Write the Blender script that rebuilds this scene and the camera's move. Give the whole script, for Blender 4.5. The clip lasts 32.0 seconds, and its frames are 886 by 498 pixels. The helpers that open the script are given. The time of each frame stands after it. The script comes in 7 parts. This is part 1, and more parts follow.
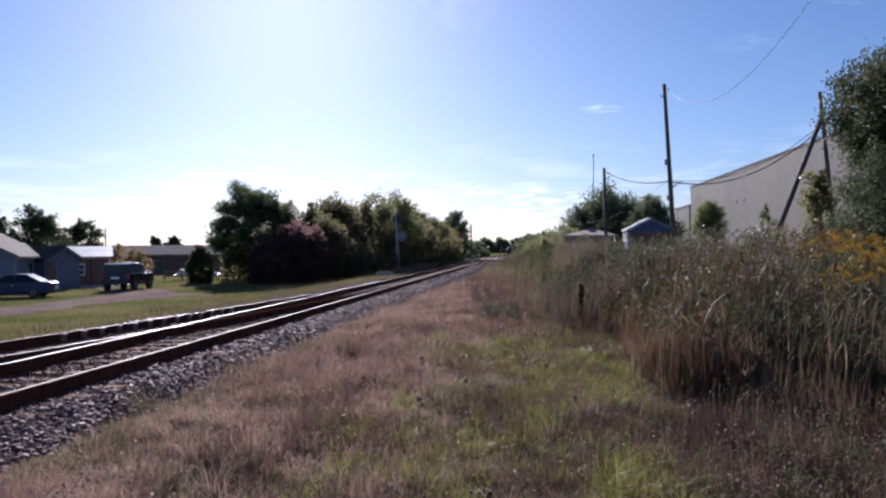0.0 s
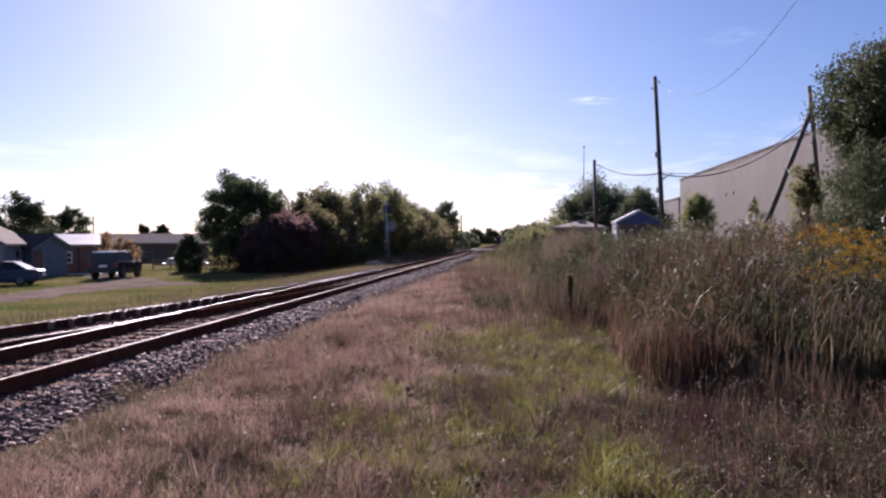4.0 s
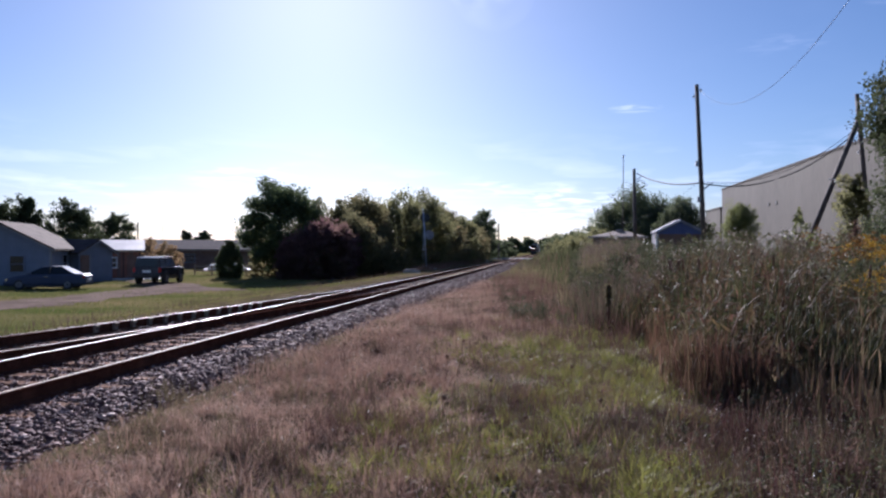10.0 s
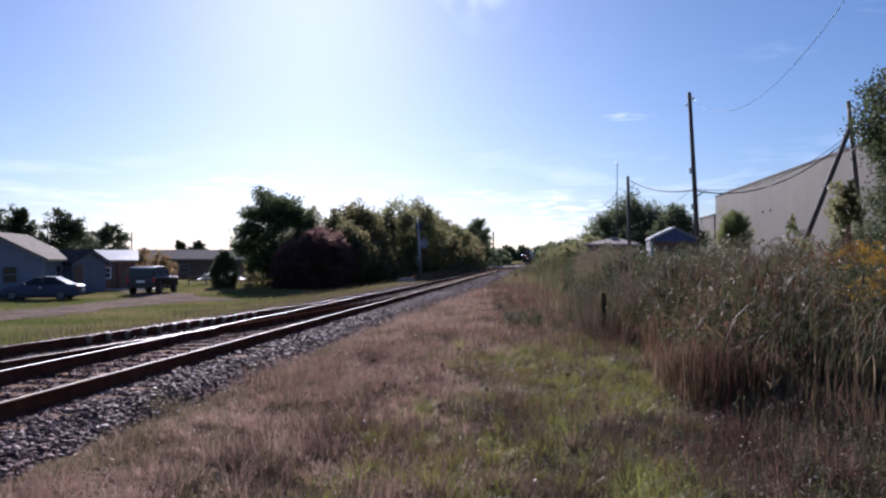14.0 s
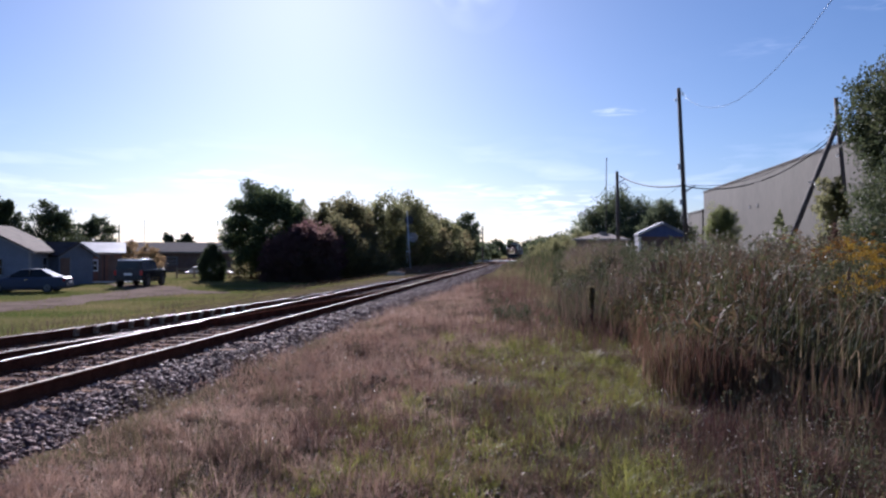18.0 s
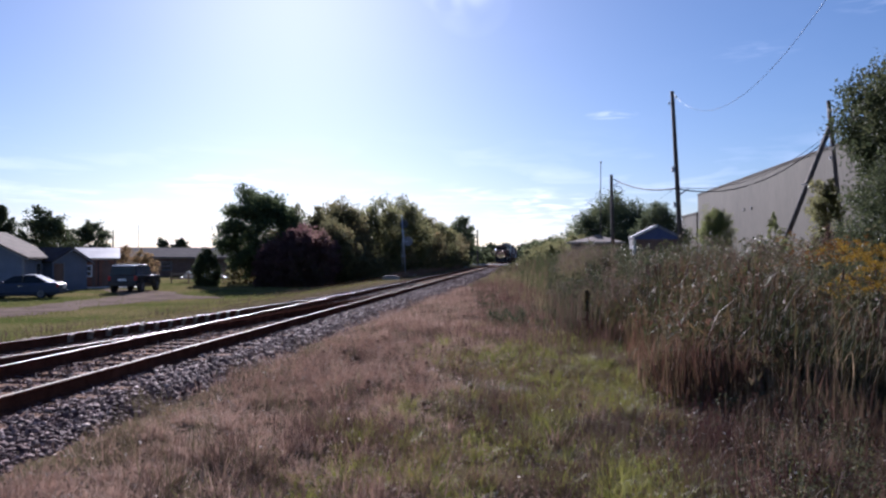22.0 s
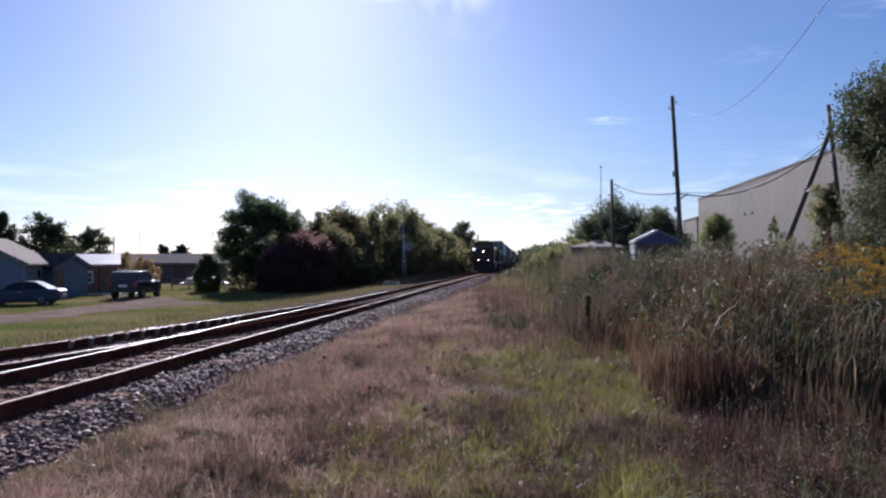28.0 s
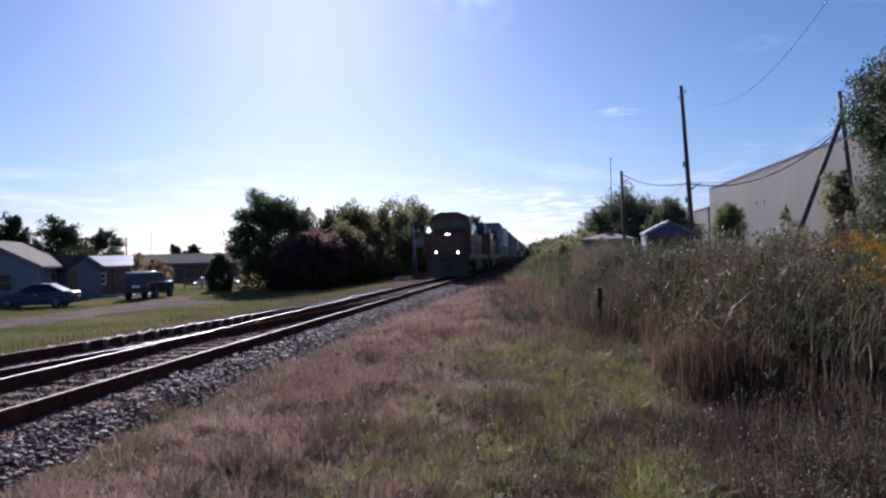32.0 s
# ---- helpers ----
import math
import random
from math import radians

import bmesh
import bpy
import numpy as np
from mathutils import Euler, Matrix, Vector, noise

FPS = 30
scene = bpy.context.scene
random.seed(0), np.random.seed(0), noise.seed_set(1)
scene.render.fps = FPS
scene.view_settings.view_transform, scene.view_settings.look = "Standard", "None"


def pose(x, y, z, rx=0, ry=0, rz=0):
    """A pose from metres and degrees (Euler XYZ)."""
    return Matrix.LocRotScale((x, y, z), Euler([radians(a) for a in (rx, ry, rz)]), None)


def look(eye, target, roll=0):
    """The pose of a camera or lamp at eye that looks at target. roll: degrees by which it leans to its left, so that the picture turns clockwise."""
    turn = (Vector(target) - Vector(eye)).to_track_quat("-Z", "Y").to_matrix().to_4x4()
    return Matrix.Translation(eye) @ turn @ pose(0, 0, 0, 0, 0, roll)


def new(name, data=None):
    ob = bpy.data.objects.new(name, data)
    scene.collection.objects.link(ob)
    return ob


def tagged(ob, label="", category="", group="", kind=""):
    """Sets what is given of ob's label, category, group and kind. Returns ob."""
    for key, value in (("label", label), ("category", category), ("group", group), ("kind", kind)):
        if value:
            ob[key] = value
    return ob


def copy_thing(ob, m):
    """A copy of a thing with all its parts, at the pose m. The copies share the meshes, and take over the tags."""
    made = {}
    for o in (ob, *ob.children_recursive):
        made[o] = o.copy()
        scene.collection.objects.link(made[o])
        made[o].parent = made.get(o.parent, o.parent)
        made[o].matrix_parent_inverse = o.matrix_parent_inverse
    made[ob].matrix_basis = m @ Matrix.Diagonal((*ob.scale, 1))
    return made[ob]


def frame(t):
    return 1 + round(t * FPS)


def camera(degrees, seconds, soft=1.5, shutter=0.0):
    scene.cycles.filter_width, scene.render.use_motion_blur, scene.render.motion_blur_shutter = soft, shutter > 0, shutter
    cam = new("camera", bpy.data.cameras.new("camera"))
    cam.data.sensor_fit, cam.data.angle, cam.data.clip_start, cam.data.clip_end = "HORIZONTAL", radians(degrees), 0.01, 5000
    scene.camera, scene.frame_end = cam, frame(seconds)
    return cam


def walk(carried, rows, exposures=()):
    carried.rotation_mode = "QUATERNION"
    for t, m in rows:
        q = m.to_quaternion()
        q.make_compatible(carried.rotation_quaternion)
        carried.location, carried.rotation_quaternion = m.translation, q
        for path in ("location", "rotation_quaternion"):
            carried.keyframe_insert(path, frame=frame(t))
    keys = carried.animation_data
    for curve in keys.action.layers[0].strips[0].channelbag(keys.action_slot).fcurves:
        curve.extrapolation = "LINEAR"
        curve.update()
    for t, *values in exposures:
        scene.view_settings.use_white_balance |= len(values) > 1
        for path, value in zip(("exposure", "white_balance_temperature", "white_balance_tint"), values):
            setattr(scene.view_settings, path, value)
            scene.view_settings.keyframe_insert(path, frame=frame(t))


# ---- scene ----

# ---- camera: held by hand at the trackside, x across the track, y along it ----
EYE = (0.0, 0.0, 1.70)
cam = camera(61.0, 32.0, soft=2.4)
TURNS = [
    (0, 5.72, 0.25, 0.63), (0.5, 5.77, 0.18, 0.62), (1, 5.78, 0.12, 0.35), (1.5, 5.59, -0.05, 0.14), (2, 5.35, -0.14, -0.40), 
    (2.5, 5.15, 0.01, -0.54), (3, 4.71, -0.30, -0.56), (3.5, 4.78, -0.42, 0.06), (5.5, 5.16, -0.61, 0.23), (6, 4.89, -0.51, 0.33), 
    (6.5, 5.05, -0.37, 0.24), (7, 5.47, 0.03, -0.06), (7.5, 6.92, 0.26, 0.11), (8, 8.25, 0.58, 0.16), (8.5, 7.92, 0.90, 0.39), 
    (9, 7.58, 0.56, 0.35), (9.5, 7.50, 0.38, 0.21), (10, 7.79, 0.16, -0.28), (10.5, 7.47, 0.31, -0.23), (11, 7.25, 0.69, -0.05), 
    (11.5, 7.31, 0.75, 0.04), (12, 7.28, 0.82, -0.00), (12.5, 7.13, 0.80, 0.01), (13, 7.19, 0.99, 0.00), (13.5, 7.46, 0.72, -0.09), 
    (14, 7.39, 0.80, 0.03), (14.5, 7.24, 0.53, -0.13), (16.5, 6.68, 0.48, -0.48), (17, 6.60, 0.49, -0.34), (17.5, 6.55, 0.46, -0.23), 
    (18, 6.57, 0.35, -0.24), (18.5, 6.59, 0.24, -0.18), (19, 6.67, 0.25, -0.28), (19.5, 6.43, 0.41, -0.12), (20, 6.45, 0.58, -0.08), 
    (20.5, 6.44, 0.64, -0.19), (21, 6.47, 0.50, -0.05), (21.5, 6.34, 0.64, 0.05), (22, 6.19, 0.64, 0.04), (22.5, 6.29, 0.62, -0.14), 
    (23, 6.22, 0.59, -0.24), (23.5, 6.29, 0.49, -0.30), (24, 6.25, 0.61, -0.19), (24.5, 6.24, 0.59, -0.24), (25, 6.31, 0.72, -0.22), 
    (25.5, 6.33, 0.69, -0.30), (27.5, 6.18, 0.78, 0.35), (28, 6.24, 1.04, 0.21), (28.5, 6.27, 1.12, 0.29), (29, 6.33, 1.20, 0.11), 
    (29.5, 6.49, 1.12, 0.17), (30, 6.76, 1.17, 0.20), (30.5, 7.10, 1.29, 0.12), (31, 7.24, 1.30, 0.22), (31.5, 7.23, 0.72, 0.59), 
    (32, 7.06, 0.68, 1.28), 
]
walk(cam, [(t, pose(*EYE, 90 + pitch, roll, yaw)) for t, yaw, pitch, roll in TURNS],
     exposures=[(0.0, 0.48, 4800, 23), (2.5, 0.48, 4800, 23), (3.0, 0.64, 5150, 34), (6.5, 0.64, 5150, 34), (7.0, 0.48, 4800, 23), (28.0, 0.46, 4800, 23), (30.5, 0.42, 4780, 24), (31.5, 0.34, 4720, 25), (32.0, 0.32, 4700, 25)])

# ---- light: low afternoon sun ahead, clear sky with thin cloud ----
SUN_AZ, SUN_EL = radians(17.3), radians(23.5)      # left of the track, above the horizon
to_sun = Vector((-math.sin(SUN_AZ) * math.cos(SUN_EL), math.cos(SUN_AZ) * math.cos(SUN_EL), math.sin(SUN_EL)))
sun = new("sun", bpy.data.lights.new("sun", "SUN"))
sun.data.energy, sun.data.angle, sun.data.color = 8.5, radians(0.55), (1.0, 0.82, 0.6)
sun.matrix_world = look(to_sun * 50, (0, 0, 0))

world = bpy.data.worlds.new("world")
scene.world = world
world.use_nodes = True
wn, wl = world.node_tree.nodes, world.node_tree.links
wn.clear()
sky = wn.new("ShaderNodeTexSky")
sky.sky_type, sky.sun_disc = "NISHITA", False
sky.sun_elevation, sky.sun_rotation = SUN_EL, -SUN_AZ
sky.altitude, sky.air_density, sky.dust_density, sky.ozone_density = 100, 1.0, 0.48, 1.4
back = wn.new("ShaderNodeBackground")
back.inputs["Strength"].default_value = 0.05
out = wn.new("ShaderNodeOutputWorld")
# thin streaks of cloud, drawn out along the sky's own plane
way = wn.new("ShaderNodeTexCoord")
axes = wn.new("ShaderNodeSeparateXYZ")
wl.new(way.outputs["Generated"], axes.inputs[0])
def wmath(op, a, b, clamp=False):
    node = wn.new("ShaderNodeMath")
    node.operation, node.use_clamp = op, clamp
    for i, v in enumerate((a, b)):
        if isinstance(v, (int, float)):
            node.inputs[i].default_value = v
        else:
            wl.new(v, node.inputs[i])
    return node.outputs[0]
high = wmath("ADD", wmath("MAXIMUM", axes.outputs["Z"], 0.0), 0.06)
flat = wn.new("ShaderNodeCombineXYZ")
wl.new(wmath("DIVIDE", axes.outputs["X"], high), flat.inputs["X"])
wl.new(wmath("MULTIPLY", wmath("DIVIDE", axes.outputs["Y"], high), 0.9), flat.inputs["Y"])
streak = wn.new("ShaderNodeTexNoise")
streak.inputs["Scale"].default_value, streak.inputs["Detail"].default_value, streak.inputs["Distortion"].default_value = 1.5, 7, 0.4
wl.new(flat.outputs[0], streak.inputs["Vector"])
cover = wmath("MULTIPLY", wmath("SUBTRACT", streak.outputs["Fac"], 0.5), 3.4, True)
low_sky = wmath("SUBTRACT", 1.0, wmath("MULTIPLY", axes.outputs["Z"], 6.0, True), True)
cover = wmath("MULTIPLY", cover, wmath("ADD", wmath("MULTIPLY", low_sky, 1.0), 0.015))
# low banks of streaked cloud: bearing, elevation, half width, half height in degrees, density
bearing = wmath("MULTIPLY", wmath("ARCTAN2", axes.outputs["X"], axes.outputs["Y"]), 57.3)
rise = wmath("MULTIPLY", wmath("ARCSINE", axes.outputs["Z"], 0.0), 57.3)
band = wn.new("ShaderNodeCombineXYZ")
wl.new(wmath("MULTIPLY", bearing, 0.42), band.inputs["X"])
wl.new(wmath("MULTIPLY", rise, 3.0), band.inputs["Y"])
ripple = wn.new("ShaderNodeTexNoise")
ripple.inputs["Scale"].default_value, ripple.inputs["Detail"].default_value, ripple.inputs["Distortion"].default_value = 1.0, 5, 0.5
wl.new(band.outputs[0], ripple.inputs["Vector"])
wisps = wmath("MULTIPLY", wmath("SUBTRACT", ripple.outputs["Fac"], 0.46), 6.0, True)
for a, e, wa, we, dense in ((1.2, 3.4, 4.8, 2.0, 1.0), (-4.6, 4.7, 3.4, 0.8, 0.7), (-22.6, 5.5, 4.8, 0.8, 0.9), (-33, 4.2, 6.0, 0.7, 0.5), (6.5, 10.5, 2.1, 0.42, 0.34), (16.4, 14.2, 3.2, 0.8, 0.09), (26, 16.5, 5.0, 1.0, 0.15)):
    da = wmath("POWER", wmath("ABSOLUTE", wmath("MULTIPLY", wmath("SUBTRACT", bearing, a), 1 / wa), 0.0), 2.0)
    de = wmath("POWER", wmath("ABSOLUTE", wmath("MULTIPLY", wmath("SUBTRACT", rise, e), 1 / we), 0.0), 2.0)
    spot = wmath("MULTIPLY", wmath("SUBTRACT", 1.0, wmath("ADD", da, de), True), dense)
    cover = wmath("ADD", cover, wmath("MULTIPLY", spot, wisps), True)
tuft = wn.new("ShaderNodeTexNoise")
tuft.inputs["Scale"].default_value, tuft.inputs["Detail"].default_value, tuft.inputs["Distortion"].default_value = 9.0, 3, 0.6
wl.new(way.outputs["Generated"], tuft.inputs["Vector"])
# a softer tuft of cloud beside the sun, trailing off to the right
for a, e, wa, we, dense in ((-5.3, 19.8, 3.0, 2.0, 0.9), (-4.0, 18.8, 3.2, 2.6, 0.35), (-11.0, 20.6, 5.0, 1.6, 0.8)):
    da = wmath("POWER", wmath("ABSOLUTE", wmath("MULTIPLY", wmath("SUBTRACT", bearing, a), 1 / wa), 0.0), 2.0)
    de = wmath("POWER", wmath("ABSOLUTE", wmath("MULTIPLY", wmath("SUBTRACT", rise, e), 1 / we), 0.0), 2.0)
    spot = wmath("MULTIPLY", wmath("SUBTRACT", 1.0, wmath("ADD", da, de), True), dense)
    cover = wmath("ADD", cover, wmath("MULTIPLY", spot, wmath("MULTIPLY", wmath("SUBTRACT", tuft.outputs["Fac"], 0.3), 3.6, True)), True)
veil = wn.new("ShaderNodeMix")
veil.data_type = "RGBA"
wl.new(cover, veil.inputs["Factor"])
wl.new(sky.outputs["Color"], veil.inputs["A"])
veil.inputs["B"].default_value = (20.0, 18.5, 17.5, 1)
wl.new(veil.outputs["Result"], back.inputs["Color"])
wl.new(back.outputs["Background"], out.inputs["Surface"])


# ---- materials ----
def node_mat(name):
    m = bpy.data.materials.new(name)
    m.use_nodes = True
    nt = m.node_tree
    return m, nt.nodes, nt.links, nt.nodes["Principled BSDF"]


def mat(name, c1, c2, rough=0.7, scale=3.0, fine=40.0, bump=0.2, metal=0.0, random_amount=0.0, source="Object", stretch=(1, 1, 1), spec=0.5):
    """Two-scale noise between two colours, with a fine relief."""
    m, n, l, b = node_mat(name)
    tc = n.new("ShaderNodeTexCoord")
    mp = n.new("ShaderNodeMapping")
    mp.inputs["Scale"].default_value = stretch
    l.new(tc.outputs[source], mp.inputs["Vector"])
    big, small = n.new("ShaderNodeTexNoise"), n.new("ShaderNodeTexNoise")
    big.inputs["Scale"].default_value, big.inputs["Detail"].default_value = scale, 5
    small.inputs["Scale"].default_value, small.inputs["Detail"].default_value = fine, 4
    l.new(mp.outputs["Vector"], big.inputs["Vector"])
    l.new(mp.outputs["Vector"], small.inputs["Vector"])
    mean = n.new("ShaderNodeMath")
    mean.operation = "MULTIPLY_ADD"
    l.new(small.outputs["Fac"], mean.inputs[0])
    mean.inputs[1].default_value = 0.45
    half = n.new("ShaderNodeMath")
    half.operation = "MULTIPLY"
    l.new(big.outputs["Fac"], half.inputs[0])
    half.inputs[1].default_value = 0.55
    l.new(half.outputs[0], mean.inputs[2])
    ramp = n.new("ShaderNodeValToRGB")
    ramp.color_ramp.elements[0].position, ramp.color_ramp.elements[1].position = 0.36, 0.64
    ramp.color_ramp.elements[0].color, ramp.color_ramp.elements[1].color = (*c1, 1), (*c2, 1)
    l.new(mean.outputs[0], ramp.inputs["Fac"])
    colour = ramp.outputs["Color"]
    if random_amount:
        info = n.new("ShaderNodeObjectInfo")
        hsv = n.new("ShaderNodeHueSaturation")
        span = n.new("ShaderNodeMapRange")
        span.inputs["To Min"].default_value, span.inputs["To Max"].default_value = 1 - random_amount, 1 + random_amount
        l.new(info.outputs["Random"], span.inputs["Value"])
        l.new(span.outputs["Result"], hsv.inputs["Value"])
        l.new(colour, hsv.inputs["Color"])
        colour = hsv.outputs["Color"]
    l.new(colour, b.inputs["Base Color"])
    b.inputs["Roughness"].default_value, b.inputs["Metallic"].default_value = rough, metal
    b.inputs["Specular IOR Level"].default_value = spec
    if bump:
        bp = n.new("ShaderNodeBump")
        bp.inputs["Strength"].default_value, bp.inputs["Distance"].default_value = bump, 0.02
        l.new(small.outputs["Fac"], bp.inputs["Height"])
        l.new(bp.outputs["Normal"], b.inputs["Normal"])
    return m


def leaf_mat(name, colours, trans=0.35, rough=0.55, patch=0.25, spec=0.3):
    """Leaves and blades: colour by piece, drifting over the ground, with light shining through."""
    m, n, l, b = node_mat(name)
    geo, tc, noi = n.new("ShaderNodeNewGeometry"), n.new("ShaderNodeTexCoord"), n.new("ShaderNodeTexNoise")
    noi.inputs["Scale"].default_value, noi.inputs["Detail"].default_value = patch, 3
    l.new(tc.outputs["Object"], noi.inputs["Vector"])
    mx = n.new("ShaderNodeMath")
    mx.operation = "MULTIPLY_ADD"
    l.new(geo.outputs["Random Per Island"], mx.inputs[0])
    mx.inputs[1].default_value = 0.6
    sh = n.new("ShaderNodeMath")
    sh.operation = "MULTIPLY_ADD"
    l.new(noi.outputs["Fac"], sh.inputs[0])
    sh.inputs[1].default_value, sh.inputs[2].default_value = 1.6, -0.6
    l.new(sh.outputs[0], mx.inputs[2])
    ramp = n.new("ShaderNodeValToRGB")
    els = ramp.color_ramp.elements
    while len(els) < len(colours):
        els.new(0.5)
    for i, c in enumerate(colours):
        els[i].position, els[i].color = i / (len(colours) - 1), (*c, 1)
    l.new(mx.outputs[0], ramp.inputs["Fac"])
    l.new(ramp.outputs["Color"], b.inputs["Base Color"])
    b.inputs["Roughness"].default_value, b.inputs["Specular IOR Level"].default_value = rough, spec
    tr, mix = n.new("ShaderNodeBsdfTranslucent"), n.new("ShaderNodeMixShader")
    l.new(ramp.outputs["Color"], tr.inputs["Color"])
    mix.inputs["Fac"].default_value = trans
    l.new(b.outputs["BSDF"], mix.inputs[1])
    l.new(tr.outputs["BSDF"], mix.inputs[2])
    l.new(mix.outputs["Shader"], n["Material Output"].inputs["Surface"])
    return m


def glow_mat(name, colour, strength):
    m, n, l, b = node_mat(name)
    b.inputs["Base Color"].default_value = (*colour, 1)
    b.inputs["Emission Color"].default_value = (*colour, 1)
    b.inputs["Emission Strength"].default_value = strength
    return m


def glass_mat(name, tint=(0.015, 0.018, 0.022), rough=0.12):
    m, n, l, b = node_mat(name)
    b.inputs["Base Color"].default_value = (*tint, 1)
    b.inputs["Roughness"].default_value = rough
    b.inputs["Specular IOR Level"].default_value = 0.35
    return m


M_ground = mat("soil_and_thatch", (0.06, 0.047, 0.032), (0.14, 0.115, 0.06), 0.95, 1.1, 26, 0.7, spec=0.1)
M_ballast = mat("ballast_bed", (0.035, 0.025, 0.024), (0.085, 0.062, 0.056), 0.95, 6, 30, 0.8, spec=0.0)
M_stone = leaf_mat("ballast_stone", [(0.042, 0.023, 0.024), (0.07, 0.041, 0.04), (0.1, 0.064, 0.061), (0.17, 0.118, 0.108), (0.55, 0.45, 0.4)], 0.0, 0.75, 6.0, 0.05)
M_stone_single = mat("single_ballast_stone", (0.06, 0.036, 0.035), (0.22, 0.158, 0.143), 0.8, 12, 60, 0.4, random_amount=0.7, spec=0.04)
M_tie = mat("weathered_tie", (0.07, 0.036, 0.024), (0.27, 0.15, 0.085), 0.85, 5, 60, 0.5, random_amount=0.3, stretch=(0.3, 3, 3), spec=0.03)
M_rust = mat("rusty_rail_steel", (0.05, 0.022, 0.016), (0.12, 0.055, 0.035), 0.9, 4, 60, 0.3, spec=0.0)
M_brace = mat("worn_brace_steel", (0.15, 0.11, 0.08), (0.34, 0.27, 0.2), 0.8, 8, 60, 0.2, spec=0.05)
M_head = mat("polished_rail_head", (0.2, 0.19, 0.185), (0.31, 0.3, 0.29), 0.5, 5, 60, 0.05, metal=1.0)
M_headdull = mat("half_rusted_rail_head", (0.5, 0.39, 0.28), (0.66, 0.55, 0.43), 0.6, 5, 60, 0.05, spec=0.12)
M_gravel = mat("dirt_and_gravel_drive", (0.11, 0.085, 0.07), (0.22, 0.175, 0.145), 0.95, 0.8, 25, 0.5, spec=0.0)
M_asphalt = mat("old_asphalt", (0.2, 0.2, 0.2), (0.34, 0.33, 0.32), 0.8, 1, 40, 0.3)
M_wood = mat("weathered_pole_wood", (0.055, 0.042, 0.034), (0.14, 0.11, 0.09), 0.85, 3, 40, 0.5, stretch=(3, 3, 0.25))
M_cable = mat("black_cable", (0.02, 0.02, 0.022), (0.04, 0.04, 0.04), 0.9, 5, 50, 0.0)
M_wire = mat("bare_aluminium_wire", (0.02, 0.02, 0.022), (0.03, 0.03, 0.03), 0.14, 5, 50, 0.0, metal=1.0)
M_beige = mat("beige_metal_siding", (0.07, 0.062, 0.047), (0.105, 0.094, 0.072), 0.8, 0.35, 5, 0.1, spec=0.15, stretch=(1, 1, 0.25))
M_roofdark = mat("dark_shingle_roof", (0.05, 0.04, 0.045), (0.09, 0.08, 0.08), 1.0, 3, 25, 0.5, spec=0.05)
M_rooftan = mat("weathered_tan_shingles", (0.085, 0.068, 0.052), (0.15, 0.12, 0.092), 0.95, 2, 25, 0.5, spec=0.1)
M_roofmetal = mat("galvanised_roof_sheet", (0.3, 0.3, 0.3), (0.46, 0.45, 0.44), 0.5, 1, 20, 0.1, metal=0.6)
M_blue = mat("blue_grey_siding", (0.13, 0.15, 0.2), (0.18, 0.2, 0.26), 0.8, 1.5, 20, 0.1)
M_tanwall = mat("tan_board_wall", (0.22, 0.17, 0.13), (0.32, 0.25, 0.2), 0.8, 2, 20, 0.2)
M_brown = mat("brown_board_wall", (0.13, 0.08, 0.06), (0.2, 0.13, 0.1), 0.8, 2, 20, 0.2)
M_redwall = mat("red_brown_board_wall", (0.17, 0.075, 0.05), (0.27, 0.13, 0.085), 0.8, 2, 20, 0.2)
M_white = mat("white_paint", (0.68, 0.68, 0.66), (0.82, 0.82, 0.8), 0.5, 2, 20, 0.08)
M_galv = mat("galvanised_steel", (0.4, 0.41, 0.42), (0.55, 0.56, 0.57), 0.45, 6, 40, 0.1, metal=0.7)
M_black = mat("black_paint", (0.012, 0.012, 0.013), (0.03, 0.03, 0.03), 0.5, 5, 40, 0.05)
M_rubber = mat("tyre_rubber", (0.015, 0.015, 0.015), (0.03, 0.03, 0.03), 0.85, 8, 60, 0.2)
M_silver = mat("silver_car_paint", (0.045, 0.055, 0.09), (0.065, 0.075, 0.115), 0.6, 1, 60, 0.0, metal=0.0, spec=0.1)
M_darkcar = mat("dark_blue_car_paint", (0.02, 0.022, 0.032), (0.03, 0.032, 0.045), 0.25, 1, 60, 0.0, metal=0.2)
M_alloy = mat("alloy_rim", (0.1, 0.1, 0.11), (0.16, 0.16, 0.17), 0.5, 8, 50, 0.0, metal=0.3)
M_case = mat("weathered_pale_casing", (0.24, 0.22, 0.2), (0.36, 0.34, 0.31), 0.85, 3, 30, 0.2, spec=0.05)
M_chrome = mat("chrome_trim", (0.6, 0.6, 0.62), (0.7, 0.7, 0.72), 0.15, 8, 50, 0.0, metal=1.0)
M_glass = glass_mat("window_glass")
# paler tone stands in for bright sky showing in the side windows
M_sideglass = glass_mat("sky_toned_side_glass", (0.11, 0.125, 0.15), 0.25)
M_tail = mat("red_lamp_lens", (0.3, 0.015, 0.012), (0.4, 0.02, 0.015), 0.2, 8, 50, 0.0)
M_orange = mat("dusty_orange_locomotive_paint", (0.075, 0.03, 0.022), (0.11, 0.04, 0.026), 0.5, 0.8, 12, 0.05)
M_dkgreen = mat("dark_locomotive_paint", (0.03, 0.03, 0.032), (0.055, 0.052, 0.05), 0.5, 1, 12, 0.1)
M_yellow = mat("faded_yellow_paint", (0.22, 0.13, 0.03), (0.28, 0.17, 0.04), 0.5, 2, 12, 0.05)
M_truck = mat("grimy_cast_steel", (0.025, 0.022, 0.02), (0.07, 0.06, 0.05), 0.8, 3, 30, 0.3)
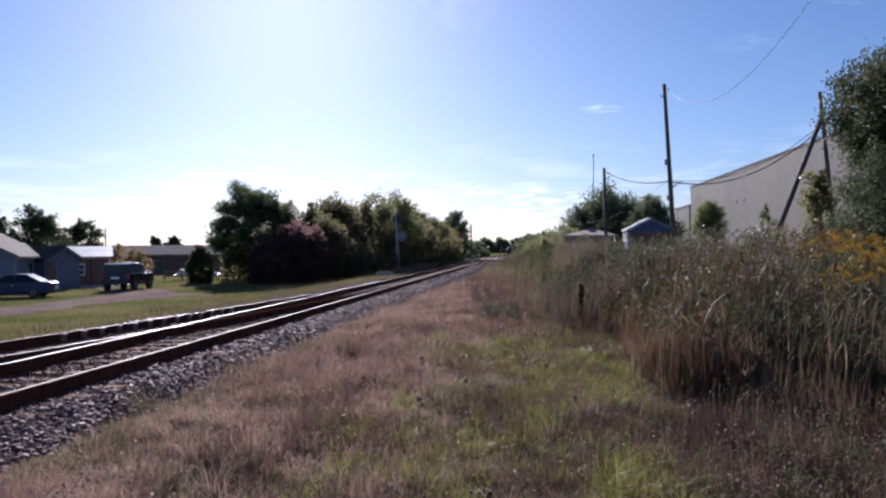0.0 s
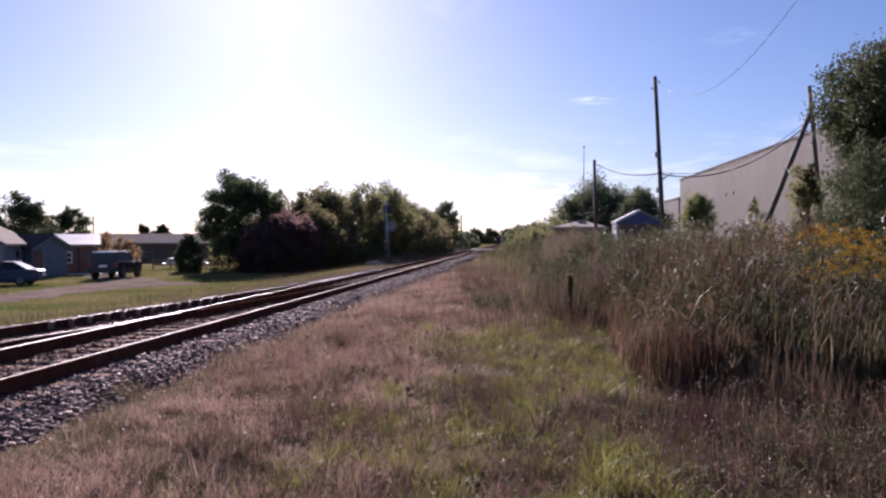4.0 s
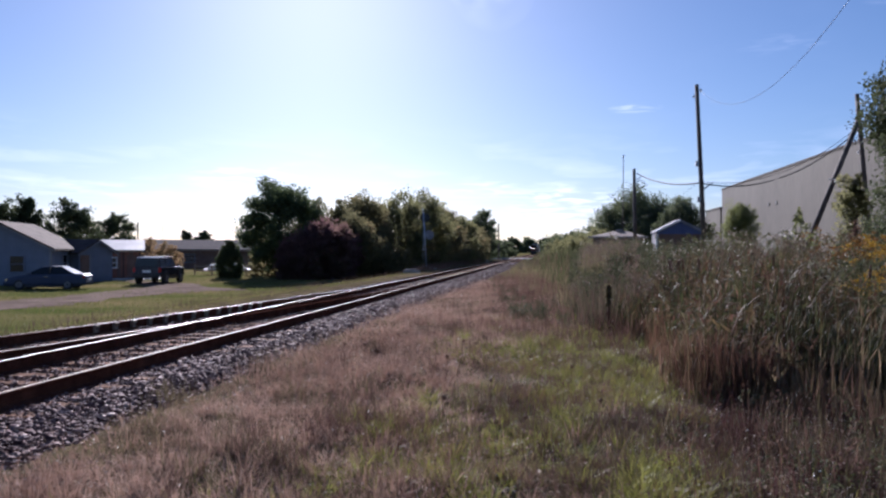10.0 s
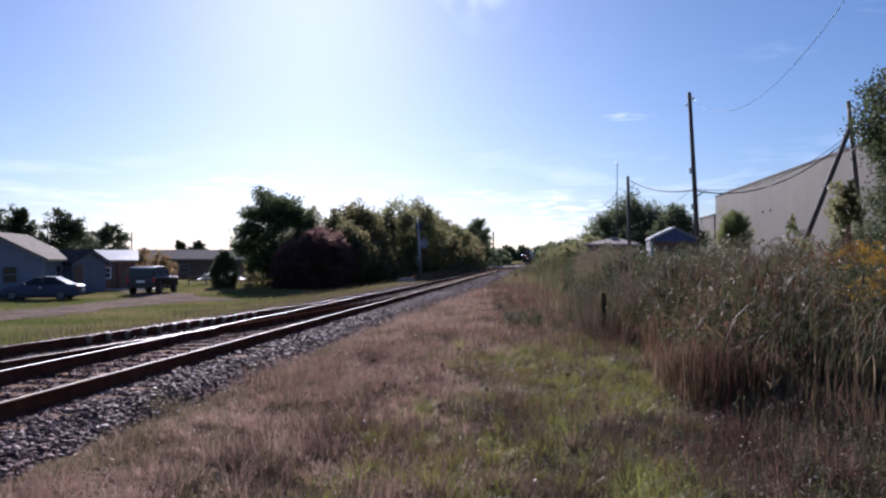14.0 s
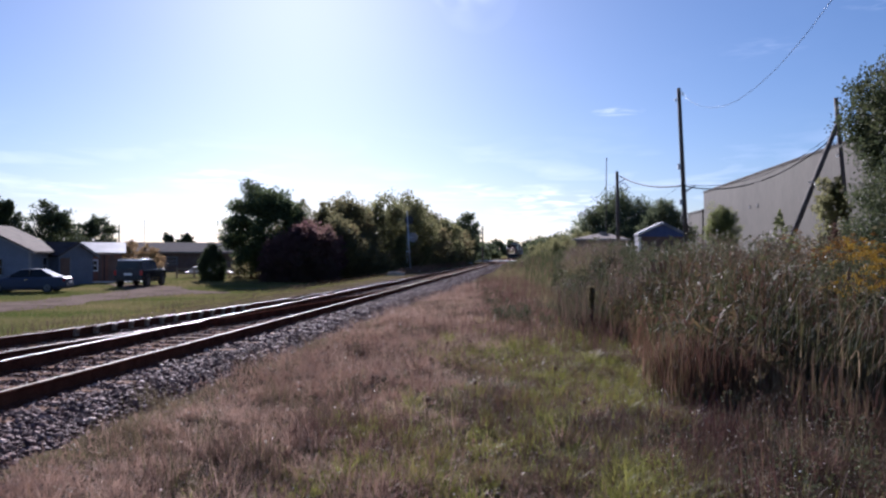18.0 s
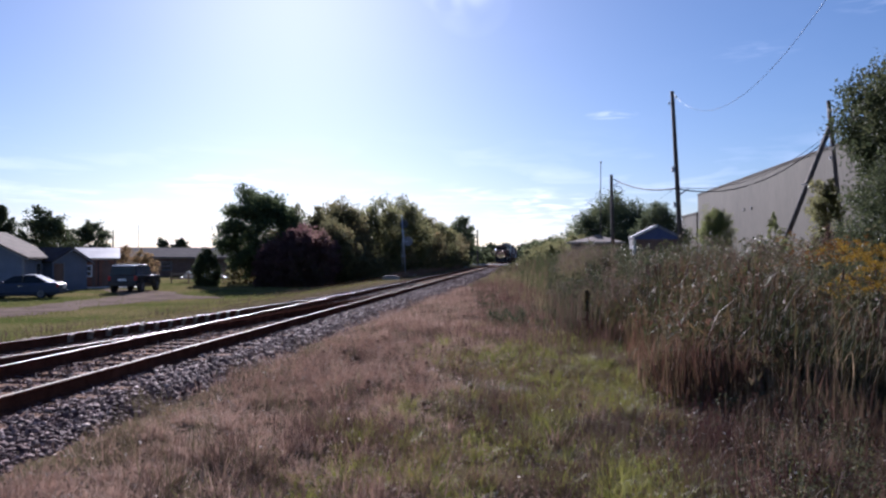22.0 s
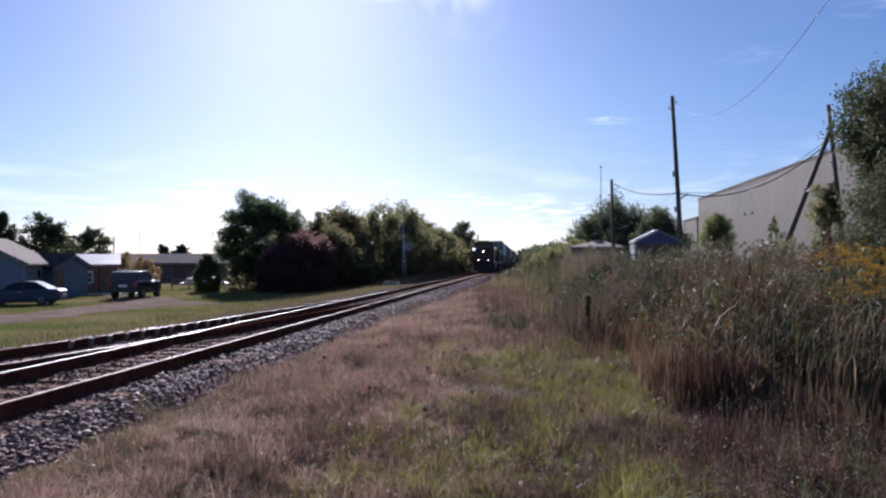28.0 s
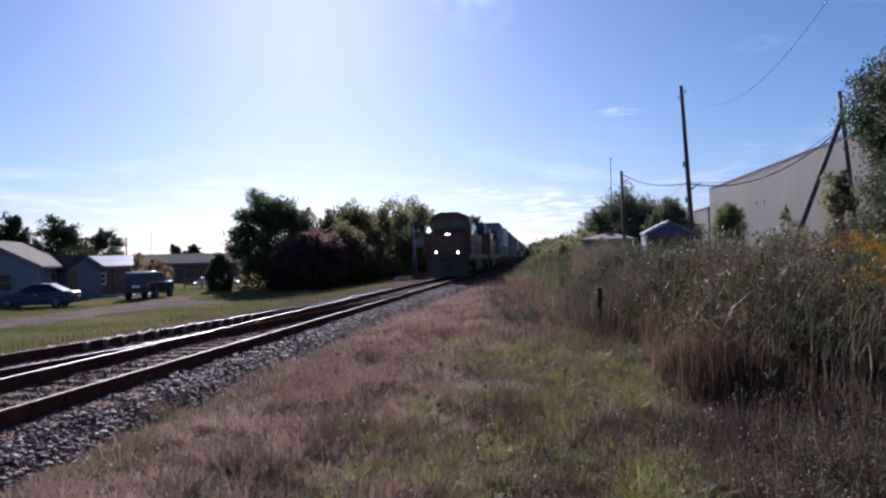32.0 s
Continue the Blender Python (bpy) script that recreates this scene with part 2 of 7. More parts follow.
M_lamp = glow_mat("lit_headlamp", (1.0, 0.66, 0.36), 14)
# emission stands in for the bright glint beside the cab, not a lamp
M_cabglint = glow_mat("glowing_cab_glint", (1.0, 0.95, 0.88), 2.5)
M_bark = mat("tree_bark", (0.045, 0.035, 0.028), (0.12, 0.095, 0.075), 0.9, 4, 25, 0.7, stretch=(3, 3, 0.6))
M_leafA = leaf_mat("leaf_olive_green", [(0.111, 0.111, 0.058), (0.169, 0.169, 0.075), (0.247, 0.227, 0.104)], 0.72, 0.7, spec=0.1)
M_leafB = leaf_mat("leaf_early_autumn", [(0.1, 0.1, 0.055), (0.16, 0.15, 0.07), (0.25, 0.18, 0.09)], 0.72, 0.7, spec=0.1)
M_leafC = leaf_mat("leaf_dark_green", [(0.090, 0.105, 0.060), (0.125, 0.145, 0.075), (0.17, 0.185, 0.085)], 0.5, 0.7, spec=0.1)
M_leafD = leaf_mat("leaf_maroon_shrub", [(0.13, 0.075, 0.08), (0.18, 0.11, 0.1), (0.15, 0.12, 0.075)], 0.72, 0.7, spec=0.1)
M_bush = leaf_mat("bright_bush_leaf", [(0.12, 0.135, 0.055), (0.19, 0.21, 0.075), (0.31, 0.31, 0.12)], 0.55, 0.7, spec=0.1)
M_dry = leaf_mat("dry_grass_blade", [(0.18, 0.108, 0.08), (0.29, 0.19, 0.14), (0.43, 0.315, 0.24)], 0.4, patch=0.5, spec=0.15)
M_green = leaf_mat("green_grass_blade", [(0.18, 0.11, 0.06), (0.145, 0.135, 0.032), (0.18, 0.195, 0.04), (0.29, 0.275, 0.075)], 0.45, patch=0.5, spec=0.2)
M_lawn = leaf_mat("lawn_blade", [(0.09, 0.1, 0.03), (0.14, 0.14, 0.045), (0.24, 0.19, 0.09)], 0.4, patch=0.12, spec=0.1)
M_reed = leaf_mat("reed_blade", [(0.1, 0.07, 0.045), (0.078, 0.098, 0.042), (0.11, 0.135, 0.052), (0.22, 0.185, 0.09)], 0.16, 0.8, patch=0.4, spec=0.05)
M_straw = leaf_mat("pale_reed_straw", [(0.15, 0.08, 0.06), (0.22, 0.145, 0.09), (0.17, 0.165, 0.08), (0.36, 0.28, 0.17)], 0.25, 0.6, patch=0.9, spec=0.1)
M_reedbrown = leaf_mat("dead_reed_blade", [(0.075, 0.036, 0.033), (0.145, 0.08, 0.066), (0.25, 0.165, 0.12)], 0.25, 0.6, patch=0.6, spec=0.08)
M_brownweed = leaf_mat("brown_weed_stalk", [(0.07, 0.04, 0.034), (0.12, 0.072, 0.056), (0.2, 0.145, 0.1)], 0.35, 0.75, patch=0.7, spec=0.05)
M_gold = leaf_mat("goldenrod_flower", [(0.17, 0.1, 0.02), (0.33, 0.205, 0.022), (0.39, 0.26, 0.03)], 0.3, 0.8, 0.8, 0.05)
M_goldfaded = leaf_mat("faded_goldenrod", [(0.12, 0.06, 0.025), (0.2, 0.105, 0.03), (0.26, 0.15, 0.04)], 0.3, 0.8, 0.8, 0.05)
M_plume = leaf_mat("grey_tan_plume", [(0.075, 0.055, 0.04), (0.11, 0.085, 0.055), (0.22, 0.18, 0.12)], 0.35, 0.7, 0.8, 0.05)
M_cattail = mat("cattail_head_brown", (0.08, 0.04, 0.02), (0.14, 0.075, 0.04), 0.9, 20, 80, 0.3)
M_fluff = mat("pale_glint_fluff", (0.5, 0.46, 0.4), (0.8, 0.77, 0.7), 0.35, 20, 80, 0.3)


# ---- mesh helpers ----
def link_mesh(name, verts, faces, material, parent=None, label="", smooth=False):
    """A mesh object from arrays; faces all with the same number of corners, or a plain list."""
    me = bpy.data.meshes.new(name)
    verts = np.asarray(verts, dtype=np.float32).reshape(-1, 3)
    if isinstance(faces, np.ndarray):
        k = faces.shape[1]
        me.vertices.add(len(verts))
        me.vertices.foreach_set("co", verts.ravel())
        me.loops.add(faces.size)
        me.loops.foreach_set("vertex_index", faces.astype(np.int32).ravel())
        me.polygons.add(len(faces))
        me.polygons.foreach_set("loop_start", np.arange(0, faces.size, k, dtype=np.int32))
        me.update(calc_edges=True)
    else:
        me.from_pydata([tuple(map(float, v)) for v in verts], [], faces)
    if smooth:
        me.polygons.foreach_set("use_smooth", np.ones(len(me.polygons), dtype=bool))
    me.materials.append(material)
    ob = new(name, me)
    ob.parent = parent
    if label:
        ob["label"] = label
    return ob


def part(name, bm, material, parent=None, label=""):
    """Links a bmesh as one mesh object under a thing or under a part."""
    bmesh.ops.recalc_face_normals(bm, faces=bm.faces)
    me = bpy.data.meshes.new(name)
    bm.to_mesh(me)
    bm.free()
    me.materials.append(material)
    ob = new(name, me)
    ob.parent = parent
    if label:
        ob["label"] = label
    return ob


def box(x0, x1, y0, y1, z0, z1, bevel=0.0, bm=None):
    bm = bm or bmesh.new()
    made = bmesh.ops.create_cube(bm, size=1)["verts"]
    for v in made:
        v.co = Vector(((x0 + x1) / 2 + v.co.x * (x1 - x0), (y0 + y1) / 2 + v.co.y * (y1 - y0), (z0 + z1) / 2 + v.co.z * (z1 - z0)))
    if bevel:
        edges = list({e for v in made for e in v.link_edges})
        bmesh.ops.bevel(bm, geom=edges, offset=bevel, segments=2, affect="EDGES")
    return bm


def prism(points, a, b, axis="x", bevel=0.0, inset=0.0, bm=None):
    """A side outline drawn out along one axis. inset draws the top of the second half of the width in."""
    bm = bm or bmesh.new()
    def at(p, s):
        return {"x": (s, p[0], p[1]), "y": (p[0], s, p[1]), "z": (p[0], p[1], s)}[axis]
    r1 = [bm.verts.new(at(p, a)) for p in points]
    r2 = [bm.verts.new(at(p, b)) for p in points]
    bm.faces.new(r1), bm.faces.new(r2[::-1])
    for i in range(len(points)):
        j = (i + 1) % len(points)
        bm.faces.new((r1[i], r1[j], r2[j], r2[i]))
    if bevel:
        bmesh.ops.bevel(bm, geom=list(bm.edges), offset=bevel, segments=2, affect="EDGES")
    return bm


def cyl(x, y, z, r, depth, axis="x", sides=20, r2=None, bm=None, bevel=0.0):
    bm = bm or bmesh.new()
    m = {"x": pose(x, y, z, 0, 90, 0), "y": pose(x, y, z, 90, 0, 0), "z": pose(x, y, z)}[axis]
    got = bmesh.ops.create_cone(bm, cap_ends=True, segments=sides, radius1=r, radius2=r if r2 is None else r2, depth=depth, matrix=m)["verts"]
    if bevel:
        rim = [e for e in {e for v in got for e in v.link_edges} if any(len(f.verts) > 4 for f in e.link_faces)]
        bmesh.ops.bevel(bm, geom=rim, offset=bevel, segments=2, affect="EDGES")
    return bm


def ball(x, y, z, rx, ry, rz, sub=2, bm=None):
    bm = bm or bmesh.new()
    bmesh.ops.create_icosphere(bm, subdivisions=sub, radius=1, matrix=Matrix.Translation((x, y, z)) @ Matrix.Diagonal((rx, ry, rz, 1)))
    return bm


def tube(points, radii, sides=8):
    """Vertices and quads of a tapered tube through the points."""
    pts = [Vector(p) for p in points]
    vs, fs = [], []
    for i, p in enumerate(pts):
        way = (pts[min(i + 1, len(pts) - 1)] - pts[max(i - 1, 0)]).normalized()
        u = way.orthogonal().normalized()
        if abs(way.z) > 0.3:
            u = Vector((1, 0, 0)) - way * way.x
            u.normalize()
        w = way.cross(u)
        for k in range(sides):
            a = 2 * math.pi * k / sides
            vs.append(p + (u * math.cos(a) + w * math.sin(a)) * radii[i])
    for i in range(len(pts) - 1):
        for k in range(sides):
            j = (k + 1) % sides
            fs.append((i * sides + k, i * sides + j, (i + 1) * sides + j, (i + 1) * sides + k))
    fs.append(tuple(range(sides))[::-1])
    fs.append(tuple(range((len(pts) - 1) * sides, len(pts) * sides)))
    return vs, fs


def thing(name, x, y, z, rz=0.0, label="", category="", group="", kind=""):
    ob = new(name)
    ob.matrix_world = pose(x, y, z, 0, 0, rz)
    return tagged(ob, label, category, group, kind)


def cable(name, points, radius, material, label, category="cable"):
    vs, fs = tube(points, [radius] * len(points), 6)
    return tagged(link_mesh(name, vs, fs, material, smooth=True), label, category)


def sag(a, b, drop, n=16):
    a, b = Vector(a), Vector(b)
    return [a.lerp(b, i / n) - Vector((0, 0, drop * 4 * (i / n) * (1 - i / n))) for i in range(n + 1)]


# ---- the lie of the land ----
def smooth(a, b, v):
    t = np.clip((np.asarray(v, dtype=float) - a) / (b - a), 0, 1)
    return t * t * (3 - 2 * t)


def land(x, y):
    """Height of the ground: level by the track, half a metre lower in the yard across it, small bumps in the rough grass."""
    x, y = np.asarray(x, dtype=float), np.asarray(y, dtype=float)
    low = -0.55 * smooth(-10.2, -14.0, x)
    bumps = 0.05 * np.sin(1.3 * x + 0.7 * y) * np.cos(0.9 * y - 0.6 * x) + 0.03 * np.sin(3.1 * x - 1.7 * y)
    bumps *= smooth(-4.2, -3.0, x) * (1 - smooth(60, 90, y))
    return low + bumps


def axis_steps(lo, hi, fine_lo, fine_hi, step, grow=1.35):
    inner = list(np.arange(fine_lo, fine_hi + step / 2, step))
    s, v = step, inner[-1]
    while v < hi:
        s *= grow
        v += s
        inner.append(min(v, hi))
    s, v = step, inner[0]
    while v > lo:
        s *= grow
        v -= s
        inner.insert(0, max(v, lo))
    return np.array(inner)


def grid_mesh(name, xs, ys, height, material, **k):
    X, Y = np.meshgrid(xs, ys)
    V = np.stack([X, Y, height(X, Y)], -1).reshape(-1, 3)
    nx, ny = len(xs), len(ys)
    i = (np.arange(ny - 1)[:, None] * nx + np.arange(nx - 1)[None]).ravel()
    return link_mesh(name, V, np.stack([i, i + 1, i + nx + 1, i + nx], -1), material, smooth=True, **k)


# the yard across the track is greener
n, l = M_ground.node_tree.nodes, M_ground.node_tree.links
tc, sep, span, mx = n.new("ShaderNodeTexCoord"), n.new("ShaderNodeSeparateXYZ"), n.new("ShaderNodeMapRange"), n.new("ShaderNodeMix")
l.new(tc.outputs["Object"], sep.inputs[0])
l.new(sep.outputs["X"], span.inputs["Value"])
span.inputs["From Min"].default_value, span.inputs["From Max"].default_value = -10.5, -13.0
mx.data_type = "RGBA"
old = n["Principled BSDF"].inputs["Base Color"].links[0].from_socket
tint_noise = n.new("ShaderNodeTexNoise")
tint_noise.inputs["Scale"].default_value, tint_noise.inputs["Detail"].default_value = 0.22, 5
tint_ramp = n.new("ShaderNodeValToRGB")
tint_ramp.color_ramp.elements[0].position, tint_ramp.color_ramp.elements[1].position = 0.35, 0.65
tint_ramp.color_ramp.elements[0].color, tint_ramp.color_ramp.elements[1].color = (0.075, 0.09, 0.025, 1), (0.18, 0.145, 0.07, 1)
l.new(tc.outputs["Object"], tint_noise.inputs["Vector"])
l.new(tint_noise.outputs["Fac"], tint_ramp.inputs["Fac"])
l.new(span.outputs["Result"], mx.inputs["Factor"])
l.new(old, mx.inputs["A"])
l.new(tint_ramp.outputs["Color"], mx.inputs["B"])
l.new(mx.outputs["Result"], n["Principled BSDF"].inputs["Base Color"])
n["Principled BSDF"].inputs["Specular IOR Level"].default_value = 0.0
ground = grid_mesh("ground", axis_steps(-2500, 2500, -20, 12, 0.35), axis_steps(-2500, 3500, -4, 40, 0.4), land, M_ground)
tagged(ground, "dry thatch and soil under rough grass", "ground", kind="structure")


def drive_line(y):
    """Centre of the gravel drive that runs along the yard and bends to the parked truck."""
    return np.interp(y, [-10, 20, 30, 38, 43, 47, 50], [-22.5, -21.8, -21.2, -21.0, -22.4, -25.0, -28.5])


def drive_spur(y):
    """How far the worn gravel spreads towards the track in front of the truck."""
    return 3.6 * np.exp(-((np.asarray(y, dtype=float) - 40.6) / 1.7) ** 2)


dv, df = [], []
for i in range(61):
    y = -10 + i
    half = 1.9 + 0.35 * math.sin(i * 0.7) + 0.2 * math.sin(i * 1.9)
    for k in range(7):
        o = (k / 6 - 0.5) * 2 * half
        dv.append((float(drive_line(y)) + o + float(drive_spur(y)) * max(0.0, k / 3 - 1) + (0.25 * math.sin(i * 2.7 + k) if k in (0, 6) else 0), y, -0.535 + 0.025 * math.sin(math.pi * k / 6)))
    if i:
        for k in range(6):
            a = (i - 1) * 7 + k
            df.append((a, a + 7, a + 8, a + 1))
tagged(link_mesh("gravel_drive", dv, df, M_gravel, smooth=True), "worn brown dirt and gravel drive with ragged edges across the yard", "drive", kind="structure")

# ---- railway ----
RAIL_Z = 0.28
NEAR, FAR, MID = -5.33, -6.84, -6.085
POINTS, RADIUS = 38.0, 190.0


def branch(y):
    """Centre line of the track that turns off to the left, towards the viewer."""
    if y >= POINTS:
        return MID
    if y > 10:
        return MID - (POINTS - y) ** 2 / (2 * RADIUS)
    return MID - (POINTS - 10) ** 2 / (2 * RADIUS) - (10 - y) * (POINTS - 10) / RADIUS


def shoulder(y):
    """Foot of the ballast on the near side."""
    return -4.0 + 0.6 * smooth(14, 40, y)


def bed_height(x, y):
    left = np.vectorize(branch)(y)
    return 0.14 * smooth(0.15, -0.65, x - shoulder(y)) * smooth(left - 2.7, left - 2.0, x) - 0.065 + 0.012 * np.sin(7 * x + 3 * y) * np.cos(5 * y) + np.minimum(land(x, 0), 0) 


bed = grid_mesh("ballast_bed", np.linspace(-13.0, -3.1, 48), axis_steps(-30, 960, -4, 70, 0.5), bed_height, M_ballast)
tagged(bed, "grey crushed-stone ballast bed under the track", "ballast", kind="structure")

track = thing("railway_track", MID, 0, 0, 0, "straight railway track with dark ties, rusty rails and bright worn rail heads", "railway track", kind="structure")
PROFILE = [(-0.07, -0.18), (0.07, -0.18), (0.07, -0.167), (0.012, -0.145), (0.012, -0.045), (0.036, -0.034), (0.036, -0.006)]
HEAD = [(0.012, -0.003), (0.008, -0.001), (0.003, 0.0), (-0.003, 0.0), (-0.008, -0.001), (-0.012, -0.003)]


def rail(name, centre, y0, y1, step, parent, off, head_mat, label="", worn=1.0):
    ys = np.arange(y0, y1 + step / 2, step)
    outline = PROFILE + [(-0.036, -0.006), (-0.036, -0.034), (-0.012, -0.045), (-0.012, -0.145), (-0.07, -0.167)]
    def sweep(outline, closed):
        vs = [(centre(y) + p[0] - off, y, RAIL_Z + p[1]) for y in ys for p in outline]
        k = len(outline)
        fs = [(i * k + a, i * k + (a + 1) % k, (i + 1) * k + (a + 1) % k, (i + 1) * k + a) for i in range(len(ys) - 1) for a in range(k if closed else k - 1)]
        return vs, fs
    body = link_mesh(name, *sweep(outline, True), M_rust, parent, label)
    vs, fs = sweep([(p[0] * worn, p[1] + 0.003) for p in HEAD], False)
    link_mesh("rail_head", vs, fs, head_mat, body, "worn shiny running surface")
    return body


rail("rail", lambda y: NEAR, -30, 960, 30, track, MID, M_headdull, worn=1.25)
rail("rail", lambda y: FAR, -30, 960, 30, track, MID, M_head, worn=0.8)
turnout = thing("turnout_track", MID, 0, 0, 0, "turnout branching off the main track on dark ties", "railway turnout", kind="structure")
rail("stock_rail", lambda y: branch(y) - 0.755, -6, 37.5, 1.0, turnout, MID, M_head, worn=0.55)
rail("wing_rail", lambda y: branch(y) + 0.755, -6, 15.0, 1.0, turnout, MID, M_head, worn=0.7)
rail("closure_rail", lambda y: branch(y) + 0.755, 15.6, 36.0, 1.0, turnout, MID, M_rust, "rusty dull closure rail")
rail("guard_rail", lambda y: NEAR - 0.11, 12.2, 15.8, 0.6, turnout, MID, M_rust)

# braces, spikes' plates and joint bars along the branch rail
for i in range(13):
    y = 13.2 + i * 0.53
    x = branch(y) - 0.755 - MID
    bm = prism([(x + 0.013, 0.13), (x + 0.075, 0.13), (x + 0.055, RAIL_Z - 0.09), (x + 0.1, RAIL_Z - 0.035), (x + 0.095, RAIL_Z - 0.015), (x + 0.04, RAIL_Z - 0.006), (x + 0.013, RAIL_Z - 0.05)], y - 0.06, y + 0.06, "y", 0.004)
    part("rail_brace", bm, M_brace, turnout, "worn steel rail brace")

# ties: one mesh for the plain ones, longer ones under the turnout
tie_bm = box(-1.3, 1.3, -0.115, 0.115, -0.07, 0.10, 0.012)
tie = part("tie", tie_bm, M_tie, track)
tie_mesh = tie.data
tie.location = (0, 4.0, 0)
TIE_STEP = 0.53
y = 4.0 - 24 * TIE_STEP
while y < 78:
    if abs(y - 4.0) < 0.1:
        y += TIE_STEP
    o = new("tie", tie_mesh)
    o.parent = track
    stretch_left = max(0.0, MID - branch(y)) if y > 9 else 2.3
    o.scale = ((2.6 + stretch_left) / 2.6, 1, 1)
    o.location = (-stretch_left / 2 + random.uniform(-0.03, 0.03), y + random.uniform(-0.02, 0.02), random.uniform(-0.008, 0.006))
    o.rotation_euler = (0, 0, random.uniform(-0.012, 0.012))
    y += TIE_STEP
far_v, far_f = [], []
for i in range(700):
    y = 78.3 + i * 0.55
    b = len(far_v)
    far_v += [(-1.3, y - 0.11, 0.095), (1.3, y - 0.11, 0.095), (1.3, y + 0.11, 0.095), (-1.3, y + 0.11, 0.095), (-1.3, y - 0.11, -0.05), (1.3, y - 0.11, -0.05)]
    far_f += [(b, b + 1, b + 2, b + 3), (b + 4, b + 5, b + 1, b)]
tagged(link_mesh("distant_ties", far_v, far_f, M_tie, track), kind="stuff")

# loose ballast stones
rng = np.random.default_rng(7)
ICO_V, ICO_F = [], []
_b = bmesh.new()
bmesh.ops.create_icosphere(_b, subdivisions=1, radius=1)
ICO_V = np.array([v.co[:] for v in _b.verts])
ICO_F = np.array([[v.index for v in f.verts] for f in _b.faces])
_b.free()


OCT_V = np.array([(1, 0.25, 0.2), (0.1, 1, 0.45), (-1, -0.1, 0.1), (-0.2, -1, 0.3), (0.45, -0.2, 0.95), (0, 0, -0.9)])
OCT_F = np.array([(0, 1, 4), (1, 2, 4), (2, 3, 4), (3, 0, 4), (1, 0, 5), (2, 1, 5), (3, 2, 5), (0, 3, 5)])


def stones(name, P, r, material, label, category="stones", rough=False):
    n = len(P)
    form, form_faces = (OCT_V, OCT_F) if rough else (ICO_V, ICO_F)
    m = len(form)
    s = form[None] * (1 + rng.uniform(-0.4, 0.35, (n, m, 1))) * r[:, None, None] * rng.uniform(0.6, 1.45, (n, 1, 3)) * np.array([1, 1, 0.6])
    a = rng.uniform(0, 6.283, n)
    c, d = np.cos(a)[:, None], np.sin(a)[:, None]
    V = np.stack([s[..., 0] * c - s[..., 1] * d, s[..., 0] * d + s[..., 1] * c, s[..., 2]], -1) + P[:, None]
    Fc = (form_faces[None] + (np.arange(n) * m)[:, None, None]).reshape(-1, 3)
    return tagged(link_mesh(name, V, Fc, material), label, category, kind="stuff")


def scatter(n, x0, x1, y0, y1, power=1.0):
    """Points thinning out with distance along y."""
    u = rng.random(n) ** power
    return rng.uniform(x0, x1, n), y0 + (y1 - y0) * u


def off_ties(px, py):
    """Leaves most of each tie's top and end free of stones."""
    on = (np.abs(px - MID) < 1.33) & (np.abs((py - 4.0 + TIE_STEP / 2) % TIE_STEP - TIE_STEP / 2) < 0.14)
    return ~on | (rng.random(len(px)) < np.where(px > -5.25, 0.36, 0.55))


sx, sy = scatter(27000, -5.25, -3.2, 5.0, 17, 1.3)
keep = (rng.random(len(sx)) < np.clip((shoulder(sy) + 0.55 - sx) / 0.8, 0.04, 1)) & off_ties(sx, sy)
sx, sy = sx[keep], sy[keep]
stones("ballast_stones", np.stack([sx, sy, bed_height(sx, sy) + rng.uniform(0.0, 0.035, len(sx))], -1), (0.014 + 0.028 * rng.random(len(sx)) ** 1.8) * (1 + 0.014 * sy), M_stone, "angular grey and tan crushed ballast stones beside the rail", rough=True)
sx, sy = scatter(24000, -5.25, -3.1, 16, 36, 1.2)
keep = rng.random(len(sx)) < np.clip((shoulder(sy) + 0.4 - sx) / 0.5, 0.05, 1)
sx, sy = sx[keep], sy[keep]
stones("ballast_stones", np.stack([sx, sy, bed_height(sx, sy) + rng.uniform(0.0, 0.035, len(sx))], -1), rng.uniform(0.018, 0.046, len(sx)), M_stone, "grey and tan ballast stones along the shoulder", rough=True)
sx, sy = scatter(16000, -5.25, -3.1, 34, 110, 1.4)
stones("ballast_stones", np.stack([sx, sy, bed_height(sx, sy) + rng.uniform(0.0, 0.035, len(sx))], -1), rng.uniform(0.025, 0.06, len(sx)), M_stone, "grey ballast stones further up the line", rough=True)
sx, sy = scatter(26000, -8.9, -5.2, 6, 45, 1.6)
keep = off_ties(sx, sy)
sx, sy = sx[keep], sy[keep]
stones("ballast_stones", np.stack([sx, sy, bed_height(sx, sy) + rng.uniform(0.0, 0.04, len(sx))], -1), rng.uniform(0.014, 0.034, len(sx)) * (1 + 0.012 * sy), M_stone, "angular grey ballast stones between and around the ties", rough=True)
sx, sy = scatter(5200, -8.9, -3.3, -4.0, 5.4)
keep = off_ties(sx, sy)
sx, sy = sx[keep], sy[keep]
stones("ballast_stones", np.stack([sx, sy, bed_height(sx, sy) + rng.uniform(0.0, 0.035, len(sx))], -1), rng.uniform(0.03, 0.06, len(sx)), M_stone, "grey and tan ballast stones beside the spot where the camera stands", rough=True)
sx, sy = scatter(6000, -11.2, -8.5, 8, 75, 1.2)
stones("ballast_stones", np.stack([sx, sy, bed_height(sx, sy) + rng.uniform(0.0, 0.03, len(sx))], -1), rng.uniform(0.025, 0.05, len(sx)) * (1 + 0.01 * sy), M_stone, "scattered ballast stones on the far shoulder of the track", rough=True)

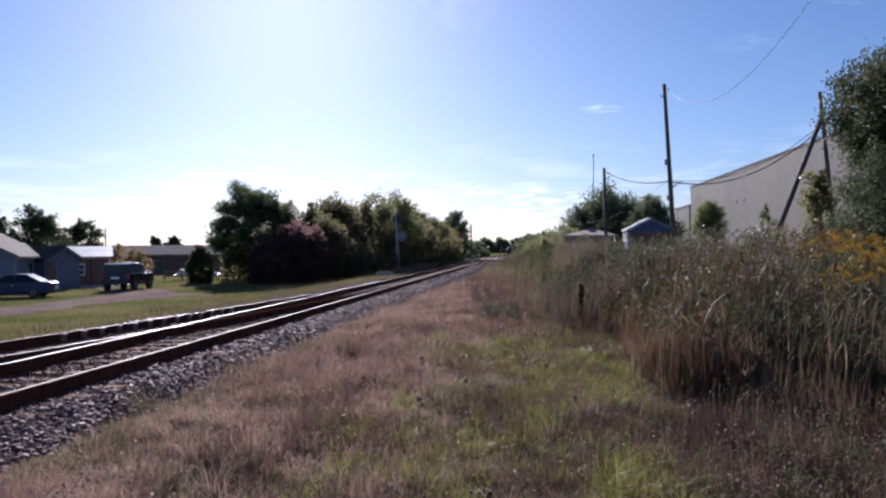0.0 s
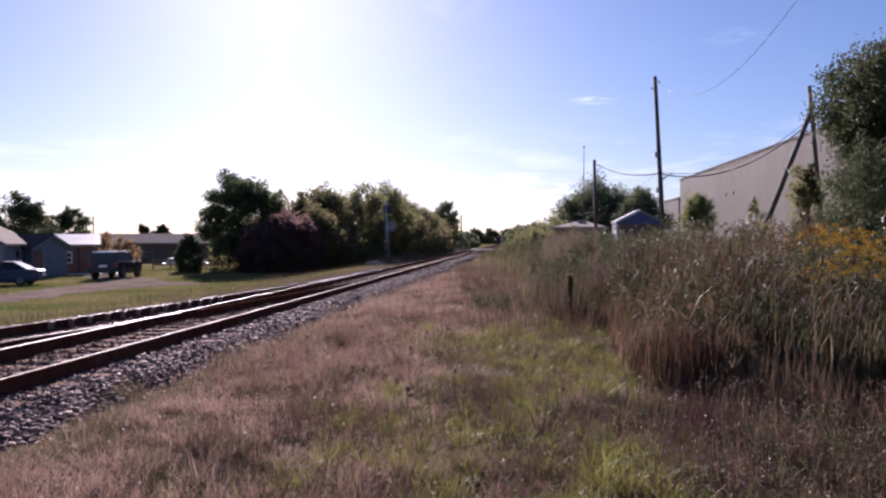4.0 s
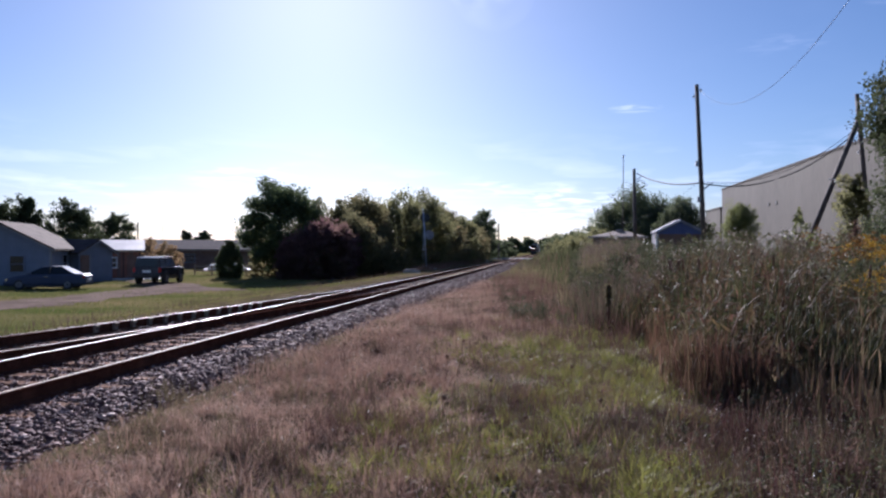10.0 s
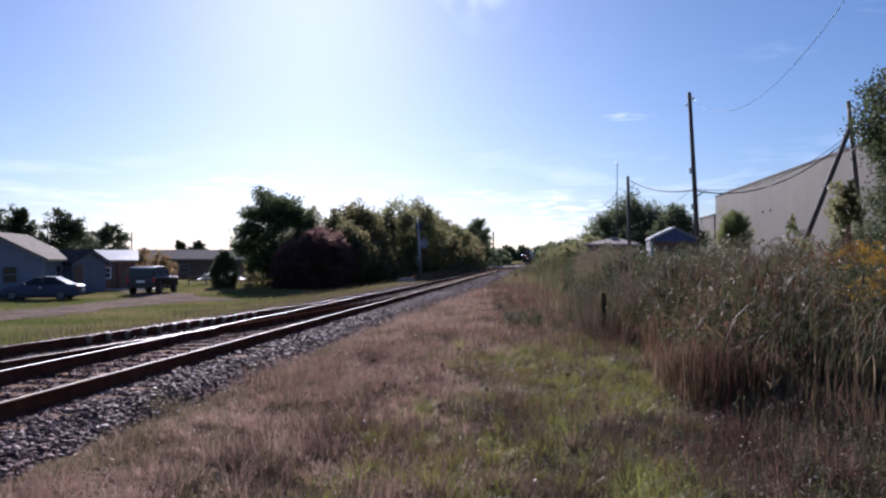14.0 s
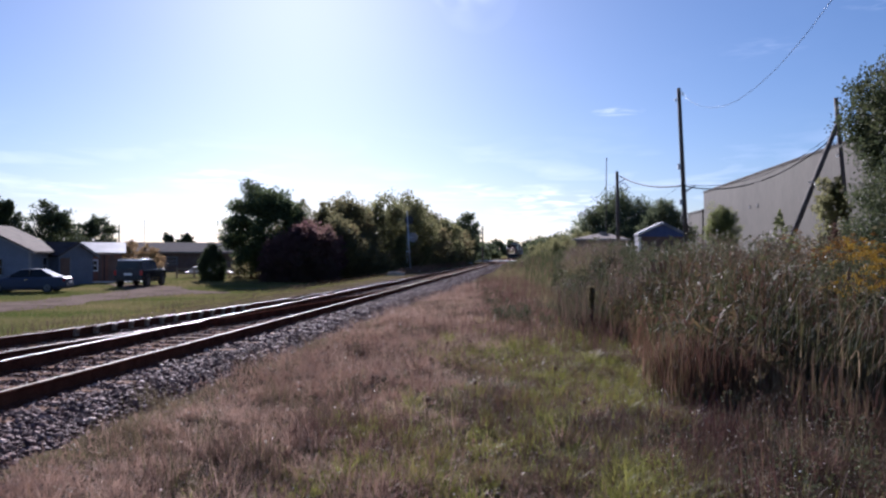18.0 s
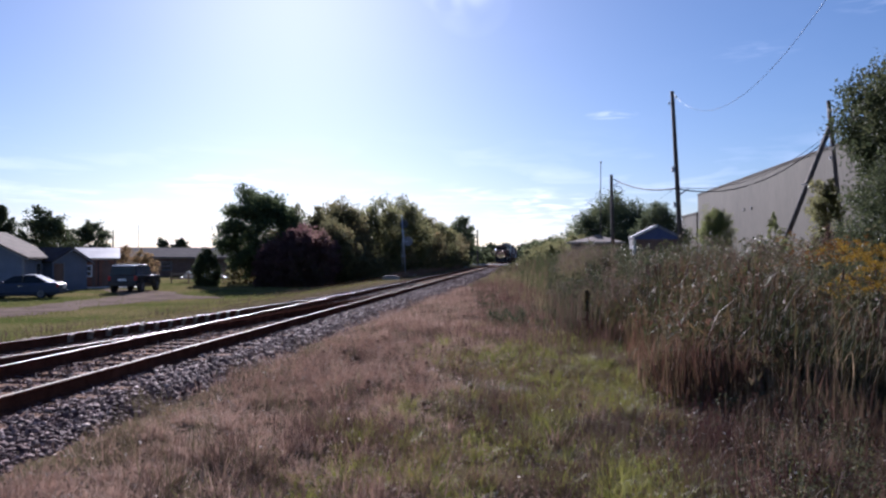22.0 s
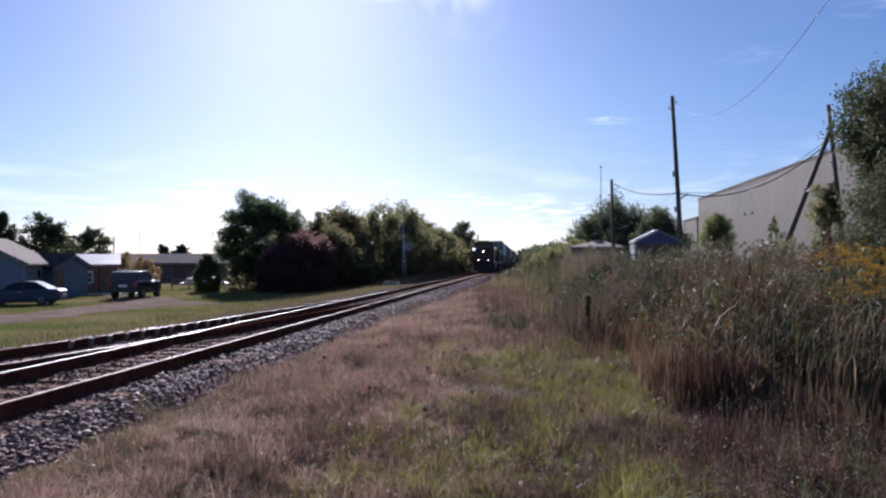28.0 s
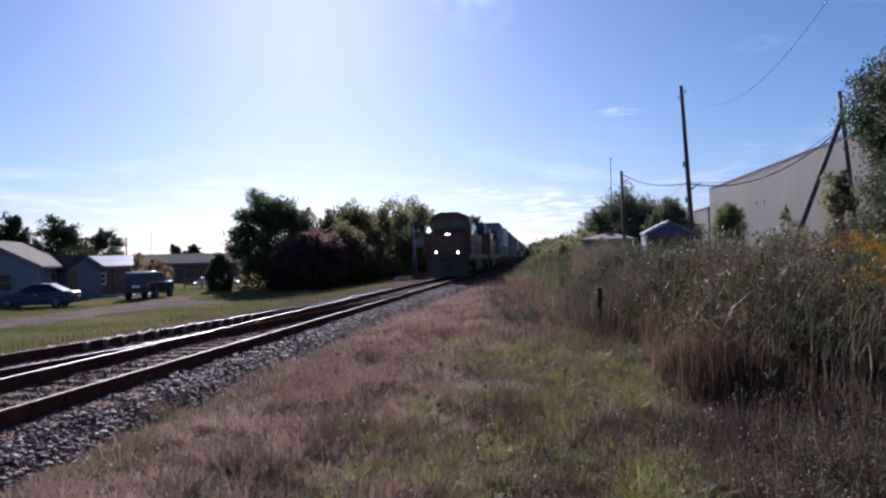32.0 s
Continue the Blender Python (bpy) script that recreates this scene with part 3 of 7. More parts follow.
# level crossing far up the line
tagged(part("crossing_road", box(-60, 25, 158, 166, -0.8, 0.262, 0.01), M_asphalt), "pale worn road crossing the track on the level", "road", kind="structure")


# ---- vegetation ----
def blades(name, x, y, h, w, lean, material, label, category, segs=2, z0=None, curl=0.0, wind=(0.0, 0.0), parent=None, turn=None):
    """Tapered, bending blades standing on the land, all in one mesh."""
    n = len(x)
    z = land(x, y) if z0 is None else z0
    a = rng.uniform(0, 6.283, n) if turn is None else turn
    lx, ly = np.cos(a) * lean * h + wind[0] * h, np.sin(a) * lean * h + wind[1] * h
    f = rng.uniform(0, 3.1416, n)
    ux, uy = np.cos(f), np.sin(f)
    rows = []
    for k in range(segs + 1):
        t = k / segs
        cx, cy = x + lx * t ** 1.8, y + ly * t ** 1.8
        cz = z - 0.03 + h * t - curl * np.hypot(lx, ly) * t ** 3
        half = w / 2 * (1 - 0.88 * t ** 1.6)
        rows.append(np.stack([np.stack([cx - ux * half, cy - uy * half, cz], -1), np.stack([cx + ux * half, cy + uy * half, cz], -1)], 1))
    V = np.stack(rows, 1).reshape(-1, 3)
    base = (np.arange(n) * 2 * (segs + 1))[:, None]
    F = np.concatenate([base + np.array([2 * k, 2 * k + 1, 2 * k + 3, 2 * k + 2]) for k in range(segs)], 1).reshape(-1, 4)
    ob = link_mesh(name, V, F, material, parent)
    return tagged(ob, label, category, kind="stuff") if parent is None else ob


def leaf_cloud(centres, radii, per, size, flat=0.8):
    """Leaf quads round the clumps of a crown: vertices and faces."""
    C, Rr = np.repeat(np.array(centres), per, 0), np.repeat(np.array(radii), per)
    n = len(C)
    d = rng.normal(size=(n, 3))
    d /= np.linalg.norm(d, axis=1)[:, None]
    p = C + d * (Rr * np.abs(rng.normal(0.55, 0.32, n)))[:, None] * np.array([1, 1, flat])
    u = rng.normal(size=(n, 3))
    u /= np.linalg.norm(u, axis=1)[:, None]
    v = np.cross(u, rng.normal(size=(n, 3)))
    v /= np.linalg.norm(v, axis=1)[:, None]
    s = (size * rng.uniform(0.6, 1.4, n))[:, None]
    V = np.stack([p - u * s, p + v * s * 0.55, p + u * s, p - v * s * 0.55], 1).reshape(-1, 3)
    return V, np.arange(4 * n).reshape(-1, 4)


def field(x, y, s, seed=0.0):
    """Soft patches between 0 and 1."""
    v = np.sin(x * s + seed) * np.cos(y * s * 0.8 + 1.7 * seed) + 0.6 * np.sin(x * s * 2.1 + y * s * 1.3 + seed * 3) + 0.4 * np.cos(x * s * 3.7 - y * s * 2.9)
    return np.clip(0.5 + v / 3.0, 0, 1)


def low_edge(x, y):
    """Up the line the weeds stay low beside the track and rise away from it, over head height before the sheds."""
    k = smooth(13, 27, y)
    return (1 - k * (1 - np.clip(0.32 + 0.3 * (x - reed_edge(y)), 0.32, 1.05))) * (1 + 0.14 * smooth(0.05, 0.085, x / y) * smooth(15, 28, y) * (1 - smooth(34, 48, y)) * (1 - 0.75 * smooth(0.11, 0.14, x / y))) * (1 - 0.06 * smooth(0.05, 0.08, x / y) * (1 - smooth(0.16, 0.2, x / y)) * smooth(17, 25, y))


def reed_edge(y):
    """Where the reed bed begins, on the right of the grass."""
    return np.interp(y, [8.0, 8.6, 9.2, 13, 19, 30, 60, 120, 220], [6.0, 3.7, 1.75, 1.95, 1.6, 0.3, -1.9, -2.6, -3.2])


def reed_depth(x, y):
    """How far a point lies inside the reed bed, from its side or its front."""
    return np.minimum((x - reed_edge(np.maximum(y, 9.2))) * 1.9, np.where(y < 12, (y - np.interp(x, [1.7, 3.7, 6.0], [9.2, 8.6, 8.0])) * 1.2, 9.0))


M_deadweed = leaf_mat("dead_weed_tangle", [(0.05, 0.024, 0.025), (0.085, 0.042, 0.038), (0.078, 0.068, 0.036), (0.19, 0.12, 0.088)], 0.3, 0.6, 2.2, 0.1)
M_drystraw = leaf_mat("pale_dry_straw", [(0.28, 0.2, 0.14), (0.42, 0.33, 0.24), (0.55, 0.46, 0.36)], 0.3, 0.6, 0.8, 0.15)
M_foot = leaf_mat("russet_weed", [(0.11, 0.056, 0.045), (0.17, 0.098, 0.072), (0.15, 0.13, 0.062), (0.33, 0.235, 0.15)], 0.4, 0.65, 1.6, 0.06)
M_stemred = leaf_mat("reddish_reed_stem", [(0.08, 0.043, 0.034), (0.115, 0.069, 0.048), (0.18, 0.125, 0.08)], 0.2, 0.6, 0.9, 0.06)
M_front = leaf_mat("tan_reed_foot", [(0.15, 0.1, 0.075), (0.18, 0.16, 0.085), (0.32, 0.26, 0.17)], 0.2, 0.8, 1.4, 0.05)
M_brush = leaf_mat("dry_brush", [(0.14, 0.08, 0.065), (0.22, 0.14, 0.1), (0.2, 0.18, 0.09)], 0.4, 0.7, 0.4, 0.1)
M_leafF = leaf_mat("leaf_deep_green", [(0.06, 0.075, 0.038), (0.09, 0.115, 0.05), (0.135, 0.155, 0.065)], 0.5, 0.7, spec=0.1)
M_leafG = leaf_mat("leaf_shaded_green", [(0.035, 0.045, 0.024), (0.06, 0.074, 0.034), (0.11, 0.115, 0.052)], 0.42, 0.65, spec=0.12)
M_edge = leaf_mat("edge_weed", [(0.08, 0.055, 0.042), (0.13, 0.11, 0.055), (0.2, 0.15, 0.1)], 0.35, 0.7, 0.9, 0.1)
M_tanleaf = leaf_mat("autumn_tan_leaf", [(0.17, 0.11, 0.06), (0.26, 0.18, 0.09), (0.26, 0.22, 0.1)], 0.5, 0.7, spec=0.1)
M_slope = leaf_mat("olive_tan_grass", [(0.11, 0.075, 0.055), (0.15, 0.12, 0.068), (0.17, 0.16, 0.075), (0.27, 0.2, 0.135)], 0.45, 0.7, 0.25, 0.05)
M_slopedark = leaf_mat("dark_weed_grass", [(0.06, 0.038, 0.036), (0.085, 0.06, 0.045), (0.075, 0.075, 0.04), (0.15, 0.1, 0.08)], 0.4, 0.7, 0.5, 0.05)
# dry tan grass along the ballast
x, y = scatter(60000, -4.15, 0.6, 4.2, 42, 1.75)
nx, ny = scatter(9000, -4.0, -0.6, 4.2, 8.0, 1.0)
x, y = np.concatenate([x, nx]), np.concatenate([y, ny])
keep = (rng.random(len(x)) < np.clip((x - shoulder(y) + 0.5) / 0.9, 0.04, 1)) & (x < reed_edge(y)) & (rng.random(len(x)) < np.clip(1.15 - (x + 2.1) / 1.9 + smooth(12, 19, y), 0.06, 1))
x, y = x[keep], y[keep]
h = rng.uniform(0.07, 0.34, len(x)) * (0.4 + 0.85 * field(x, y, 0.9, 1.0)) * (0.68 + 0.32 * smooth(6, 12, y))
blades("dry_grass", x, y, h, rng.uniform(0.003, 0.007, len(x)) * (1 + 0.05 * y), rng.uniform(0.1, 1.3, len(x)), M_dry, "dry tan feathery grass between the ballast and the meadow", "grass", 2, curl=0.3, wind=(0.05, -0.05))

x, y = scatter(2600, -3.6, 0.8, 4.6, 16, 1.3)
keep = (x > shoulder(y) + 0.1) & (rng.random(len(x)) < field(x, y, 1.7, 8.0) ** 2 * 1.6)
x, y = x[keep], y[keep]
blades("grass_stalks", x, y, rng.uniform(0.22, 0.55, len(x)) * (0.7 + 0.3 * smooth(5, 11, y)), rng.uniform(0.003, 0.006, len(x)), rng.uniform(0.03, 0.35, len(x)), M_brownweed, "thin reddish-brown seed stalks standing over the dry grass", "weeds", 3, curl=0.3)
cs = np.stack([x, y, land(x, y) + rng.uniform(0.16, 0.46, len(x))], -1)[::2]
V, F = leaf_cloud(cs, np.full(len(cs), 0.035), 7, 0.007, 1.6)
tagged(link_mesh("seed_sprays", V, F, M_brownweed), "fine reddish seed sprays over the dry grass", "weeds", kind="stuff")

# tussocks: tufts whose blades spread outwards from one root
def tussocks(cx, cy, per, h, spread, width, material, label, wind=(0.0, 0.0)):
    k = np.repeat(np.arange(len(cx)), per)
    turn = rng.uniform(0, 6.283, len(k))
    r = np.abs(rng.normal(0, 0.05, len(k)))
    big = (0.55 + 0.9 * rng.random(len(cx)))[k]
    x, y = cx[k] + np.cos(turn) * r * big, cy[k] + np.sin(turn) * r * big
    blades("tussocks", x, y, h * big * rng.uniform(0.4, 1.1, len(k)), width * rng.uniform(0.6, 1.4, len(k)) * (1 + 0.04 * y), spread * rng.uniform(0.15, 1.0, len(k)), material, label, "grass", 3, curl=0.35, wind=wind, turn=turn)


cx, cy = scatter(760, -3.7, 0.9, 4.6, 19, 1.5)
keep = (cx > shoulder(cy) + 0.15) & (cx < reed_edge(cy)) & (rng.random(len(cx)) < np.clip(1.1 - (cx + 2.1 + 1.6 * (field(cx, cy, 0.9, 7.0) - 0.5)) / 1.7 + 0.8 * smooth(12, 17, cy), 0.04, 1))
tussocks(cx[keep], cy[keep], 56, 0.23, 1.0, 0.004, M_dry, "tufts of dry tan grass bending outwards", (0.12, -0.08))
cx, cy = scatter(720, -1.9, 3.0, 4.6, 16, 1.4)
keep = (rng.random(len(cx)) < np.clip((cx + 1.8 + 1.6 * (field(cx, cy, 0.9, 7.0) - 0.5)) / 1.8, 0, 1)) & (cx < reed_edge(cy) - 0.1) & (cx < 0.16 * cy + 0.4) & (field(cx, cy, 1.5, 2.2) > 0.24)
tussocks(cx[keep], cy[keep], 56, 0.24, 1.0, 0.0055, M_green, "tufts of green grass in the clearing", (0.1, -0.1))
cx, cy = scatter(330, -2.8, 2.6, 4.7, 15, 1.3)
keep = (cx < reed_edge(cy) - 0.1) & (field(cx, cy, 1.9, 5.0) > 0.5)
tussocks(cx[keep], cy[keep], 44, 0.26, 0.9, 0.005, M_brownweed, "tufts of reddish-brown withered grass", (0.05, -0.05))
# long straws lying over the grass
x, y = scatter(1500, -3.4, 2.4, 4.6, 13.0, 1.2)
keep = x < reed_edge(y)
x, y = x[keep], y[keep]
blades("fallen_straw", x, y, rng.uniform(0.05, 0.11, len(x)), rng.uniform(0.003, 0.006, len(x)), rng.uniform(1.6, 4.0, len(x)), M_drystraw, "long pale straws lying over the grass", "straw", 3, curl=0.16)

# green grass in the clearing
x, y = scatter(115000, -2.6, 4.6, 4.0, 20, 1.6)
keep = (x < reed_edge(y) + 0.3) & (rng.random(len(x)) < np.clip((x + 1.8 + 1.6 * (field(x, y, 0.9, 7.0) - 0.5)) / 1.9, 0.04, 1)) & (rng.random(len(x)) < np.clip((field(x, y, 1.5, 2.2) - 0.22) * 3.2, 0.12, 1)) & (rng.random(len(x)) < np.clip(1 - (x - 0.16 * y - 0.2) / 0.6, 0.08, 1))
x, y = x[keep], y[keep]
h = rng.uniform(0.06, 0.22, len(x)) * (0.55 + 0.8 * field(x, y, 1.3, 4.0))
blades("green_grass", x, y, h, rng.uniform(0.004, 0.008, len(x)) * (1 + 0.04 * y), rng.uniform(0.15, 1.0, len(x)), M_green, "mixed green and yellowing meadow grass in the clearing", "grass", 2, curl=0.4, wind=(0.04, -0.06))

# brown dead weeds in the near right corner and under the reeds
x, y = scatter(38000, 0.4, 7.0, 4.0, 10.0, 1.1)
keep = (x < reed_edge(y) + 1.0) & (rng.random(len(x)) < 0.25 + field(x, y, 2.2, 2.0)) & (rng.random(len(x)) < np.clip((x - 0.13 * y) / 0.9, 0.02, 1))
x, y = x[keep], y[keep]
h = rng.uniform(0.05, 0.34, len(x)) * (0.3 + 1.1 * field(x, y, 1.9, 5.0))
blades("dead_weeds", x, y, h, rng.uniform(0.005, 0.012, len(x)), 0.1 + 1.3 * rng.random(len(x)) ** 2, M_deadweed, "tangled brown dead weeds at the foot of the reeds", "weeds", 3, curl=0.4)

# weed clumps at the edge of the ballast
tx, ty = np.repeat(np.array([-4.15, -3.7, -3.95, -3.3, -3.6, -2.9]), 110), np.repeat(np.array([7.9, 6.6, 10.2, 6.0, 12.6, 8.3]), 110)
x, y = tx + rng.normal(0, 0.13, len(tx)), ty + rng.normal(0, 0.16, len(tx))
blades("edge_weeds", x, y, rng.uniform(0.1, 0.42, len(x)), rng.uniform(0.004, 0.009, len(x)), rng.uniform(0.1, 0.6, len(x)), M_edge, "olive-brown weed clumps at the edge of the ballast", "weeds", 3, curl=0.4)

# single dead stalks standing up out of the tangle
x, y = scatter(700, 0.6, 5.2, 4.6, 9.2, 1.0)
keep = (x > 0.14 * y) & (x < reed_edge(y) + 0.4)
x, y = x[keep], y[keep]
blades("dead_stalks", x, y, rng.uniform(0.15, 0.5, len(x)), rng.uniform(0.005, 0.01, len(x)), rng.uniform(0.02, 0.3, len(x)), M_deadweed, "upright brown stalks in front of the reeds", "weeds", 3, curl=0.4)
x, y = scatter(500, 0.8, 5.2, 4.8, 9.2, 1.0)
keep = (x > 0.14 * y) & (x < reed_edge(y) + 0.4)
x, y = x[keep], y[keep]
blades("fallen_straw", x, y, rng.uniform(0.06, 0.2, len(x)), rng.uniform(0.005, 0.009, len(x)), rng.uniform(0.8, 3.0, len(x)), M_straw, "pale broken straws lying in the dead weeds", "straw", 3, curl=0.2)

# taller reddish weeds beyond the clearing
x, y = scatter(13000, -3.0, 2.2, 14, 46, 1.5)
keep = (x < reed_edge(y) + 0.4) & (rng.random(len(x)) < np.clip(1 - (reed_edge(y) - x) / 3.2, 0.06, 1))
x, y = x[keep], y[keep]
h = rng.uniform(0.2, 0.75, len(x)) * (0.4 + 0.8 * field(x, y, 0.9, 6.0))
blades("reddish_weeds", x, y, h, rng.uniform(0.008, 0.016, len(x)) * (1 + 0.02 * y), rng.uniform(0.05, 0.45, len(x)), M_brownweed, "knee-high reddish-brown weeds in front of the reed bed", "weeds", 3)

# the reed bed
def reeds(n, y0, y1, depth, power, hs, ws, material, label, seed):
    y = y0 + (y1 - y0) * rng.random(n) ** power
    x = reed_edge(y) + rng.random(n) ** 1.3 * depth + rng.normal(0, 0.3, n) * np.clip(depth / 3, 0.5, 1)
    h = rng.uniform(*hs, n) * (0.82 + 0.3 * field(x, y, 0.8, seed)) * np.clip(0.34 + reed_depth(x, y) * 0.2, 0.28, 1.0) * low_edge(x, y)
    return blades("reed_bed", x, y, h, rng.uniform(*ws, n) * (1 + 0.015 * y), 0.02 + 0.3 * rng.random(n) ** 1.8, material, label, "reeds", 3, curl=0.7, wind=(0.02, -0.01))


def cattails(clumps, per, bx, by, h, w, arch, material, label, wind=0.25):
    """Clumps of long flat leaves that rise together, fan out and bend over at the top, all in one mesh."""
    n = clumps * per
    k = np.repeat(np.arange(clumps), per)
    fan = rng.uniform(0, 6.283, n)
    out = np.abs(rng.normal(0, 0.06, n))
    x, y = bx[k] + np.cos(fan) * out, by[k] + np.sin(fan) * out
    length = h[k] * rng.uniform(0.55, 1.08, n)
    turn = np.where(rng.random(n) < 0.72, wind + rng.normal(0, 0.75, n), fan)
    tilt = np.abs(rng.normal(0.06, 0.08, n))
    droop = arch * rng.uniform(0.15, 1.0, n) ** 1.6 * 2.1
    knee = rng.uniform(0.4, 0.8, n)
    twist = turn + 1.5708 + rng.normal(0, 0.5, n)
    ux, uy = np.cos(twist), np.sin(twist)
    width = rng.uniform(*w, n) * (1 + 0.012 * y)
    segs = 6
    px, py, pz = x.copy(), y.copy(), land(x, y) - 0.03
    rows = []
    for a in range(segs + 1):
        t = a / segs
        half = width / 2 * (0.55 + 0.45 * min(1, t * 3)) * min(1.0, (1 - t) * 3.2 + 0.06)
        rows.append(np.stack([np.stack([px - ux * half, py - uy * half, pz], -1), np.stack([px + ux * half, py + uy * half, pz], -1)], 1))
        mid = t + 0.5 / segs
        ang = tilt + droop * np.clip((mid - knee) / (1 - knee), 0, 1) ** 0.8
        px, py, pz = px + np.cos(turn) * np.sin(ang) * length / segs, py + np.sin(turn) * np.sin(ang) * length / segs, pz + np.cos(ang) * length / segs
    V = np.stack(rows, 1).reshape(-1, 3)
    base = (np.arange(n) * 2 * (segs + 1))[:, None]
    F = np.concatenate([base + np.array([2 * a, 2 * a + 1, 2 * a + 3, 2 * a + 2]) for a in range(segs)], 1).reshape(-1, 4)
    return tagged(link_mesh("reed_bed", V, F, material), label, "reeds", kind="stuff")


def bed_spots(n, y0, y1, depth, power, side=1.4):
    y = y0 + (y1 - y0) * rng.random(n) ** power
    x = reed_edge(y) + rng.random(n) ** side * depth + rng.normal(0, 0.2, n)
    return x, y


def bed_tall(x, y, lo, hi, seed):
    """Leaf length by place: shorter at the rim, uneven in patches."""
    return rng.uniform(lo, hi, len(x)) * (0.74 + 0.36 * field(x, y, 1.5, seed)) * np.clip(0.42 + reed_depth(x, y) * 0.22, 0.36, 1.0) * low_edge(x, y) * (1 - 0.22 * smooth(0.27, 0.36, x / y))


M_cat = leaf_mat("cattail_leaf", [(0.095, 0.042, 0.03), (0.054, 0.046, 0.024), (0.063, 0.072, 0.03), (0.093, 0.09, 0.036), (0.185, 0.12, 0.055)], 0.32, 0.6, patch=1.3, spec=0.07)
M_catdry = leaf_mat("dry_cattail_leaf", [(0.07, 0.033, 0.026), (0.115, 0.061, 0.042), (0.1, 0.077, 0.04), (0.21, 0.13, 0.08)], 0.35, 0.65, patch=1.3, spec=0.06)
x, y = bed_spots(1250, 9.0, 24, 6.0, 1.15)
cattails(1250, 9, x, y, bed_tall(x, y, 1.45, 2.3, 1.0), (0.006, 0.021), 0.75, M_cat, "dense green and yellowing cattail leaves bent over at the top")
x, y = bed_spots(700, 8.8, 22, 4.0, 1.2)
cattails(700, 8, x, y, bed_tall(x, y, 1.2, 2.2, 3.0), (0.006, 0.016), 0.7, M_catdry, "brown dead cattail leaves along the edge of the reed bed")
y = 7.7 + 2.1 * rng.random(360)
x = np.interp(y, [7.7, 8.6, 9.8], [4.4, 3.0, 2.2]) + 3.4 * rng.random(360) ** 1.2
cattails(360, 9, x, y, rng.uniform(0.6, 1.35, 360) * (0.75 + 0.35 * field(x, y, 2.6, 7.0)), (0.007, 0.02), 1.1, M_cat, "lower tier of arching green cattail leaves at the front of the reed bed")
y = 7.9 + 4.0 * rng.random(190)
x = np.interp(y, [7.9, 8.6, 9.2, 12], [4.6, 3.0, 1.7, 1.9]) + 3.6 * rng.random(190)
cattails(190, 5, x, y, rng.uniform(0.4, 1.7, 190), (0.006, 0.014), 1.1, M_straw, "pale dead leaves at the front of the reed bed")
reeds(2000, 9.0, 18, 1.6, 1.3, (0.8, 1.7), (0.006, 0.012), M_stemred, "reddish dead stems along the edge of the reed bed", 8.0)
y = 8.4 + 5.0 * rng.random(2600) ** 1.3
x = reed_edge(np.maximum(y, 9.2)) - 0.25 + 1.3 * rng.random(2600)
blades("reed_bed", x, y, rng.uniform(0.2, 0.95, 2600) * (0.6 + 0.6 * field(x, y, 2.0, 1.0)), rng.uniform(0.006, 0.013, 2600), 0.02 + 0.45 * rng.random(2600) ** 2, M_catdry, "short brown stems and leaves along the foot of the reed bed", "reeds", 3, curl=0.5)
# broken and withered leaf pieces caught among the standing leaves
def leaf_bits(n, size, material, label, y0=8.6, y1=20.0, depth=5.0, low=0.15, high=1.75, upright=1.1):
    y = y0 + (y1 - y0) * rng.random(n) ** 1.4
    x = reed_edge(np.maximum(y, 9.0)) + depth * rng.random(n) ** 1.3
    z = land(x, y) + (low + (high - low) * rng.random(n)) * np.clip(0.45 + reed_depth(x, y) * 0.2, 0.4, 1.0) * low_edge(x, y) * (1 - 0.2 * smooth(0.27, 0.36, x / y))
    p = np.stack([x, y, z], -1)
    u = rng.normal(size=(n, 3)) * np.array([0.8, 0.8, upright])
    u /= np.linalg.norm(u, axis=1)[:, None]
    v = np.cross(u, rng.normal(size=(n, 3)))
    v /= np.linalg.norm(v, axis=1)[:, None]
    a = (size * rng.uniform(0.5, 1.6, n))[:, None]
    V = np.stack([p - u * a, p + v * a * 0.16, p + u * a, p - v * a * 0.16], 1).reshape(-1, 3)
    tagged(link_mesh("leaf_bits", V, np.arange(4 * n).reshape(-1, 4), material), label, "dead leaves", kind="stuff")


y = 6.9 + 2.9 * rng.random(3900)
x = np.interp(y, [6.9, 8.0, 9.1], [3.2, 2.4, 1.4]) + 3.4 * rng.random(3900) ** 1.3
blades("dead_weeds", x, y, rng.uniform(0.15, 0.62, 3900) * (0.35 + 0.9 * field(x, y, 2.4, 4.0)), rng.uniform(0.005, 0.011, 3900), 0.05 + 0.6 * rng.random(3900) ** 2, M_foot, "russet and tan dead weeds along the front of the reed bed", "weeds", 3, curl=0.5)
y = 8.0 + 1.5 * rng.random(3600)
x = np.interp(y, [8.0, 8.6, 9.5], [4.4, 2.9, 1.7]) - 0.35 + 2.2 * rng.random(3600) ** 1.6
cattails(450, 8, x[::8], y[::8], rng.uniform(0.35, 0.95, 450), (0.006, 0.013), 1.0, M_foot, "short tan and russet leaves along the foot of the reed bed")
leaf_bits(9000, 0.075, M_cat, "broken green leaf pieces among the reeds")
leaf_bits(7000, 0.06, M_catdry, "withered brown leaf pieces among the reeds")
leaf_bits(5200, 0.11, M_foot, "hanging tan dead leaves low down in the reeds", 8.3, 10.8, 4.6, 0.1, 1.0, 4.0)
leaf_bits(2600, 0.09, M_straw, "bleached dead leaves low down in the reeds", 8.3, 10.2, 4.2, 0.05, 0.8, 4.0)
leaf_bits(900, 0.035, M_straw, "pale dead leaf ends among the reeds", low=0.5)

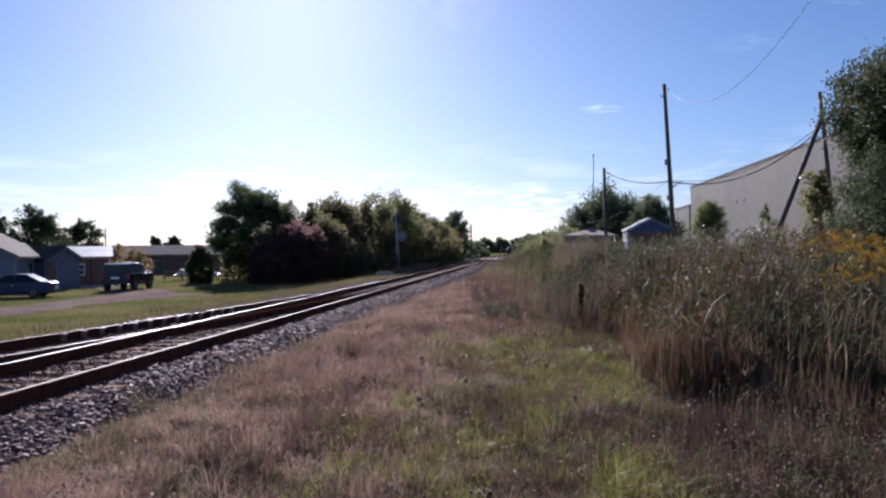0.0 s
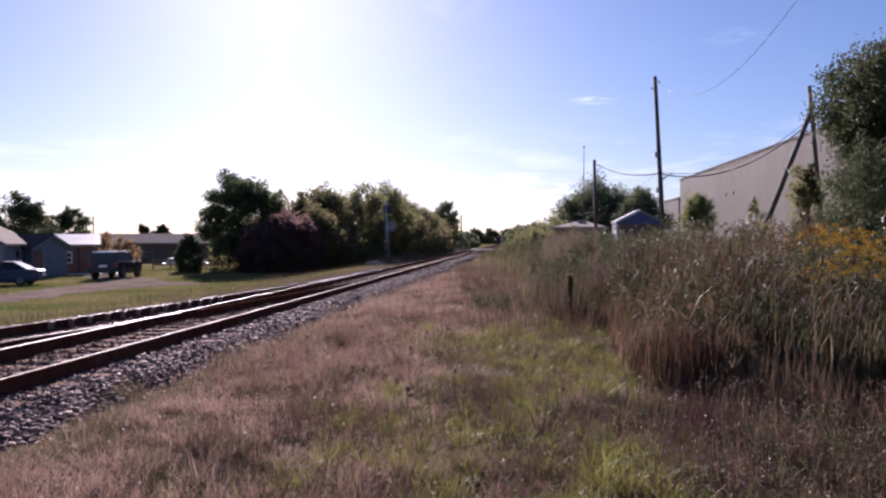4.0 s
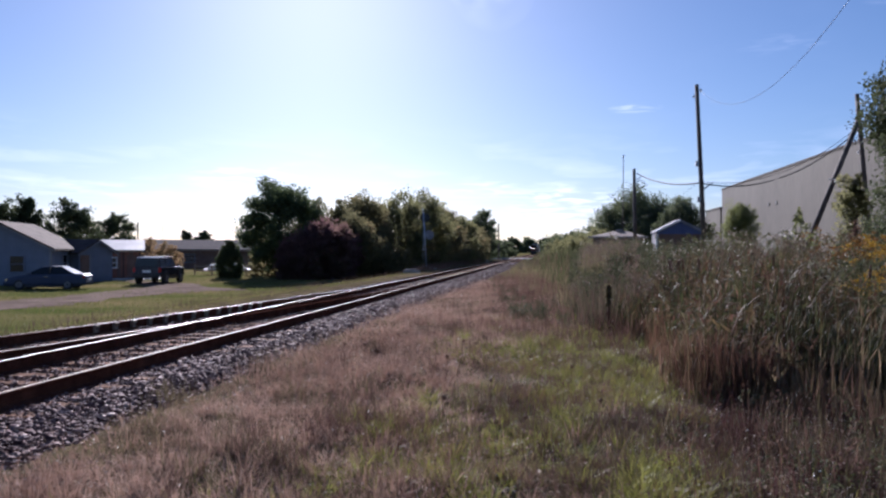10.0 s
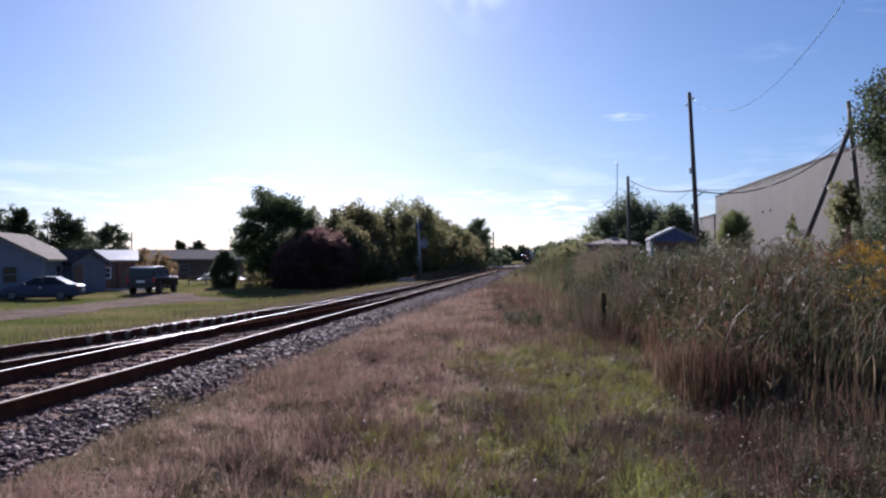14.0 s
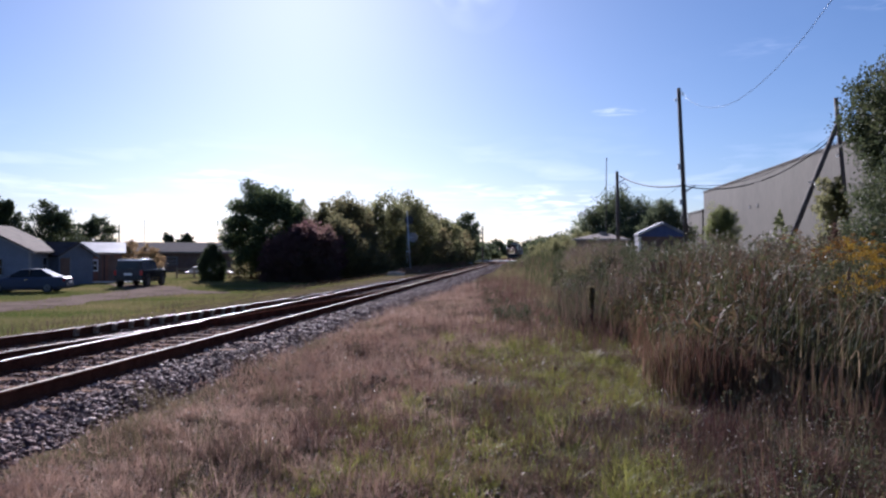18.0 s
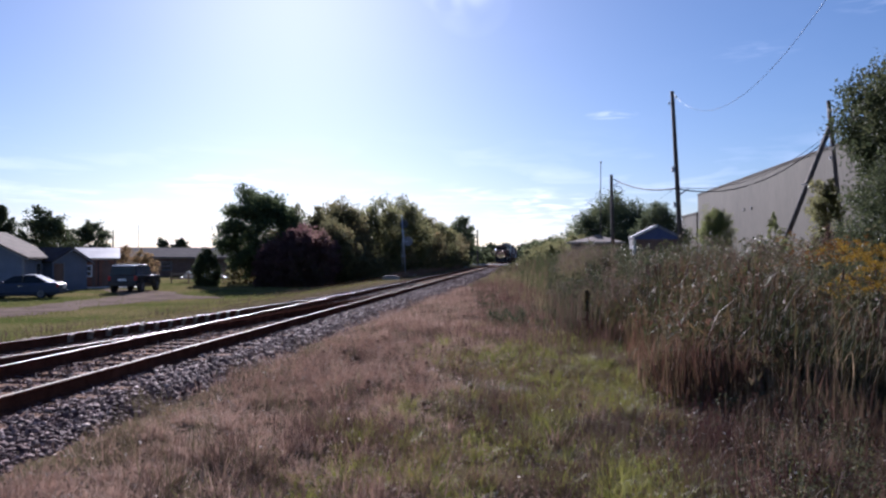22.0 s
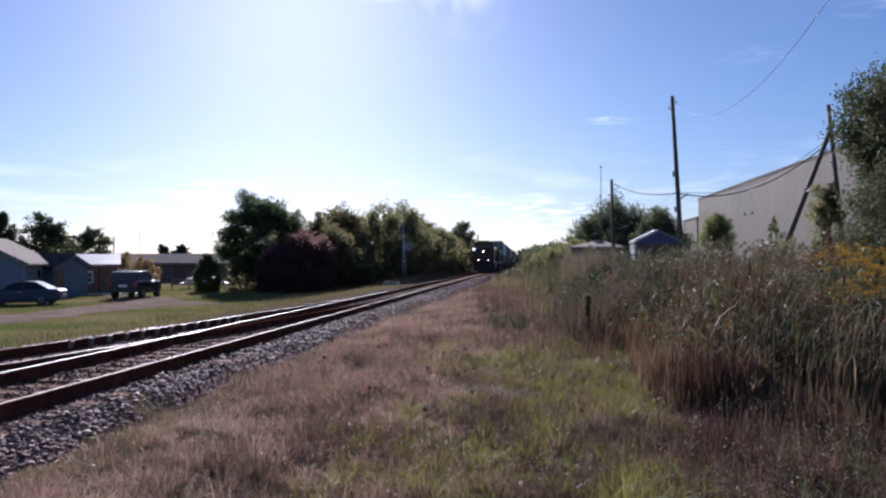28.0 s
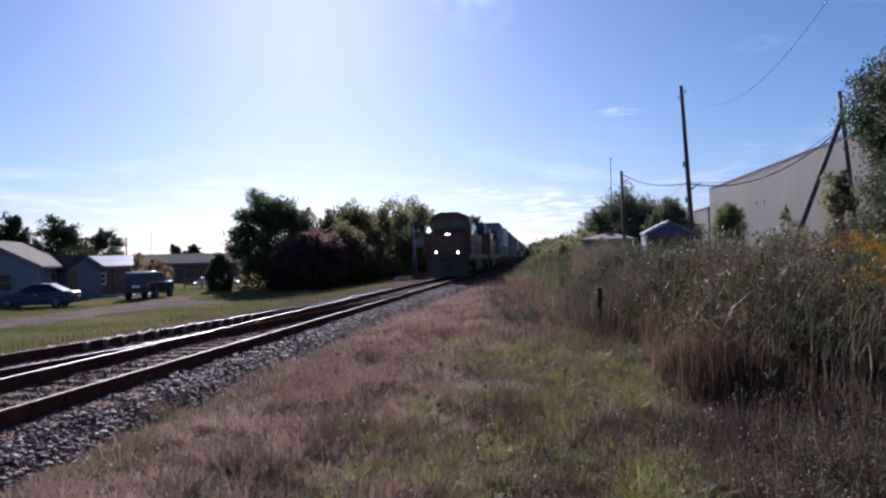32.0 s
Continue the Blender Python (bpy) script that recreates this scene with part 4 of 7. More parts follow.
reeds(14000, 30, 210, 9.0, 1.8, (1.3, 2.2), (0.02, 0.04), M_reed, "far stretch of reeds and tall weeds along the line", 2.0)
reeds(7000, 26, 210, 5.0, 1.6, (0.9, 1.8), (0.02, 0.04), M_reedbrown, "far stretch of brown weeds along the line", 5.0)


fy = 7.8 + 1.5 * rng.random(1700)
fx = np.interp(fy, [7.8, 8.4, 9.2], [5.2, 3.2, 1.6]) + 2.6 * rng.random(1700) ** 1.5
blades("reed_bed", fx, fy, rng.uniform(0.2, 0.85, 1700), rng.uniform(0.008, 0.015, 1700), 0.02 + 0.4 * rng.random(1700) ** 2, M_front, "tan and green stems along the foot of the reed bed", "reeds", 3, curl=0.6)


def tree(name, x, y, height, width, leaf, label, twigs=170, per=55, size=0.13, bare=0.25, shape=1.0, upright=0.35, ragged=0.35, category="tree", group="", fill=0.55):
    """Tapered trunk, limbs, and a crown of leaves strung along many twigs, with an uneven outline and gaps."""
    z = float(land(x, y))
    root = thing(name, x, y, z, 0, label, category, group)
    r = 0.016 * height + 0.03
    cz, rz = height * (1 + bare) / 2, height * (1 - bare) / 2
    d = rng.normal(size=(twigs, 3))
    d /= np.linalg.norm(d, axis=1)[:, None]
    ph = rng.uniform(0, 6.283, 6)
    lumps = 0.5 * np.sin(2.3 * d[:, 0] * 2 + ph[0]) * np.cos(2.1 * d[:, 1] * 2 + ph[1]) + 0.5 * np.sin(4.1 * d[:, 2] + 3.3 * d[:, 0] + ph[2])
    reach = np.clip(1 - ragged * (0.5 - 0.5 * lumps) - 0.12 * rng.random(twigs), 0.3, 1) * rng.uniform(fill, 1.0, twigs) ** 0.5
    narrow = 1 - 0.32 * shape * np.clip(d[:, 2], 0, 1) ** 1.5
    tip = np.stack([d[:, 0] * width / 2 * narrow, d[:, 1] * width / 2 * narrow, d[:, 2] * rz], -1) * reach[:, None]
    tip *= np.array([width / 2 / np.abs(tip[:, 0]).max(), width / 2 / np.abs(tip[:, 1]).max(), rz / tip[:, 2].max()]) * np.array([1, 1, 1.0])
    tip[:, 2] = np.where(tip[:, 2] < -rz, -rz, tip[:, 2]) + cz
    span = np.minimum(width, height) * rng.uniform(0.14, 0.3, twigs)
    back = d * np.array([1, 1, 0.6])
    back[:, 2] += upright * 1.6
    back /= np.linalg.norm(back, axis=1)[:, None]
    foot = tip - back * span[:, None]
    per = int(per * 0.7)
    n = twigs * per
    s = rng.random(n) ** 0.8
    i = np.repeat(np.arange(twigs), per)
    p = foot[i] + (tip[i] - foot[i]) * s[:, None]
    p += np.clip(rng.normal(size=(n, 3)), -1.7, 1.7) * (span[i] * (0.27 - 0.12 * s))[:, None] * np.array([1, 1, 0.75])
    p[:, 2] = np.clip(p[:, 2], 0.03, None)
    u = rng.normal(size=(n, 3))
    u /= np.linalg.norm(u, axis=1)[:, None]
    v = np.cross(u, rng.normal(size=(n, 3)))
    v /= np.linalg.norm(v, axis=1)[:, None]
    k = (size * rng.uniform(0.55, 1.35, n))[:, None]
    V = np.stack([p - u * k, p + v * k * 0.5, p + u * k, p - v * k * 0.5], 1).reshape(-1, 3)
    tagged(link_mesh("crown", V, np.arange(4 * n).reshape(-1, 4), leaf, root), kind="stuff")
    top = (0, 0, height * 0.7)
    bend = 0.02 * height * rng.uniform(-1, 1)
    vs, fs = tube([(0, 0, -0.1), (bend, 0.01 * height, height * 0.3), top], [r * 1.25, r * 0.85, r * 0.25], 8)
    link_mesh("trunk", vs, fs, M_bark, root, smooth=True)
    for j in range(9):
        c = foot[j]
        q = min(0.2 + 0.06 * j, max(0.1, c[2] / height * 0.8)) * height
        mid = (c[0] * 0.45, c[1] * 0.45, q + (c[2] - q) * 0.6)
        vs, fs = tube([(bend * 0.7, 0.005 * height, q), mid, tuple(c), tuple(tip[j])], [r * 0.4, r * 0.25, r * 0.13, r * 0.04], 6)
        link_mesh("limb", vs, fs, M_bark, root, smooth=True)
    return root


# left of the track: tree belt in front of the yard
tree("tree", -22.0, 60.5, 8.4, 7.4, M_leafF, "open-crowned broadleaf tree with layered boughs at the edge of the yard", 200, 300, 0.105, 0.05, ragged=0.2, upright=0.0, shape=0.6, fill=0.7)
tree("shrub_thicket", -17.5, 57.5, 5.0, 6.6, M_leafD, "dense dark dome-shaped shrub thicket reaching the ground", 520, 120, 0.1, -0.3, category="shrub", shape=0.25, ragged=0.12, upright=0.2)
tree("shrub_thicket", -19.9, 56.4, 3.1, 2.2, M_leafD, "small dark rounded shrub beside the thicket", 260, 90, 0.06, -0.3, category="shrub", shape=0.4, ragged=0.1, upright=0.2)
tree("tree", -19.8, 63.5, 6.9, 4.6, M_leafB, "slim tree with spreading twigs behind the dark thicket", 170, 120, 0.1, 0.05, ragged=0.4, upright=0.6)
tree("tree", -18.0, 64.0, 6.7, 4.4, M_leafB, "bushy tree filling the gap behind the dark thicket", 190, 120, 0.1, -0.1, ragged=0.3, upright=0.4)
tree("shrub_thicket", -15.6, 61.0, 5.4, 5.4, M_leafB, "loose-twigged shrub beside the dark thicket", 230, 110, 0.1, -0.12, category="shrub", shape=0.6, ragged=0.35, upright=0.4)
for bx, by, bh, bw, lf, word in ((-17.2, 70.0, 8.1, 6.6, M_leafB, "leafy tree with feathery twig ends in the belt"), (-15.0, 75.5, 8.7, 7.2, M_leafA, "broad olive-green tree in the belt beside the track"), (-13.7, 83, 9.2, 7.4, M_leafA, "full-crowned olive-green tree in the belt beside the track"), (-13.2, 93, 8.2, 7.2, M_leafB, "olive and tawny tree in the belt beside the track"), (-12.8, 104, 7.4, 7.4, M_leafA, "rounded olive tree further up the line"), (-13.0, 116, 7.4, 8.0, M_leafB, "wide olive-brown tree further up the line")):
    tree("tree", bx, by, bh, bw, lf, word, 280, 120, 0.125, -0.08, shape=0.5, upright=0.35, ragged=0.24, fill=0.66)
tree("tree", -12.0, 139, 9.6, 7.0, M_leafC, "dark dense tree beside the track far up the line", 260, 110, 0.17, -0.08, shape=0.9, upright=0.3, ragged=0.25)
tree("tree", -14.5, 128, 7.6, 8.0, M_leafC, "dark green tree behind the belt far up the line", 200, 70, 0.2, -0.08, upright=0.4)
tree("tree", -19.5, 78, 8.0, 8.0, M_leafB, "olive-brown tree at the back of the belt", 240, 100, 0.14, -0.05, upright=0.3)
for bx, by, bh, bw in ((-12.8, 66, 1.7, 2.6), (-13.6, 62.5, 2.2, 3.0), (-12.2, 78, 1.5, 2.6), (-11.6, 90, 1.8, 2.8), (-11.2, 102, 2.0, 3.2), (-10.9, 118, 2.2, 3.6), (-13.4, 71, 3.0, 3.6), (-12.2, 84, 2.6, 3.2)):
    tree("bush", bx, by, bh, bw, M_leafB, "low tawny bush at the foot of the tree belt", 90, 40, 0.09, -0.2, category="shrub", shape=0.3)
for bx, by, bh, bw in ((-20.8, 62.5, 4.8, 5.0), (-14.8, 66, 4.4, 5.2), (-17.4, 65, 5.2, 5.4), (-13.2, 77.5, 5.0, 5.0), (-12.8, 88, 5.2, 5.2), (-12.2, 98, 5.4, 5.4), (-11.9, 110, 5.4, 5.8), (-11.8, 122, 5.8, 6.0), (-11.9, 132, 6.2, 5.6), (-23.8, 63.5, 3.4, 5.0)):
    tree("thicket_bush", bx, by, bh, bw, M_leafB, "dense brown-green thicket filling the tree belt", 150, 50, 0.13, -0.2, category="shrub", shape=0.4)
tree("conifer_bush", -25.2, 57.6, 3.1, 2.3, M_leafG, "dark dense upright bush in the yard", 360, 110, 0.055, -0.25, category="shrub", shape=1.3, ragged=0.08)
tree("garden_bush", -32.6, 59.2, 3.3, 5.0, M_tanleaf, "tan and orange autumn bush behind the parked truck", 150, 50, 0.1, -0.1, category="shrub", shape=0.6)

# distant trees over the yard
for i, (tx, ty, th, tw) in enumerate(((-69.5, 88, 8.8, 9.0), (-65.6, 88, 9.2, 5.6), (-60.4, 89, 8.8, 7.6), (-67.4, 102, 6.6, 5.4), (-62.8, 103, 7.6, 6.4), (-75.8, 152, 6.4, 4.6), (-72.6, 153, 6.4, 4.4))):
    tree("distant_tree", tx, ty, th, tw, M_leafG, "dark broadleaf tree with gaps in its crown behind the houses", 110, 130, 0.17, 0.12, ragged=0.45, upright=0.1, group="trees behind the houses")

# far end of the line
for i, (tx, ty, th, tw) in enumerate(((-23, 335, 7.6, 18), (-16.4, 328, 7.0, 11), (-15.0, 262, 5.6, 9), (4.8, 340, 7.4, 13), (3.4, 285, 7.8, 11), (8.0, 262, 7.6, 12), (-32, 330, 8.0, 20), (14, 250, 8.4, 14), (4.2, 316, 8.0, 11), (6.5, 300, 9.0, 13), (12, 305, 9.5, 14), (4.5, 205, 6.6, 9), (6.0, 175, 6.2, 9), (-17, 230, 7.4, 10), (-16, 190, 8.0, 9), (-14, 172, 8.0, 8))):
    tree("far_tree", tx, ty, th, tw, M_leafC, "hazy dark tree at the far end of the line", 130, 34, 0.42, -0.25, shape=0.5, group="trees at the end of the line")

# woods that close the view where the line runs out of sight
for i in range(15):
    wx = -150 + i * 21 + rng.uniform(-5, 5)
    tree("far_wood_tree", wx, 1010 + rng.uniform(-20, 25), rng.uniform(17, 24), 34, M_leafC, "dark tree in the woods on the horizon", 220, 70, 1.1, -0.3, shape=0.4, group="woods on the horizon")

# right of the track
tree("tree", 8.3, 90, 7.7, 6.4, M_leafC, "round green tree beyond the sheds", 300, 130, 0.11, -0.05)
tree("tree", 10.4, 88, 9.3, 8.6, M_leafC, "broad dark green tree beyond the sheds", 300, 130, 0.11, -0.05)
tree("tree", 13.6, 78, 7.4, 6.4, M_leafC, "dark green tree beside the warehouse", 300, 130, 0.11, -0.05)
tree("tree", 4.6, 96, 4.0, 5.4, M_leafC, "low dark tree beyond the sheds", 170, 70, 0.11, -0.1)
tree("tree", 9.9, 91, 8.2, 6.4, M_leafC, "dark tree in the clump beyond the sheds", 300, 130, 0.12, -0.1)
tree("tree", 12.2, 84, 8.0, 7.5, M_leafC, "dense green tree in the clump beyond the sheds", 300, 130, 0.11, -0.1)
tree("tree", 6.6, 104, 6.4, 7.0, M_leafC, "green tree in the clump beyond the sheds", 180, 70, 0.12, -0.15)
tree("tree", 3.6, 118, 4.3, 6.5, M_leafA, "low green tree up the line", 160, 44, 0.18, -0.15)
tree("tree", 2.8, 150, 4.4, 7.5, M_leafA, "low green tree far up the line", 160, 40, 0.22, -0.2)
tree("tree", 11.6, 21.0, 7.7, 6.5, M_leafG, "leafy dark green tree standing over the reed bed", 720, 330, 0.055, 0.36, ragged=0.18, shape=0.2, upright=0.1, fill=0.82)
tree("shrub", 9.9, 20.3, 4.6, 3.8, M_leafG, "dense dark green shrub under the leafy tree", 300, 150, 0.045, -0.1, category="shrub", ragged=0.25)
tree("tree", 8.6, 17.6, 4.0, 4.0, M_leafG, "young green tree in front of the taller one", 420, 230, 0.036, -0.05, shape=1.3, ragged=0.35)
tree("shrub", 9.0, 23.5, 4.0, 1.6, M_leafA, "upright scrubby shrub beside the slanting prop", 160, 130, 0.04, -0.1, category="shrub", shape=1.2, ragged=0.4, upright=0.7)
for bx, by, bh, bw in ((4.9, 73, 4.3, 4.2), (2.5, 73, 3.1, 3.6), (0.9, 66, 2.3, 3.0), (3.4, 80, 4.0, 4.0)):
    tree("slope_bush", bx, by, bh, bw, M_leafA, "olive-green bush on the slope beside the line", 170, 100, 0.06, -0.2, category="shrub", shape=0.7, ragged=0.3)
tree("round_bush", 7.25, 29.6, 3.7, 1.5, M_bush, "round yellow-green bush in front of the warehouse", 300, 190, 0.019, 0.5, category="shrub", shape=0.1, upright=0.6, ragged=0.45, fill=0.3)
tree("sapling", 8.4, 26.5, 3.25, 1.2, M_bush, "thin sapling against the warehouse wall", 80, 60, 0.04, 0.1, shape=1.4, upright=0.9)
tree("sapling", 10.4, 27.5, 3.1, 1.4, M_leafC, "scrubby sapling against the warehouse wall", 60, 40, 0.06, 0.0, shape=1.0, upright=0.9)

tree("dead_shrub", 7.5, 19.2, 2.55, 1.3, M_brownweed, "reddish-brown dead shrub leaning beside the leafy tree", 110, 50, 0.026, 0.2, category="shrub", shape=0.8, upright=0.5, ragged=0.45)

# tall fine grass on the slope up the line
y = 16 + 110 * rng.random(15000) ** 1.7
x = reed_edge(y) + rng.uniform(-1.0, 6.0, len(y))
tall = rng.uniform(0.9, 1.9, len(x)) * low_edge(x, y)
for side, shade, word in ((x / y < 0.03, M_slope, "tall olive and tan grass on the slope along the line"), (x / y >= 0.03, M_slopedark, "tall dark brown grass among the weeds along the line")):
    blades("slope_grass", x[side], y[side], tall[side], rng.uniform(0.006, 0.012, side.sum()) * (1 + 0.03 * y[side]), rng.uniform(0.05, 0.5, side.sum()), shade, word, "grass", 3, curl=0.4)

# leafy weeds mixed into the top and the front of the reed bed
def leafy_weeds(n, y0, y1, dx0, dx1, h0, h1, per, size, material, label, power=1.3, far_only=False):
    yy = y0 + (y1 - y0) * rng.random(n) ** power
    xx = reed_edge(yy) + rng.uniform(dx0, dx1, n)
    if far_only:
        keep = (xx / yy > 0.034) | (yy > 60)
        xx, yy = xx[keep], yy[keep]
        n = len(xx)
    hh = rng.uniform(h0, h1, n) * low_edge(xx, yy)
    cs, rs = [], []
    for i in range(n):
        k = int(rng.integers(3, 6))
        for j in range(k):
            q = 1 - j * 0.13
            cs.append((xx[i] + rng.uniform(-0.12, 0.12), yy[i] + rng.uniform(-0.12, 0.12), hh[i] * q))
            rs.append(rng.uniform(0.1, 0.2))
    V, F = leaf_cloud(cs, rs, per, size)
    tagged(link_mesh("leafy_weeds", V, F, material), label, "weeds", kind="stuff")
    blades("weed_stems", xx, yy, hh, np.full(n, 0.012), rng.uniform(0.02, 0.12, n), M_brownweed, "thin brown stems of the leafy weeds", "weeds", 3)


M_gloss = leaf_mat("glossy_weed_leaf", [(0.065, 0.07, 0.035), (0.1, 0.105, 0.045), (0.18, 0.15, 0.085)], 0.3, 0.6, 0.5, 0.12)
M_dkweed = leaf_mat("dark_weed_leaf", [(0.05, 0.06, 0.03), (0.08, 0.09, 0.045), (0.13, 0.125, 0.065)], 0.3, 0.7, 0.5, 0.08)
M_strawpale = leaf_mat("bleached_straw", [(0.26, 0.21, 0.15), (0.36, 0.31, 0.22), (0.45, 0.4, 0.3)], 0.3, 0.7, 0.5, 0.1)
M_lodged = leaf_mat("flattened_grass", [(0.15, 0.11, 0.08), (0.19, 0.19, 0.085), (0.32, 0.29, 0.19), (0.45, 0.41, 0.3)], 0.4, 0.7, 0.8, 0.1)
M_litter = leaf_mat("dead_leaf_litter", [(0.06, 0.038, 0.032), (0.13, 0.09, 0.068), (0.36, 0.3, 0.22)], 0.3, 0.6, 2.0, 0.15)
# pale colours stand in for sun glints on dead and glossy leaves
M_glint = leaf_mat("glint_toned_dead_leaf", [(0.16, 0.14, 0.09), (0.28, 0.25, 0.18), (0.45, 0.42, 0.35)], 0.4, 0.5, 1.0, 0.2)
M_tuft = leaf_mat("dark_tuft", [(0.07, 0.045, 0.04), (0.11, 0.075, 0.06), (0.1, 0.1, 0.04)], 0.3, 0.8, 0.5, 0.05)
M_mauve = leaf_mat("withered_mauve_leaf", [(0.085, 0.06, 0.052), (0.12, 0.09, 0.07), (0.15, 0.13, 0.08)], 0.45, 0.65, 0.5, 0.15)
leafy_weeds(120, 10.5, 26, 2.2, 6.5, 1.6, 2.15, 16, 0.034, M_gloss, "glossy-leaved tall weeds among the reed tops")
leafy_weeds(170, 18, 45, -0.7, 3.5, 0.5, 1.9, 24, 0.03, M_dkweed, "dark green leafy weeds in front of the reeds", far_only=True)
leafy_weeds(300, 17, 42, 0.3, 5.5, 1.3, 2.1, 26, 0.026, M_dkweed, "dense olive leafy weeds beyond the reeds", far_only=True)
leafy_weeds(200, 16, 38, 0.0, 4.5, 0.8, 1.9, 24, 0.024, M_mauve, "withered brown weeds among the reeds", far_only=True)
leafy_weeds(260, 25, 40, 0.4, 4.5, 1.2, 1.9, 26, 0.03, M_dkweed, "dark purple-green leafy thicket before the sheds", far_only=True)
leafy_weeds(40, 5.2, 8.6, -4.2, -0.3, 0.06, 0.26, 18, 0.016, M_dkweed, "low green weeds in front of the reeds", 1.0)
leafy_weeds(160, 16, 40, -2.4, 0.2, 0.2, 0.6, 30, 0.022, M_dkweed, "low green weeds scattered in the dry grass")
leafy_weeds(330, 26, 120, -0.5, 7.0, 1.2, 2.2, 20, 0.042, M_gloss, "tall leafy weeds along the line", far_only=True)
leafy_weeds(170, 24, 110, -0.6, 2.0, 0.7, 1.7, 26, 0.036, M_mauve, "withered brown weeds along the line", far_only=True)

# a stand of tall withered weeds in front of the tan hut
y = rng.uniform(26, 40, 2600)
x = y * (0.04 + 0.085 * rng.beta(2.2, 1.6, 2600))
tall = rng.uniform(1.35, 2.15, 2600) * (0.86 + 0.3 * field(x, y, 1.4, 6.0))
blades("withered_stalks", x, y, tall, rng.uniform(0.012, 0.026, 2600), rng.uniform(0.02, 0.25, 2600), M_slope, "tall withered brown weed stalks in front of the hut", "weeds", 3, curl=0.3)
V, F = leaf_cloud(np.stack([x, y, tall * rng.uniform(0.75, 1.0, 2600)], -1), np.full(2600, 0.1), 8, 0.024, 1.5)
tagged(link_mesh("withered_weeds", V, F, M_mauve), "brown seed heads of the tall weeds in front of the hut", "weeds", kind="stuff")

# bent straw lying over the clearing and dark tufts in the grass
x, y = scatter(5200, -2.2, 3.6, 4.6, 15.5, 1.3)
keep = (x < reed_edge(y) + 0.4) & (rng.random(len(x)) < field(x, y, 1.2, 9.0) ** 1.6 * 1.3)
x, y = x[keep], y[keep]
blades("fallen_straw", x, y, rng.uniform(0.05, 0.12, len(x)), rng.uniform(0.005, 0.009, len(x)), rng.uniform(1.5, 4.5, len(x)), M_strawpale, "pale bent straw lying over the grass", "straw", 3, curl=0.12)
tx, ty = scatter(100, -3.2, 4.6, 5.0, 22, 1.2)
keep = tx < reed_edge(ty) + 0.2
tx, ty = np.repeat(tx[keep], 80), np.repeat(ty[keep], 80)
x, y = tx + rng.normal(0, 0.13, len(tx)), ty + rng.normal(0, 0.13, len(tx))
blades("weed_tufts", x, y, rng.uniform(0.1, 0.42, len(x)), rng.uniform(0.005, 0.009, len(x)), rng.uniform(0.05, 0.6, len(x)), M_tuft, "dark brown weed tufts standing in the grass", "weeds", 2)

tx, ty = scatter(85, -2.2, 3.4, 4.5, 7.2)
tx, ty = np.repeat(tx, 70), np.repeat(ty, 70)
x, y = tx + rng.normal(0, 0.11, len(tx)), ty + rng.normal(0, 0.07, len(tx))
blades("weed_tufts", x, y, rng.uniform(0.06, 0.24, len(x)), rng.uniform(0.004, 0.008, len(x)), rng.uniform(0.05, 0.7, len(x)), M_deadweed, "dark russet weed tufts low in the grass", "weeds", 2)

# lodged grass: mats pressed flat one way by the wind
mx, my, ma, mr = np.array([(-0.9, 10.3, 0.2, 0.5), (-0.3, 9.6, 0.1, 0.55), (0.1, 9.5, -0.3, 0.45), (0.55, 11.2, 0.4, 0.5), (0.1, 11.4, 0.1, 0.5), (1.05, 14.2, 0.2, 0.6), (0.6, 14.5, 0.0, 0.5), (0.0, 7.9, 0.5, 0.4), (0.4, 7.7, -0.2, 0.4), (1.4, 10.6, 0.2, 0.4), (1.0, 9.2, 0.6, 0.4), (1.15, 8.1, 0.1, 0.4), (-0.5, 8.4, 0.8, 0.35), (0.7, 12.4, 0.0, 0.5), (-1.4, 11.8, 0.2, 0.5), (0.5, 6.4, 0.3, 0.3)]).T
k = np.repeat(np.arange(len(mx)), 420)
x, y = mx[k] + rng.normal(0, 1, len(k)) * mr[k], my[k] + rng.normal(0, 0.45, len(k)) * mr[k]
turn = ma[k] + 0.9 * np.sin(2.2 * x + 1.1 * y)
blades("lodged_grass", x, y, rng.uniform(0.05, 0.15, len(x)), rng.uniform(0.004, 0.008, len(x)), rng.uniform(0.1, 0.6, len(x)), M_lodged, "grass pressed flat in swirled mats", "grass", 3, curl=0.1, wind=(2.4 * np.cos(turn), 1.3 * np.sin(turn) - 0.4))
x, y = rng.normal(0.95, 0.42, 500), rng.normal(14.2, 0.45, 500)
blades("lodged_grass", x, y, rng.uniform(0.05, 0.14, 500), rng.uniform(0.005, 0.009, 500), rng.uniform(0.2, 1.2, 500), M_drystraw, "silvery flattened straw at the far end of the clearing", "grass", 3, curl=0.1, wind=(1.6, -0.5))
x, y = mx[k] + 0.25 + rng.normal(0, 1, len(k)) * mr[k] * 0.8, my[k] - 0.28 + rng.normal(0, 0.25, len(k)) * mr[k]
blades("weed_tufts", x, y, rng.uniform(0.04, 0.2, len(x)), rng.uniform(0.004, 0.008, len(x)), rng.uniform(0.1, 0.9, len(x)), M_tuft, "dark brown weeds between the mats of flattened grass", "weeds", 2)

